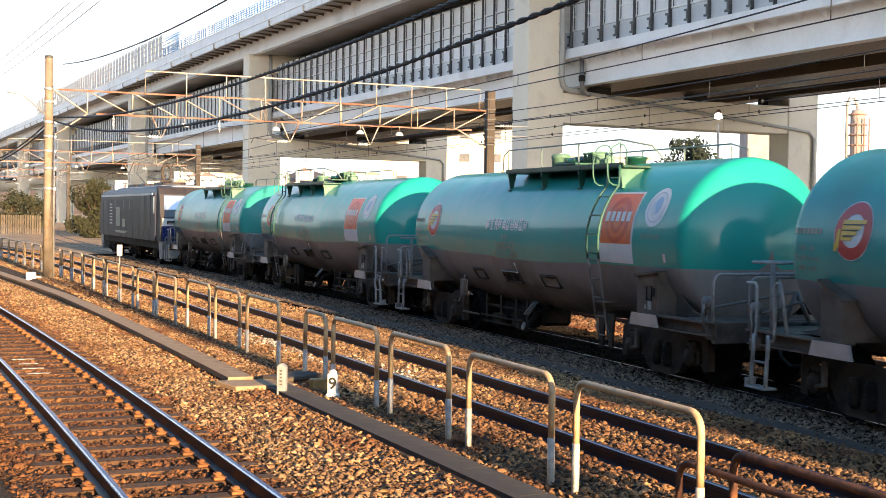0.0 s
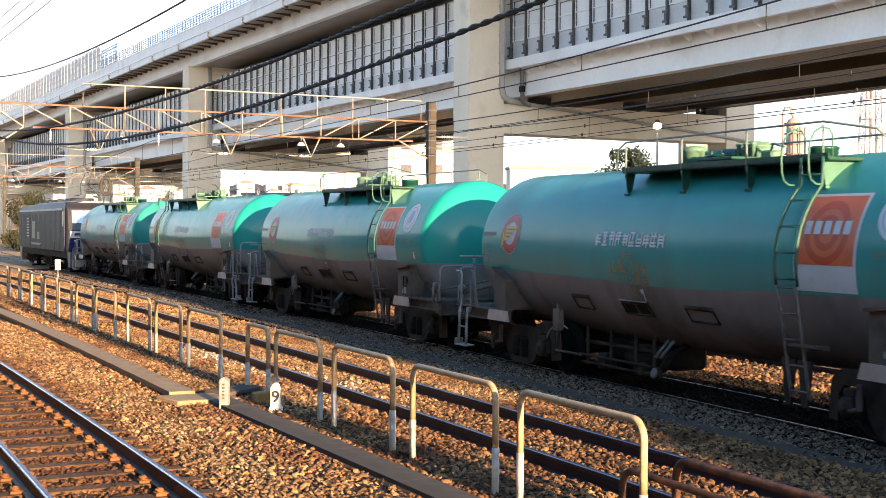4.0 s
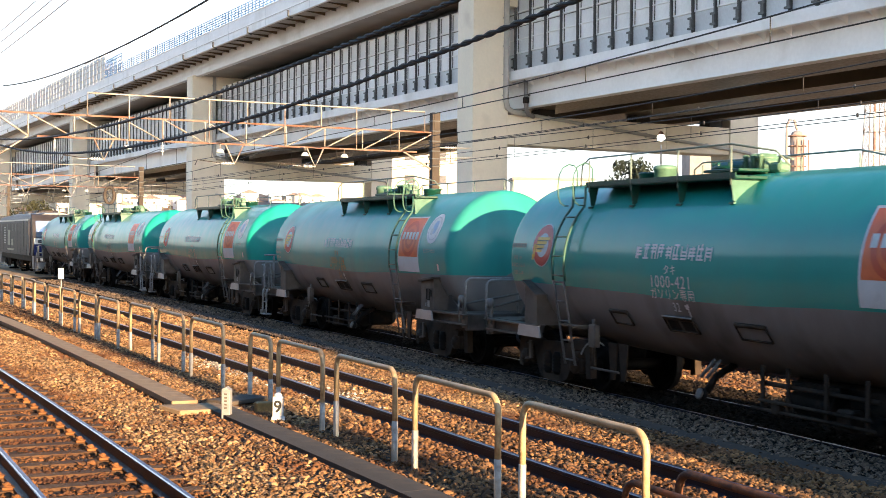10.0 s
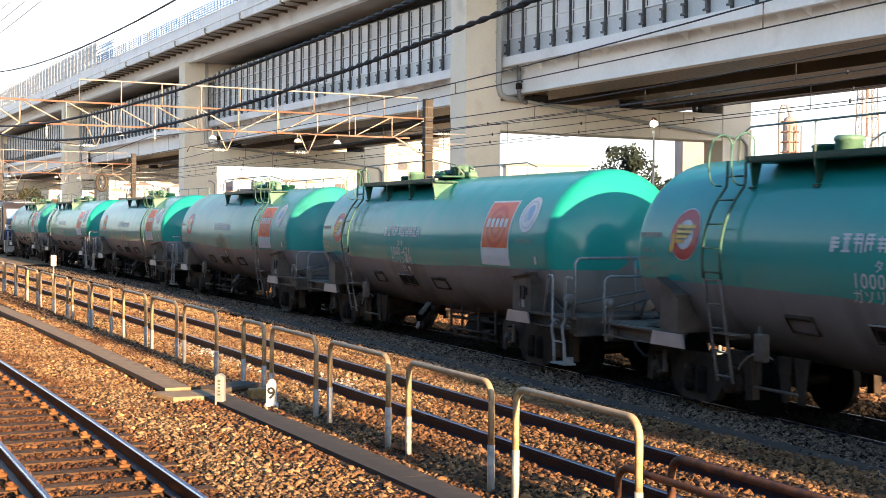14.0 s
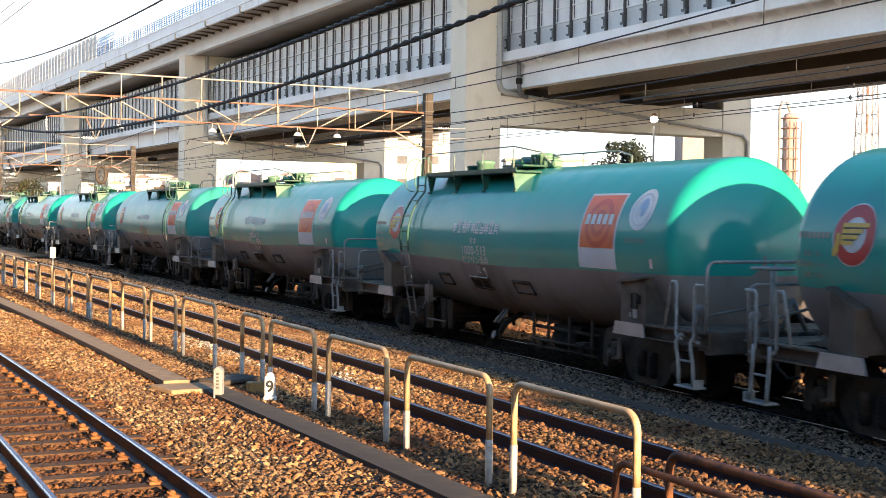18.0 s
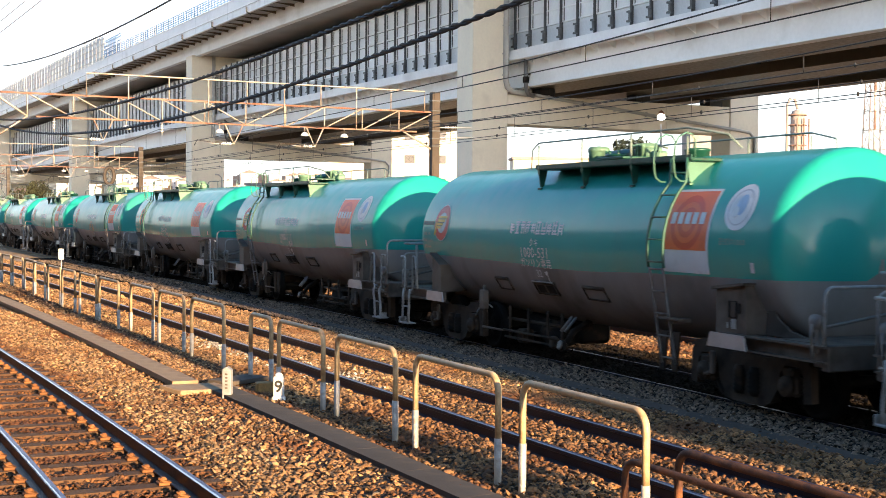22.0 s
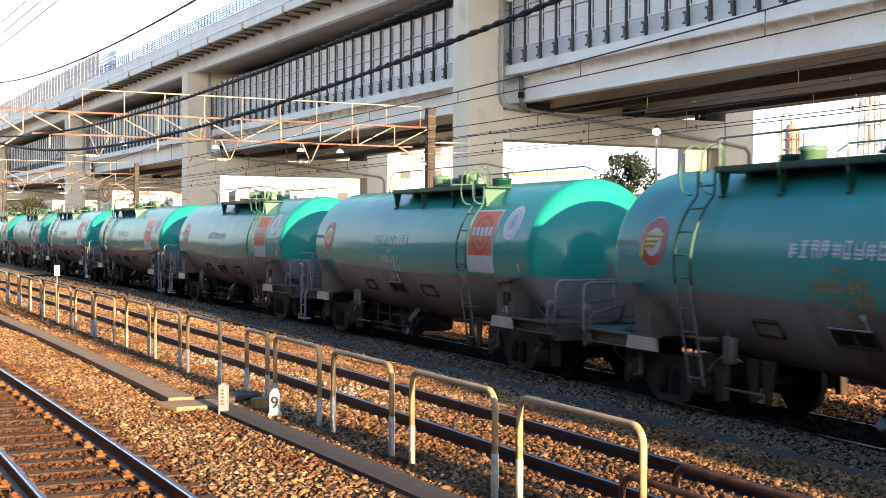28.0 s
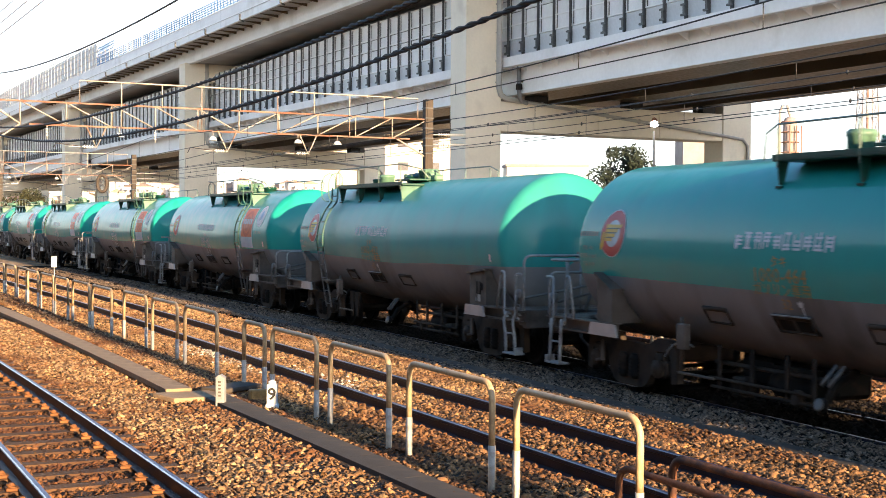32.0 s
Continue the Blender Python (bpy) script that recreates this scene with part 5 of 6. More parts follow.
lbox("deck_slab", -0.1, -1.06, 10.72, 10.95, DECK_WHITE, road)
vbox("deck_slab", X0, X1, -3.5, -18.3, 11.28, 11.5, GAP_SHADE, road)
lbox("ledge", -0.05, -0.35, 10.5, 11.0, DECK_WHITE, road, "white deck edge")
rib = Shape().prism([low(-0.1, 10.72), low(-1.0, 10.72), low(-1.0, 10.25)], Matrix(((0, 0, 1, 0), (1, 0, 0, 0), (0, 1, 0, 0), (0, 0, 0, 1))), 0.04).mesh("rib", DECK_WHITE)
POST = Shape()
for y, z, size in ((-0.55, 13.1, (0.07, 0.2, 4.3)), (-0.42, 11.28, (0.36, 0.12, 0.09)), (-0.42, 11.72, (0.34, 0.12, 0.09)), (-0.45, 11.5, (0.14, 0.1, 0.5))):
    sbox(POST, 0, y, z, size)
POST = POST.mesh("barrier_post", DARK_STEEL)
BASE = sbox(Shape(), 0.8, -0.62, 11.5, (1.42, 0.06, 0.95)).mesh("barrier_base", PANEL_LOW)
SHEET = sbox(Shape(), 0.8, -0.64, 13.6, (1.4, 0.05, 3.2)).mesh("barrier_panel", PANEL)
FRAME = Shape()
for x, z, w, h in ((0.8, 12.03, 1.46, 0.07), (0.8, 12.75, 1.46, 0.05), (0.8, 13.5, 1.46, 0.07), (0.8, 14.2, 1.46, 0.07), (0.8, 15.2, 1.46, 0.07), (0.13, 13.6, 0.07, 3.2), (1.47, 13.6, 0.07, 3.2)):
    sbox(FRAME, x, -0.6, z, (w, 0.1, h))
FRAME = FRAME.mesh("panel_frame", DECK_WHITE)
GRID = Shape()
for x in (0.2, 1.4):
    sbox(GRID, x, -0.6, 13.6, (0.022, 0.06, 3.1))
for z in (13.42, 14.12):
    sbox(GRID, 0.8, -0.6, z, (1.3, 0.06, 0.022))
GRID = GRID.mesh("panel_grid", DARK_STEEL)
far = {k: Shape() for k in ("barrier_post", "barrier_base", "barrier_panel", "panel_frame")}
PITCH = 1.6
for i in range(-28, 290):
    x = i * PITCH + 0.2
    if i < 44:
        part("barrier_base", BASE, PANEL_LOW, road, m=pose(x, 0, 0))
        sheet = part("barrier_panel", SHEET, PANEL, road, m=pose(x, 0, 0))
        part("panel_frame", FRAME, DECK_WHITE, sheet)
        part("panel_grid", GRID, DARK_STEEL, sheet)
        part("barrier_post", POST, DARK_STEEL, road, m=pose(x, 0, 0))
        part("edge_rib", rib, DECK_WHITE, road, m=pose(x + 0.4, 0, 0))
    else:
        for key, me in (("barrier_post", POST), ("barrier_base", BASE), ("barrier_panel", SHEET), ("panel_frame", FRAME)):
            vs = [v.co + Vector((x, 0, 0)) for v in me.vertices]
            far[key].add(vs, [tuple(p.vertices) for p in me.polygons])
for key, mat in (("barrier_post", DARK_STEEL), ("barrier_base", PANEL_LOW), ("barrier_panel", PANEL), ("panel_frame", DECK_WHITE)):
    tagged(part(key, far[key], mat, road), kind="stuff")
# far barrier of the lower storey
vbox("far_barrier", X0, X1, -18.1, -18.25, 11.5, 15.0, PANEL, road, "grey far noise barrier")

# upper storey
vbox("upper_girder", X0, X1, -0.45, -0.53, 16.95, 18.25, DECK_WHITE, road, "white upper edge girder")
vbox("upper_girder_foot", X0, X1, -0.3, -0.8, 16.9, 16.96, DECK_WHITE, road)
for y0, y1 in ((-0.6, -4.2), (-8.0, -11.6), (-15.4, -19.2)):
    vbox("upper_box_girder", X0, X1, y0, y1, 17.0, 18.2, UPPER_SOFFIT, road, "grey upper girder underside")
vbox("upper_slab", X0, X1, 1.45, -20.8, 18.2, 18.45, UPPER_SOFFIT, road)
for i in range(150):
    x = -75 + i * 2.0
    if x < 120:
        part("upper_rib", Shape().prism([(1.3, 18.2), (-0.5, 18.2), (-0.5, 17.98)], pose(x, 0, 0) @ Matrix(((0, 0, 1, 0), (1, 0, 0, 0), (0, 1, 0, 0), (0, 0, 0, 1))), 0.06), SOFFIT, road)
vbox("upper_edge", X0, X1, 1.35, 1.55, 18.05, 19.5, DECK_WHITE, road, "pale upper parapet")
vbox("parapet_cap", X0, X1, 1.3, 1.6, 19.5, 19.58, DECK_WHITE, road)
vbox("parapet_line", X0, X1, 1.55, 1.6, 18.6, 18.66, PALE_STEEL, road)
for i in range(30):
    x = -60 + i * 9.0
    vbox("parapet_joint", x, x + 0.08, 1.54, 1.556, 18.1, 19.5, PANEL_LOW, road)
    part("downpipe", Shape().tube([(x + 4, 1.65, 18.5), (x + 4, 1.65, 18.1), (x + 4.0, 1.3, 17.95)], 0.07, 6), DARK_STEEL, road)
fence = Shape()
for i in range(170):
    x = -60 + i * 0.85
    fence.box((x, 1.45, 20.05), (0.08, 0.07, 1.05))
for z in (19.75, 19.95, 20.15, 20.35, 20.55):
    fence.box((12, 1.45, z), (145, 0.05, 0.06))
part("blue_guard_rail", fence, BLUE_FENCE, road, "blue railing on the parapet")
screen = Shape()
for i in range(64):
    x = 62 + i * 2.0
    h = 3.0 if x > 82 else 1.6
    screen.box((x, 1.45, 19.5 + h / 2), (0.08, 0.1, h))
for z in (19.9, 20.6, 21.3, 21.9, 22.45):
    screen.box((146, 1.47, z), (126, 0.06, 0.09))
part("screen_frame", screen, PALE_STEEL, road, "pale open screen frame")
SHEET_PALE = material("pale_screen", (0.6, 0.64, 0.68), 0.5, vary=0.15, scale=0.5, fine=6, bump=0.0, random_piece=0.1)
PALE_SHEET = Shape().box((0, 1.4, 20.95), (1.86, 0.03, 2.7)).mesh("screen_sheet", SHEET_PALE)
for i in range(52):
    part("screen_sheet", PALE_SHEET, SHEET_PALE, road, m=pose(85 + i * 2.0, 0, 0))
mesh = Shape()
for i in range(17):
    mesh.box((76 + i * 0.5, 1.44, 20.6), (0.09, 0.06, 2.0))
for z in (19.7, 20.1, 20.5, 20.9, 21.3, 21.6):
    mesh.box((80, 1.44, z), (8.1, 0.05, 0.07))
part("blue_screen", mesh, BLUE_FENCE, road, "blue mesh screen")


# ---- overhead line ----
GA = -0.42
G0 = Vector((-13.72, 44.68, 0))


def gantry(m, label, left_pole, right_mast, n=10):
    """A lattice beam on two masts, with walkway rail, hangers and lamps; x across the tracks."""
    g = thing("line_gantry", label, "overhead line gantry", group="gantries over the tracks", m=m)
    zt, zb, w = 6.35, 5.55, 17.0
    for y in (0.0,):
        part("chord", Shape().box((w / 2, y, zt), (w, 0.06, 0.06)), GANTRY_RUST, g, "rust-streaked cream steel chord")
        part("chord", Shape().box((w / 2 + 0.4, y, zb), (w - 2.4, 0.06, 0.06)), GANTRY_RUST, g, "rust-streaked cream steel chord")
    step = (w - 1.3) / n
    for i in range(n + 1):
        x = 1.3 + i * step
        for y in (0.0,):
            if i < n:
                part("upright", Shape().tube([(x, y, zb), (x, y, zt)], 0.028, 4), GANTRY, g)
                up = (i < n / 2)
                a, b = ((x, y, zt), (x + step, y, zb)) if up else ((x, y, zb), (x + step, y, zt))
                part("diagonal", Shape().tube([a, b], 0.028, 4), GANTRY, g)
    for y in (0.0,):
        part("end_strut", Shape().tube([(0.1, y * 0.4, zt), (1.3, y, zb)], 0.035, 4), GANTRY, g)
        part("end_strut", Shape().tube([(0.1, y * 0.4, 4.7), (1.3, y, zb)], 0.035, 4), GANTRY, g)
        part("end_strut", Shape().tube([(16.9, y * 0.4, 4.85), (15.6, y, zb)], 0.04, 4), GANTRY, g)
    for x0, x1 in ((3.3, 16.5),):
        sh = Shape().tube([(x0, -0.1, zt), (x0, -0.1, 7.15), (x1, -0.1, 7.15), (x1, -0.1, zt)], 0.03, 4)
        for i in range(1, 9):
            x = x0 + (x1 - x0) * i / 9
            sh.tube([(x, -0.1, zb if i % 2 else zt), (x, -0.1, 7.15)], 0.024, 4)
        part("walkway_rail", sh, GANTRY, g)
    for x in (3.9, 8.7, 11.9):
        sh = Shape().tube([(x - 0.35, 0, zb), (x, 0, zb - 0.75), (x + 0.35, 0, zb)], 0.035, 4)
        hanger = part("hanger", sh, GANTRY, g)
        ins = Shape()
        for k in range(4):
            ins.lathe([(0.03, -0.03), (0.075, 0), (0.03, 0.03)], pose(x - 0.15 - k * 0.09, 0, zb - 0.72, 0, 90), 10)
        ins.tube([(x, 0, zb - 0.72), (x - 0.9, 0, zb - 0.72)], 0.015, 5)
        part("insulator", ins, INSULATOR, hanger, "white ribbed insulator")
        part("registration_arm", Shape().tube([(x - 0.5, 0, zb - 0.72), (x - 1.4, 0, zb - 0.62), (x - 1.5, 0, zb - 0.82)], 0.018, 5), MAST, hanger)
    for x in (2.2, 6.0):
        ins = Shape().tube([(x, 0, zb), (x, 0, zb - 0.5)], 0.015, 5)
        for k in range(3):
            ins.lathe([(0.025, -0.025), (0.06, 0), (0.025, 0.025)], pose(x, 0, zb - 0.15 - k * 0.11), 10)
        part("insulator", ins, INSULATOR, g, "white ribbed insulator")
    for x in (4.6, 8.0, 11.3, 12.9):
        lamp_part = part("lamp_shade", Shape().lathe([(0.04, 0.13), (0.1, 0.1), (0.16, 0.0), (0.15, -0.02), (0.02, 0.04)], pose(x, -0.5, zb - 0.35), 14), WHITE, g, "white yard lamp shade")
        part("lamp_arm", Shape().tube([(x, 0, zb), (x, -0.5, zb - 0.05), (x, -0.5, zb - 0.2)], 0.015, 5), GANTRY, lamp_part)
    if left_pole:
        pole = part("pole", Shape().tube([(0, 0, -0.6), (0, 0, 7.45)], [0.175, 0.135], 16), POLE, g, "tan concrete pole with clamps")
        for z in (6.35, 5.9, 5.2, 4.7, 4.2, 3.6, 2.9):
            part("clamp", Shape().lathe([(0.16, -0.05), (0.175, -0.03), (0.175, 0.03), (0.16, 0.05)], pose(0, 0, z), 14).box((0.18, 0, z), (0.12, 0.1, 0.08)), PALE_STEEL, pole)
        part("pole_cap", Shape().lathe([(0.14, 0), (0.14, 0.08), (0.05, 0.1)], pose(0, 0, 7.42), 14), DARK_STEEL, pole)
        part("switch_box", Shape().box((-0.6, -0.25, -0.14), (0.32, 0.2, 0.3), cut=0.02).tube([(-0.45, -0.2, -0.15), (-0.1, -0.05, -0.2)], 0.03, 6), WHITE, pole)
        part("bracket_arm", Shape().tube([(0, 0, 5.35), (-0.9, -0.3, 6.1), (-1.4, -0.3, 6.15)], 0.035, 6).tube([(0.1, -0.2, 6.4), (0.4, -0.3, 6.8)], 0.02, 5), PALE_STEEL, pole)
        part("conduit", Shape().tube([(0.17, -0.08, 5.0), (0.18, -0.08, -0.3)], 0.025, 6), PALE_STEEL, pole)
    if right_mast:
        mast = part("mast", Shape().box((17.0, 0, 3.3), (0.34, 0.3, 7.7), cut=0.02).box((17.0, -0.16, 3.3), (0.2, 0.02, 7.6)), MAST, g, "dark weathered steel mast")
        for z in (6.8, 6.4, 6.0, 5.6, 5.3, 5.0):
            part("band", Shape().box((17.0, 0, z), (0.39, 0.36, 0.05), cut=0.008), DARK_STEEL, mast)
        for z in (5.75, 5.35):
            arm = Shape().tube([(17.1, 0, z), (18.7, 0, z + 0.05)], 0.03, 5)
            for k in range(5):
                arm.lathe([(0.03, -0.03), (0.08, 0), (0.03, 0.03)], pose(17.5 + k * 0.11, 0, z + 0.02, 0, 90), 9)
            part("cross_arm", arm, PALE_STEEL, mast)
    return g


GM = pose(G0.x, G0.y, 0, 0, 0, -math.degrees(GA))
gantry(GM, "cream lattice gantry streaked with rust on a concrete pole", True, True)
away = Vector((math.sin(GA), math.cos(GA), 0))
g2 = G0 + away * 50
gantry(pose(g2.x, g2.y, 0, 0, 0, -math.degrees(GA)), "further cream lattice gantry over the tracks", True, True)
g3 = G0 + away * 98 + Vector((-3, 0, 0))
gantry(pose(g3.x, g3.y, 0, 0, 0, -math.degrees(GA)), "distant cream lattice gantry over the tracks", True, True)
p2 = g2 + Vector((math.cos(GA), -math.sin(GA), 0)) * 16.9
ring = thing("wire_tensioner", "rusty tensioning wheel hung beside the gantry", "tensioner", m=pose(p2.x - 1.5, p2.y - 3.4, 4.9))
part("wheel", Shape().tube([(0.34 * math.cos(a), 0, 0.6 * math.sin(a)) for a in (2 * math.pi * i / 20 for i in range(20))], 0.13, 8, closed=True), MAST, ring)
part("spokes", Shape().tube([(-0.3, 0, -0.5), (0.3, 0, 0.5)], 0.05, 5).tube([(0.3, 0, -0.5), (-0.3, 0, 0.5)], 0.05, 5).tube([(0, 0, 0.75), (0, 0, 1.1)], 0.03, 5), DARK_STEEL, ring)


def wire(name, pts, r, label, mat=WIRE, category="cable", n=6):
    ob = part(name, Shape().tube(pts, r, n), mat)
    return tagged(ob, label, category)


def hung(a, b, sag, n=36):
    a, b = Vector(a), Vector(b)
    return [a.lerp(b, q) - Vector((0, 0, 4 * sag * q * (1 - q))) for q in (i / n for i in range(n + 1))]


def twisted(name, pts, r, label):
    """Two strands wound about each other and bound at intervals."""
    t = thing(name, label, "cable")
    fine = []
    for i in range(len(pts) - 1):
        for k in range(28):
            fine.append(pts[i].lerp(pts[i + 1], k / 28))
    fine.append(pts[-1])
    for ph in (0, math.pi):
        out = []
        for i, p in enumerate(fine):
            q = i * 0.62 + ph
            wob = 1 + 0.5 * noise.noise((i * 0.11, ph, 3))
            out.append(p + Vector((0.9, 0.4, 0)) * (r * 0.8 * wob * math.cos(q)) + Vector((0, 0, r * 0.8 * wob * math.sin(q))))
        part("strand", Shape().tube(out, r, 5), WIRE, t)
    return t


FAR_POLE = Vector((6.8, -0.8, 0))
NEAR_PT = Vector((-13.5, 44.6, 0))
twisted("twisted_cable", hung(NEAR_PT + Vector((0, 0, 5.4)), FAR_POLE + Vector((0, 0, 5.4)), 0.95), 0.018, "black twisted overhead cable sagging above the fence")
twisted("twisted_cable", hung(NEAR_PT + Vector((0, 0, 5.25)), FAR_POLE + Vector((0, 0, 5.3)), 1.37), 0.018, "black twisted overhead cable hanging lowest above the fence")
wire("overhead_cable", hung(NEAR_PT + Vector((0.3, 0, 7.2)), FAR_POLE + Vector((0, 0, 7.2)), 1.1), 0.02, "smooth black overhead cable")
for z in (5.4, 5.25):
    b = G0 + away * 50
    wire("overhead_cable", hung(NEAR_PT + Vector((0, 0, z)), Vector((b.x, b.y, z + 0.2)), 0.9), 0.03, "black overhead cable between the poles")
pole = thing("cable_pole", "plain concrete pole carrying the overhead cables", "pole", m=pose(6.8, -0.8, 0))
part("shaft", Shape().tube([(0, 0, -0.6), (0, 0, 7.6)], [0.17, 0.13], 14), POLE, pole)


def catenary(track, side, s0, s1, zc, zm, label):
    """Contact wire, messenger wire and droppers over a track, as one thing."""
    t = thing("overhead_line", label, "overhead line")
    n = 90
    ss = [s0 + (s1 - s0) * i / n for i in range(n + 1)]
    low = [on_line(track, s, side, zc)[0] for s in ss]
    high = [on_line(track, s, side, zm + 0.5 * (((s + 26) % 50) / 25 - 1) ** 2)[0] for s in ss]
    part("contact_wire", Shape().tube(low, 0.011, 5), WIRE, t)
    part("messenger_wire", Shape().tube(high, 0.013, 5), WIRE, t)
    s = s0 + 1
    while s < s1:
        a = on_line(track, s, side, zc)[0]
        zz = zm + 0.5 * (((s + 26) % 50) / 25 - 1) ** 2
        drop = part("dropper", Shape().tube([a, a + Vector((0, 0, zz - zc))], 0.008, 4), WIRE, t)
        s += 5.0
    return t


catenary(FREIGHT, 0.0, -45, 110, 4.86, 5.08, "overhead contact line above the freight track")
catenary(FREIGHT, -4.6, -40, 110, 4.9, 5.2, "overhead contact line above the track behind the train")
catenary(FREIGHT, -9.2, -35, 110, 4.95, 5.5, "overhead contact line above the far track")
for z0 in (5.5, 5.7, 5.9):
    wire("overhead_wire", [on_line(NEAR, s, -1.0, z0)[0] for s in np.linspace(-25, 100, 60)], 0.009, "thin pale overhead wire above the track beside the platform", mat=PALE_STEEL, n=5)
for k, (z0, side) in enumerate(((6.0, -11.0), (5.6, -11.2), (5.3, -11.1))):
    pts = [on_line(FREIGHT, s, side, z0)[0] for s in np.linspace(-35, 90, 60)]
    line = wire("feeder_wire", pts, 0.012, "thin feeder wire beside the far tracks", n=5)
    for p in pts[::3]:
        part("clamp", Shape().lathe([(0.012, -0.06), (0.035, -0.03), (0.035, 0.03), (0.012, 0.06)], pose(p.x, p.y, p.z), 8), WIRE, line)


# ---- tracks behind the train and the distance ----
for side in (-4.6, -9.2):
    t = thing("railway_track", "further yard track behind the train on lit brown ballast", "railway track", kind="structure")
    for off in (0.5655, -0.5655):
        part("rail", Shape().sweep(RAIL_OUT, [line_pose(FREIGHT, s, side + off, -0.2) for s in np.linspace(-35, 150, 90)]), RAIL_SIDE, t)
    for i in range(120):
        part("sleeper", SLEEPER_MESH, SLEEPER, t, m=line_pose(FREIGHT, -30 + i * 1.24, side, -0.345))


def leafy(name, at, height, width, trunk, seed, label, leaf_mat, count=2600, squat=1.0, leaf=0.2):
    """A tree or bush: tapered trunk, limbs, and a crown of many small leaf blades in uneven clumps."""
    rnd = random.Random(seed)
    t = thing(name, label, "tree" if "tree" in name else "bush", m=pose(*at))
    sh = Shape().tube([(0, 0, -0.3), (0.05, 0, trunk * 0.5), (0, 0.05, trunk), (0.1, 0, height * 0.75)], [width * 0.045, width * 0.035, width * 0.03, 0.03], 10)
    clumps = []
    for i in range(26):
        a, q = rnd.uniform(0, 6.28), rnd.random() ** 0.6
        z = trunk + (height - trunk) * rnd.uniform(0.05, 0.95)
        r = width / 2 * (1 - ((z - trunk) / (height - trunk) - 0.4) ** 2 * 1.3) * q
        c = Vector((r * math.cos(a), r * math.sin(a), z))
        clumps.append((c, rnd.uniform(0.1, 0.2) * width * squat))
        if i % 3 == 0:
            sh.tube([(0, 0, trunk * 0.8 + (z - trunk) * 0.4), tuple(c * 0.6 + Vector((0, 0, z * 0.35))), tuple(c)], [width * 0.018, width * 0.012, 0.01], 6)
    part("trunk", sh, BARK, t)
    crown = Shape()
    for i in range(count):
        c, r = clumps[rnd.randrange(len(clumps))]
        d = Vector((rnd.gauss(0, 1), rnd.gauss(0, 1), rnd.gauss(0, 0.8))).normalized()
        p = c + d * r * (0.55 + 0.55 * rnd.random())
        u = Vector((rnd.gauss(0, 1), rnd.gauss(0, 1), rnd.gauss(0, 1))).normalized()
        w = u.orthogonal().normalized()
        s = leaf * rnd.uniform(0.6, 1.3)
        crown.add([p - u * s, p + w * s * 0.5, p + u * s, p - w * s * 0.5], [(0, 1, 2, 3)])
    tagged(part("crown", crown, leaf_mat, t), kind="stuff")
    return t


BARK = material("bark", (0.09, 0.06, 0.04), 0.9, vary=0.3, scale=4, fine=30, bump=0.4)
LEAF = material("leaf_dark", (0.02, 0.03, 0.016), 0.8, vary=0.2, scale=1.5, fine=10, bump=0.0, island=0.5)
LEAF_WARM = material("leaf_warm", (0.032, 0.034, 0.013), 0.8, vary=0.25, scale=1.5, fine=10, bump=0.0, island=0.5)


def at_bearing(deg, dist, z=-0.3):
    a = radians(deg)
    return (dist * math.sin(a), dist * math.cos(a), z)


leafy("broadleaf_tree", at_bearing(10.6, 140), 10.6, 6.4, 3.0, 4, "dark evergreen broadleaf tree behind the yard", LEAF, 3400, leaf=0.26)
leafy("broadleaf_tree", at_bearing(12.3, 150), 8.0, 5.5, 2.0, 9, "smaller dark evergreen tree behind the yard", LEAF, 2200, leaf=0.26)
leafy("roadside_bush", at_bearing(-15.2, 118), 4.7, 4.0, 0.5, 5, "rounded olive bush beside the pier", LEAF_WARM, 9000, squat=1.25, leaf=0.15)
for k, (deg, dist, hh, ww) in enumerate(((-18.6, 150, 3.9, 6.0), (-17.7, 155, 3.5, 5.0), (-20.2, 150, 4.2, 7.0), (-21.6, 160, 4.0, 5.0))):
    leafy("roadside_bush", at_bearing(deg, dist), hh, ww, 0.6, 20 + k, "golden-lit bush along the yard fence", LEAF_WARM, 1800, leaf=0.18)

fence = thing("yard_fence", "pale upright-board fence at the far edge of the yard", "fence")
a, b = Vector(at_bearing(-21.5, 140)), Vector(at_bearing(-17.3, 128))
n = 46
BOARD = Shape().box((0, 0, 0.85), (0.14, 0.04, 1.9), cut=0.008).mesh("board", FENCE)
for i in range(n):
    p = a.lerp(b, i / n)
    part("board", BOARD, FENCE, fence, m=pose(p.x, p.y, p.z, 0, 0, 20))
for z in (0.5, 1.4):
    part("rail", Shape().tube([a + Vector((0, 0, z)), b + Vector((0, 0, z))], 0.04, 5), FENCE, fence)
fence = thing("yard_gate_fence", "white upright-board fence near the bush", "fence")
a, b = Vector(at_bearing(-15.4, 118)), Vector(at_bearing(-12.8, 114))
for i in range(22):
    p = a.lerp(b, i / 22)
    part("board", BOARD, FENCE, fence, m=pose(p.x, p.y, p.z, 0, 0, 15))
for z in (0.5, 1.5):
    part("rail", Shape().tube([a + Vector((0, 0, z)), b + Vector((0, 0, z))], 0.05, 5), FENCE, fence)

# yard lamp
lm = thing("yard_lamp", "slim yard lamp with a round white globe", "street lamp", m=pose(*at_bearing(11.98, 60)))
part("pole", Shape().tube([(0, 0, -0.3), (0, 0, 6.8)], [0.07, 0.045], 8), GANTRY, lm)
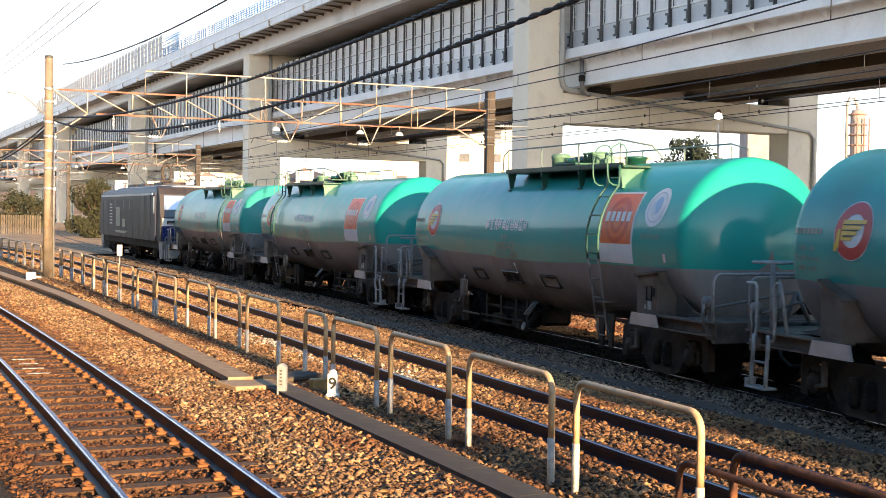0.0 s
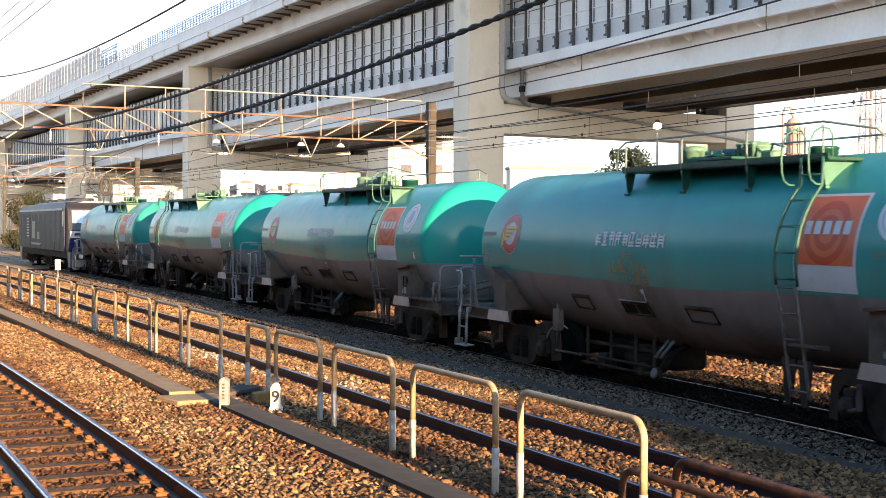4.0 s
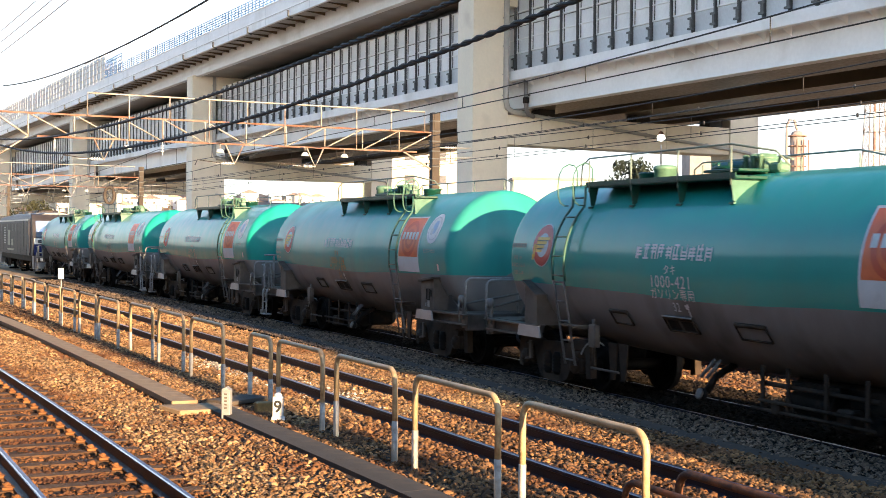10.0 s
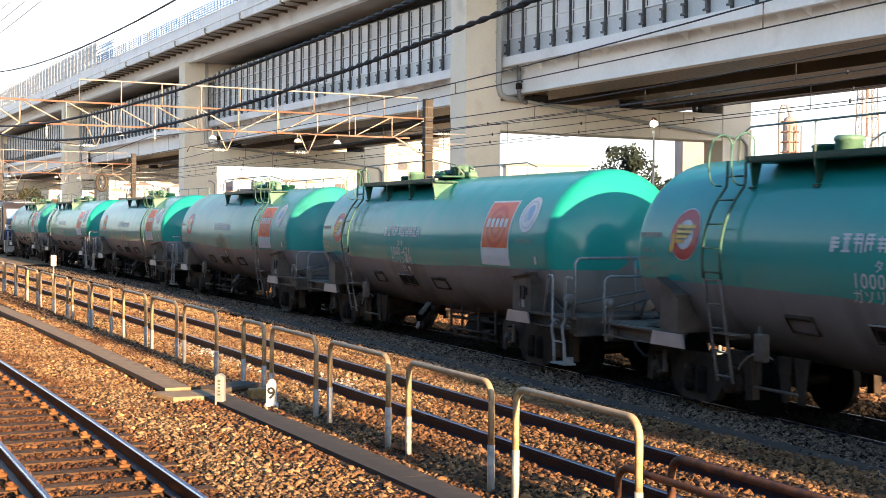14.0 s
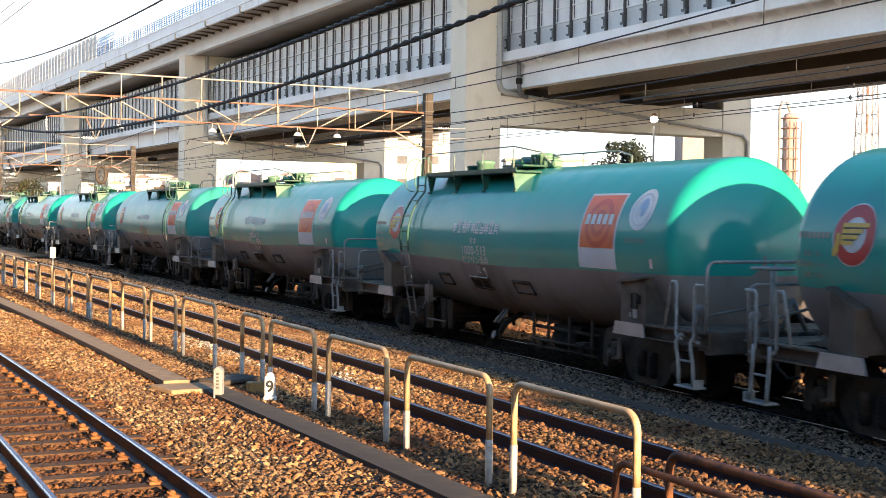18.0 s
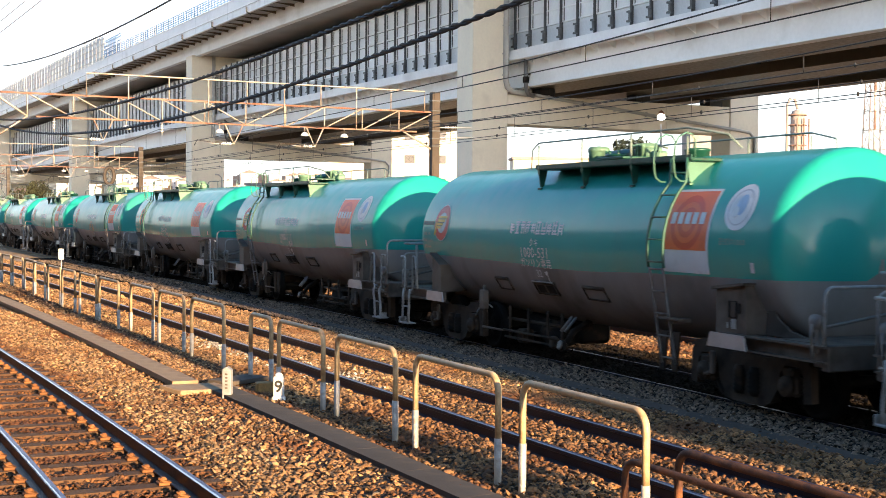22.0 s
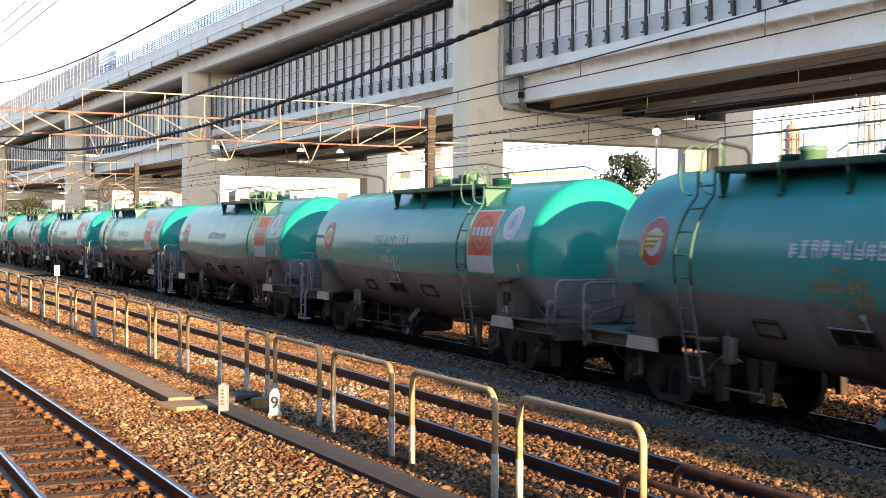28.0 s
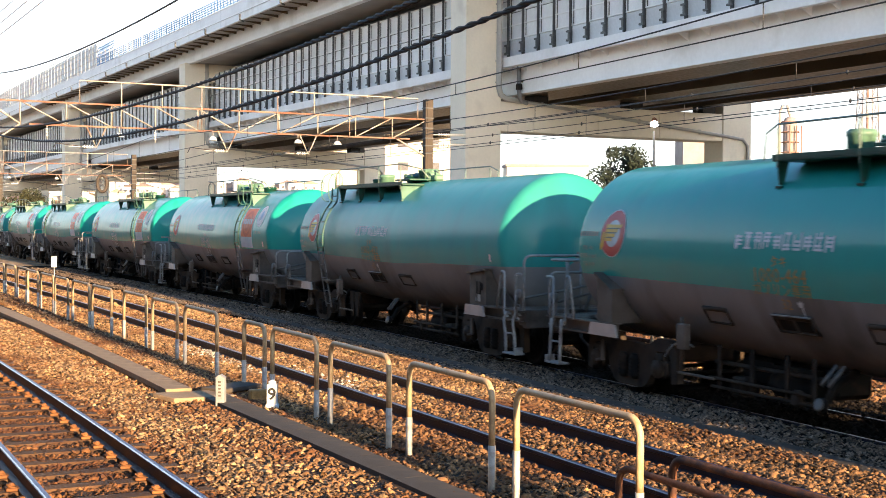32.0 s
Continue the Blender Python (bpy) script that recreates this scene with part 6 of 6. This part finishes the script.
part("globe", Shape().lathe([(0.05, -0.14), (0.17, -0.08), (0.2, 0.02), (0.14, 0.14), (0.04, 0.18)], pose(0, 0, 7.1), 14), glow("lamp_globe", (1.0, 0.97, 0.92), 2.0), lm)
part("cap", Shape().lathe([(0.14, 0), (0.1, 0.1), (0.02, 0.16)], pose(0, 0, 7.28), 12), RUST, lm)

HAZY = material("hazy_steel", (0.3, 0.26, 0.245), 0.7, vary=0.2, scale=0.3, fine=2, bump=0.0)
HAZY_RED = material("hazy_red", (0.32, 0.19, 0.14), 0.7, vary=0.15, scale=0.3, fine=2, bump=0.0)
CREAM = material("cream_wall", (0.75, 0.68, 0.55), 0.8, vary=0.1, scale=0.1, fine=1.5, bump=0.0, dirt=(0.6, 0.5, 0.4), dirt_amount=0.2, dirt_scale=0.1)
WINDOW = material("far_window", (0.12, 0.12, 0.13), 0.3, vary=0.1, scale=1, fine=5, bump=0.0)
tower = thing("process_column", "distant pale refinery column with pipes and platforms", "refinery column", m=pose(*at_bearing(17.75, 330)))
part("vessel", Shape().lathe([(1.7, 0), (1.7, 28), (1.3, 29), (0.3, 29.4)], pose(0, 0, 0), 20), HAZY, tower)
for z in (12, 15, 18, 20.5, 23, 25.5, 28):
    part("platform", Shape().lathe([(2.3, -0.15), (2.3, 0.15)], pose(0, 0, z), 16), HAZY_RED, tower)
part("riser_pipe", Shape().tube([(-2.6, 0, 0), (-2.6, 0, 30.5), (-2.0, 0, 32), (-0.8, 0, 32), (0, 0, 29.5)], 0.35, 8), HAZY, tower)
for x in (2.1, 0.9, -0.8):
    part("ladder", Shape().tube([(x, -2.4, 0), (x, -2.4, 27)], 0.2, 5), HAZY_RED, tower)


def lattice(at, height, base, label):
    t = thing("lattice_mast", label, "lattice mast", m=pose(*at))
    n = 14
    for i in range(n):
        z0, z1 = height * i / n, height * (i + 1) / n
        w0, w1 = base * (1 - 0.7 * i / n), base * (1 - 0.7 * (i + 1) / n)
        sh = Shape()
        c0 = [(-w0, -w0, z0), (w0, -w0, z0), (w0, w0, z0), (-w0, w0, z0)]
        c1 = [(-w1, -w1, z1), (w1, -w1, z1), (w1, w1, z1), (-w1, w1, z1)]
        for j in range(4):
            k = (j + 1) % 4
            sh.tube([c0[j], c1[j]], 0.2, 4).tube([c0[j], c1[k]], 0.11, 4).tube([c0[k], c1[j]], 0.11, 4).tube([c1[j], c1[k]], 0.11, 4)
        tagged(part("section", sh, HAZY, t), kind="stuff")
        part("core", Shape().tube([(0, 0, z0), (0, 0, z1)], 0.45, 8), HAZY_RED if i % 2 else CREAM, t)
    for z in (height * 0.62, height * 0.8):
        part("arm", Shape().tube([(-5, 0, z), (5, 0, z)], 0.25, 4), HAZY_RED, t)
    return t


lattice(at_bearing(20.9, 420), 84, 3.6, "distant red and white lattice mast")
factory = thing("factory_building", "pale cream industrial building with small dark windows", "building", m=pose(*at_bearing(0.3, 190)))
part("wall", Shape().box((0, 6, 8.0), (20, 12, 17)), CREAM, factory)
part("roof", Shape().box((0, 6, 16.7), (20.6, 12.6, 0.5)), HAZY, factory)
for i in range(4):
    for j in range(4):
        part("window", Shape().box((-7.2 + i * 4.6, -0.03, 4.0 + j * 3.4), (1.5, 0.12, 1.2), cut=0.02), WINDOW, factory)
for k, (deg, dist, w, hgt) in enumerate(((7.2, 260, 16, 14), (13.9, 300, 9, 22), (-7.5, 230, 30, 6), (-4.3, 240, 16, 8))):
    bld = thing("far_building", "hazy pale low building beyond the yard", "building", m=pose(*at_bearing(deg, dist)))
    part("wall", Shape().box((0, 0, hgt / 2 - 0.3), (w, 8, hgt)), CREAM if k != 1 else HAZY, bld)
    part("roof", Shape().box((0, 0, hgt), (w + 0.6, 8.6, 0.5)), HAZY, bld)
    for i in range(int(w / 3)):
        part("window", Shape().box((-w / 2 + 1.5 + i * 3, -4.02, hgt * 0.6), (1.4, 0.1, 1.1)), WINDOW, bld)

HILL = material("hill_scrub", (0.16, 0.11, 0.08), 0.95, vary=0.3, scale=0.02, fine=0.3, bump=0.0)
HOUSE_WALL = [material("house_wall", c, 0.8, vary=0.12, scale=0.2, fine=2, bump=0.0) for c in ((0.8, 0.76, 0.7), (0.66, 0.6, 0.54), (0.72, 0.72, 0.74))]
HOUSE_ROOF = [material("house_roof", c, 0.8, vary=0.2, scale=0.5, fine=4, bump=0.0) for c in ((0.2, 0.16, 0.15), (0.3, 0.22, 0.18), (0.4, 0.38, 0.37))]


def hill_top(deg):
    q = (deg + 30) / 45 * 240
    return 25 + 4 * noise.noise((q * 0.12, 1, 1)) + 1.8 * noise.noise((q * 1.3, 4, 1))


rnd = random.Random(41)
for i in range(60):
    deg = -14.5 + 13.5 * i / 59 + rnd.uniform(-0.1, 0.1)
    dist = rnd.uniform(636, 678)
    z = -1 + (dist - 600) / 80 * (0.75 * hill_top(deg) + 1) - 1.2
    w, dd, hgt = rnd.uniform(5, 9), rnd.uniform(5, 7), rnd.uniform(4.5, 7.0)
    turn = -deg + rnd.uniform(-14, 14)
    house = thing("far_house", "small pale house on the slope below the hills", "house", group="houses below the hills", m=pose(*at_bearing(deg, dist, z), 0, 0, turn))
    part("wall", Shape().box((0, 0, hgt / 2), (w, dd, hgt)), HOUSE_WALL[i % 3], house)
    part("roof", Shape().prism([(-w / 2 - 0.4, hgt), (w / 2 + 0.4, hgt), (0, hgt + w * 0.2)], pose(0, dd / 2 + 0.3, 0, 90), dd + 0.6), HOUSE_ROOF[(i * 7) % 3], house)
    for j in range(2):
        part("window", Shape().box((-w / 4 + j * w / 2, -dd / 2 - 0.02, hgt - 2.0), (1.1, 0.1, 1.1)), WINDOW, house)
sh = Shape()
vs, fs = [], []
cols = 240
for i in range(cols + 1):
    deg = -30 + 45 * i / cols
    hh = hill_top(deg)
    for dist, z in ((600, -1), (680, hh * 0.75), (760, hh), (900, -1)):
        vs.append(at_bearing(deg, dist, z))
for i in range(cols):
    fs += [(i * 4 + j, i * 4 + j + 1, (i + 1) * 4 + j + 1, (i + 1) * 4 + j) for j in range(3)]
tagged(part("backdrop", sh.add(vs, fs, 0, True), HILL), "low wooded hills on the skyline", "hills", kind="structure")


# ---- loose ballast stones ----
def stone_kinds(count, seed):
    """Small angular stones: a bevelled lump with shifted corners, 14 triangles each."""
    rng = np.random.default_rng(seed)
    base = np.array([(1, 0, 0), (0.5, 0.87, 0), (-0.5, 0.87, 0), (-1, 0, 0), (-0.5, -0.87, 0), (0.5, -0.87, 0), (0.3, 0.2, 0.75), (-0.35, 0.1, 0.8), (0.0, -0.45, 0.7)])
    faces = [(0, 1, 6), (1, 2, 6), (2, 7, 6), (2, 3, 7), (3, 4, 7), (4, 8, 7), (4, 5, 8), (5, 0, 8), (0, 6, 8), (6, 7, 8)]
    kinds = [(base + rng.normal(0, 0.17, base.shape)) * rng.uniform(0.75, 1.25, 3) * np.array([1, 0.8, 0.75]) for _ in range(count)]
    return np.array(kinds), np.array(faces)


KINDS, STONE_FACES = stone_kinds(24, 11)


def scatter(name, xy, z, size, mat, label, seed):
    """One mesh of stones at the places xy, heights z, radii size."""
    rng = np.random.default_rng(seed)
    n = len(xy)
    pick = rng.integers(0, len(KINDS), n)
    v = KINDS[pick] * size[:, None, None]
    a = rng.uniform(0, 2 * np.pi, n)
    tip = rng.normal(0, 0.35, (n, 2))
    c, s = np.cos(a)[:, None], np.sin(a)[:, None]
    x, y, zz = v[:, :, 0] * c - v[:, :, 1] * s, v[:, :, 0] * s + v[:, :, 1] * c, v[:, :, 2]
    zz = zz + x * tip[:, 0:1] + y * tip[:, 1:2]
    pts = np.stack([x + xy[:, 0:1], y + xy[:, 1:2], zz + z[:, None]], 2).reshape(-1, 3)
    k = KINDS.shape[1]
    f = (STONE_FACES[None] + (np.arange(n) * k)[:, None, None]).reshape(-1, 3)
    me = bpy.data.meshes.new(name)
    me.vertices.add(len(pts))
    me.vertices.foreach_set("co", pts.astype(np.float32).ravel())
    me.loops.add(len(f) * 3)
    me.loops.foreach_set("vertex_index", f.astype(np.int32).ravel())
    me.polygons.add(len(f))
    me.polygons.foreach_set("loop_start", np.arange(0, len(f) * 3, 3, dtype=np.int32))
    me.polygons.foreach_set("loop_total", np.full(len(f), 3, dtype=np.int32))
    me.materials.append(mat)
    me.update(calc_edges=True)
    ob = new(name, me)
    return tagged(ob, label, "ballast", kind="stuff")


def lay_stones(name, track, s0, s1, a0, a1, density, size, mat, label, seed, z, keep=None):
    rng = np.random.default_rng(seed)
    n = int((s1 - s0) * (a1 - a0) * density)
    s, a = rng.uniform(s0, s1, n), rng.uniform(a0, a1, n)
    if keep is not None:
        ok = keep(s, a, rng)
        s, a = s[ok], a[ok]
    tx, ty, th = TABLES[track]
    x, y, h = (np.interp(s, SPAN, q) for q in (tx, ty, th))
    xy = np.stack([x - a * np.cos(h), y + a * np.sin(h)], 1)
    r = size * rng.lognormal(0, 0.28, len(s))
    zz = (z(s, a) if callable(z) else np.full(len(s), z)) + rng.uniform(-0.012, 0.014, len(s))
    return scatter(name, xy, zz, r, mat, label, seed + 1)


def clear_of_rails(s, a, rng):
    """Off the rails, and thin over the sleepers."""
    off = (abs(abs(a) - 0.5655) > 0.085)
    over = (((s - (-20 + 0.3) + 0.12) % 0.62) < 0.24) & (abs(a) < 1.0)
    return off & (~over | (rng.random(len(s)) < 0.65))


def clear_mid(s, a, rng):
    off = (abs(abs(a) - 0.5655) > 0.085)
    over = (((s - (-22 + 0.3) + 0.12) % 0.62) < 0.24) & (abs(a) < 1.0)
    return off & (~over | (rng.random(len(s)) < 0.9))


BED = -0.188
lay_stones("track_ballast", NEAR, -8, 16, -1.05, 1.3, 640, 0.0235, RED_STONE, "rust-stained angular ballast stones of the nearest track", 31, BED, clear_of_rails)
lay_stones("shoulder_ballast", NEAR, -8, 16, -2.52, -1.0, 520, 0.0245, STONE, "brown angular ballast stones on the shoulder of the nearest track", 51, BED)
lay_stones("shoulder_ballast", NEAR, -8, 30, -2.45, -0.95, 560, 0.0245, PALE_STONE, "pale tan ballast stones heaped on the shoulder", 53, BED + 0.012,
           lambda s, a, rng: rng.random(len(s)) < 0.75 * np.exp(-((a + 1.55 + 0.02 * s) / 0.42) ** 2))
lay_stones("fence_gravel", MIDDLE, 1.5, 30, 1.15, 2.15, 560, 0.022, DARK_STONE, "dark red-brown gravel along the fence", 55, BED + 0.01,
           lambda s, a, rng: rng.random(len(s)) < 0.85 * np.exp(-((a - 1.62 - 0.15 * np.sin(s * 0.6)) / 0.22) ** 2))
lay_stones("chalky_gravel", MIDDLE, 2.0, 11.0, -0.5, 1.6, 520, 0.022, WHITE_STONE, "whitish dusted stones beside the middle track", 57, lambda s, a: BED + 0.014 + 0.055 * np.clip((1.6 - abs(a)) / 0.45, 0, 1),
           lambda s, a, rng: (abs(abs(a) - 0.5655) > 0.085) & (rng.random(len(s)) < 0.75 * np.exp(-((s - 6.5) / 3.6) ** 4 - ((a - 0.25 - 0.075 * (s - 3.4)) / 0.28) ** 2) * (0.45 + 0.55 * np.sin(s * 1.9) ** 2)))
lay_stones("track_ballast", NEAR, 16, 60, -2.4, 1.3, 190, 0.033, STONE, "rust-stained ballast stones further along the nearest track", 33, BED, clear_of_rails)
lay_stones("track_ballast", MIDDLE, -10, 2, -2.4, 2.1, 640, 0.0245, RUSSET_STONE, "russet angular ballast stones of the middle track", 35,
           lambda s, a: BED + 0.055 * np.clip((1.6 - abs(a)) / 0.45, 0, 1), clear_mid)
lay_stones("track_ballast", MIDDLE, 2, 16, -2.4, 2.1, 640, 0.0245, MID_STONE, "tan angular ballast stones of the middle track", 36,
           lambda s, a: BED + 0.055 * np.clip((1.6 - abs(a)) / 0.45, 0, 1), clear_mid)
# Stones coloured near black for the shade beneath the wagons.
lay_stones("sooty_ballast", FREIGHT, -34, 14, -1.8, 0.62, 420, 0.026, SHADE_STONE, "black ballast stones, the freight train's shade put into their colour", 47, -0.228)
lay_stones("track_ballast", MIDDLE, 16, 62, -2.4, 2.3, 190, 0.033, MID_STONE, "brown ballast stones further along the middle track", 37, lambda s, a: BED + 0.055 * np.clip((1.6 - abs(a)) / 0.45, 0, 1), clear_mid)
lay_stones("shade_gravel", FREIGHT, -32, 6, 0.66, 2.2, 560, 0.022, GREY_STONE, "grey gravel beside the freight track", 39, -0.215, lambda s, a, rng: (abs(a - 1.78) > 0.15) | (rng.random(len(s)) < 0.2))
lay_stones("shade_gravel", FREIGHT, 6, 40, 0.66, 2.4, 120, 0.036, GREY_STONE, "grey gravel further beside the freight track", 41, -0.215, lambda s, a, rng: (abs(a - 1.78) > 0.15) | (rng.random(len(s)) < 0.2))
lay_stones("yard_ballast", FREIGHT, -30, 20, -8.0, -1.75, 260, 0.034, STONE, "lit brown ballast behind the train", 43,
           lambda s, a: np.where(a > -2.1, -0.225, -0.325))
lay_stones("trough_gravel", NEAR, 1.0, 16, -3.5, -2.75, 520, 0.025, STONE, "dark brown gravel between trough and fence", 45, BED)


# ---- motion ----
def run_at(t):
    """Distance run at t, on a smooth curve through the values of each second."""
    i = min(max(int(t), 0), len(RUN) - 2)
    u = t - i
    p0 = RUN[i - 1] if i else 2 * RUN[0] - RUN[1]
    p1, p2 = RUN[i], RUN[i + 1]
    p3 = RUN[i + 2] if i + 2 < len(RUN) else 2 * p2 - p1
    return p1 + 0.5 * u * (p2 - p0 + u * (2 * p0 - 5 * p1 + 4 * p2 - p3 + u * (3 * (p1 - p2) + p3 - p0)))


def motions():
    turns = [k * 0.16 for k in range(201)]
    for vehicle, wheels, offset in TRAIN:
        walk(vehicle, [(t, line_pose(FREIGHT, run_at(t) + offset, 0.0, -0.2)) for t in range(33)])
        for w in wheels:
            x, y, z = w.matrix_local.translation
            walk(w, [(t, pose(x, y, z, 0, math.degrees((run_at(t) - RUN[0]) / 0.43), 0)) for t in turns])


motions()
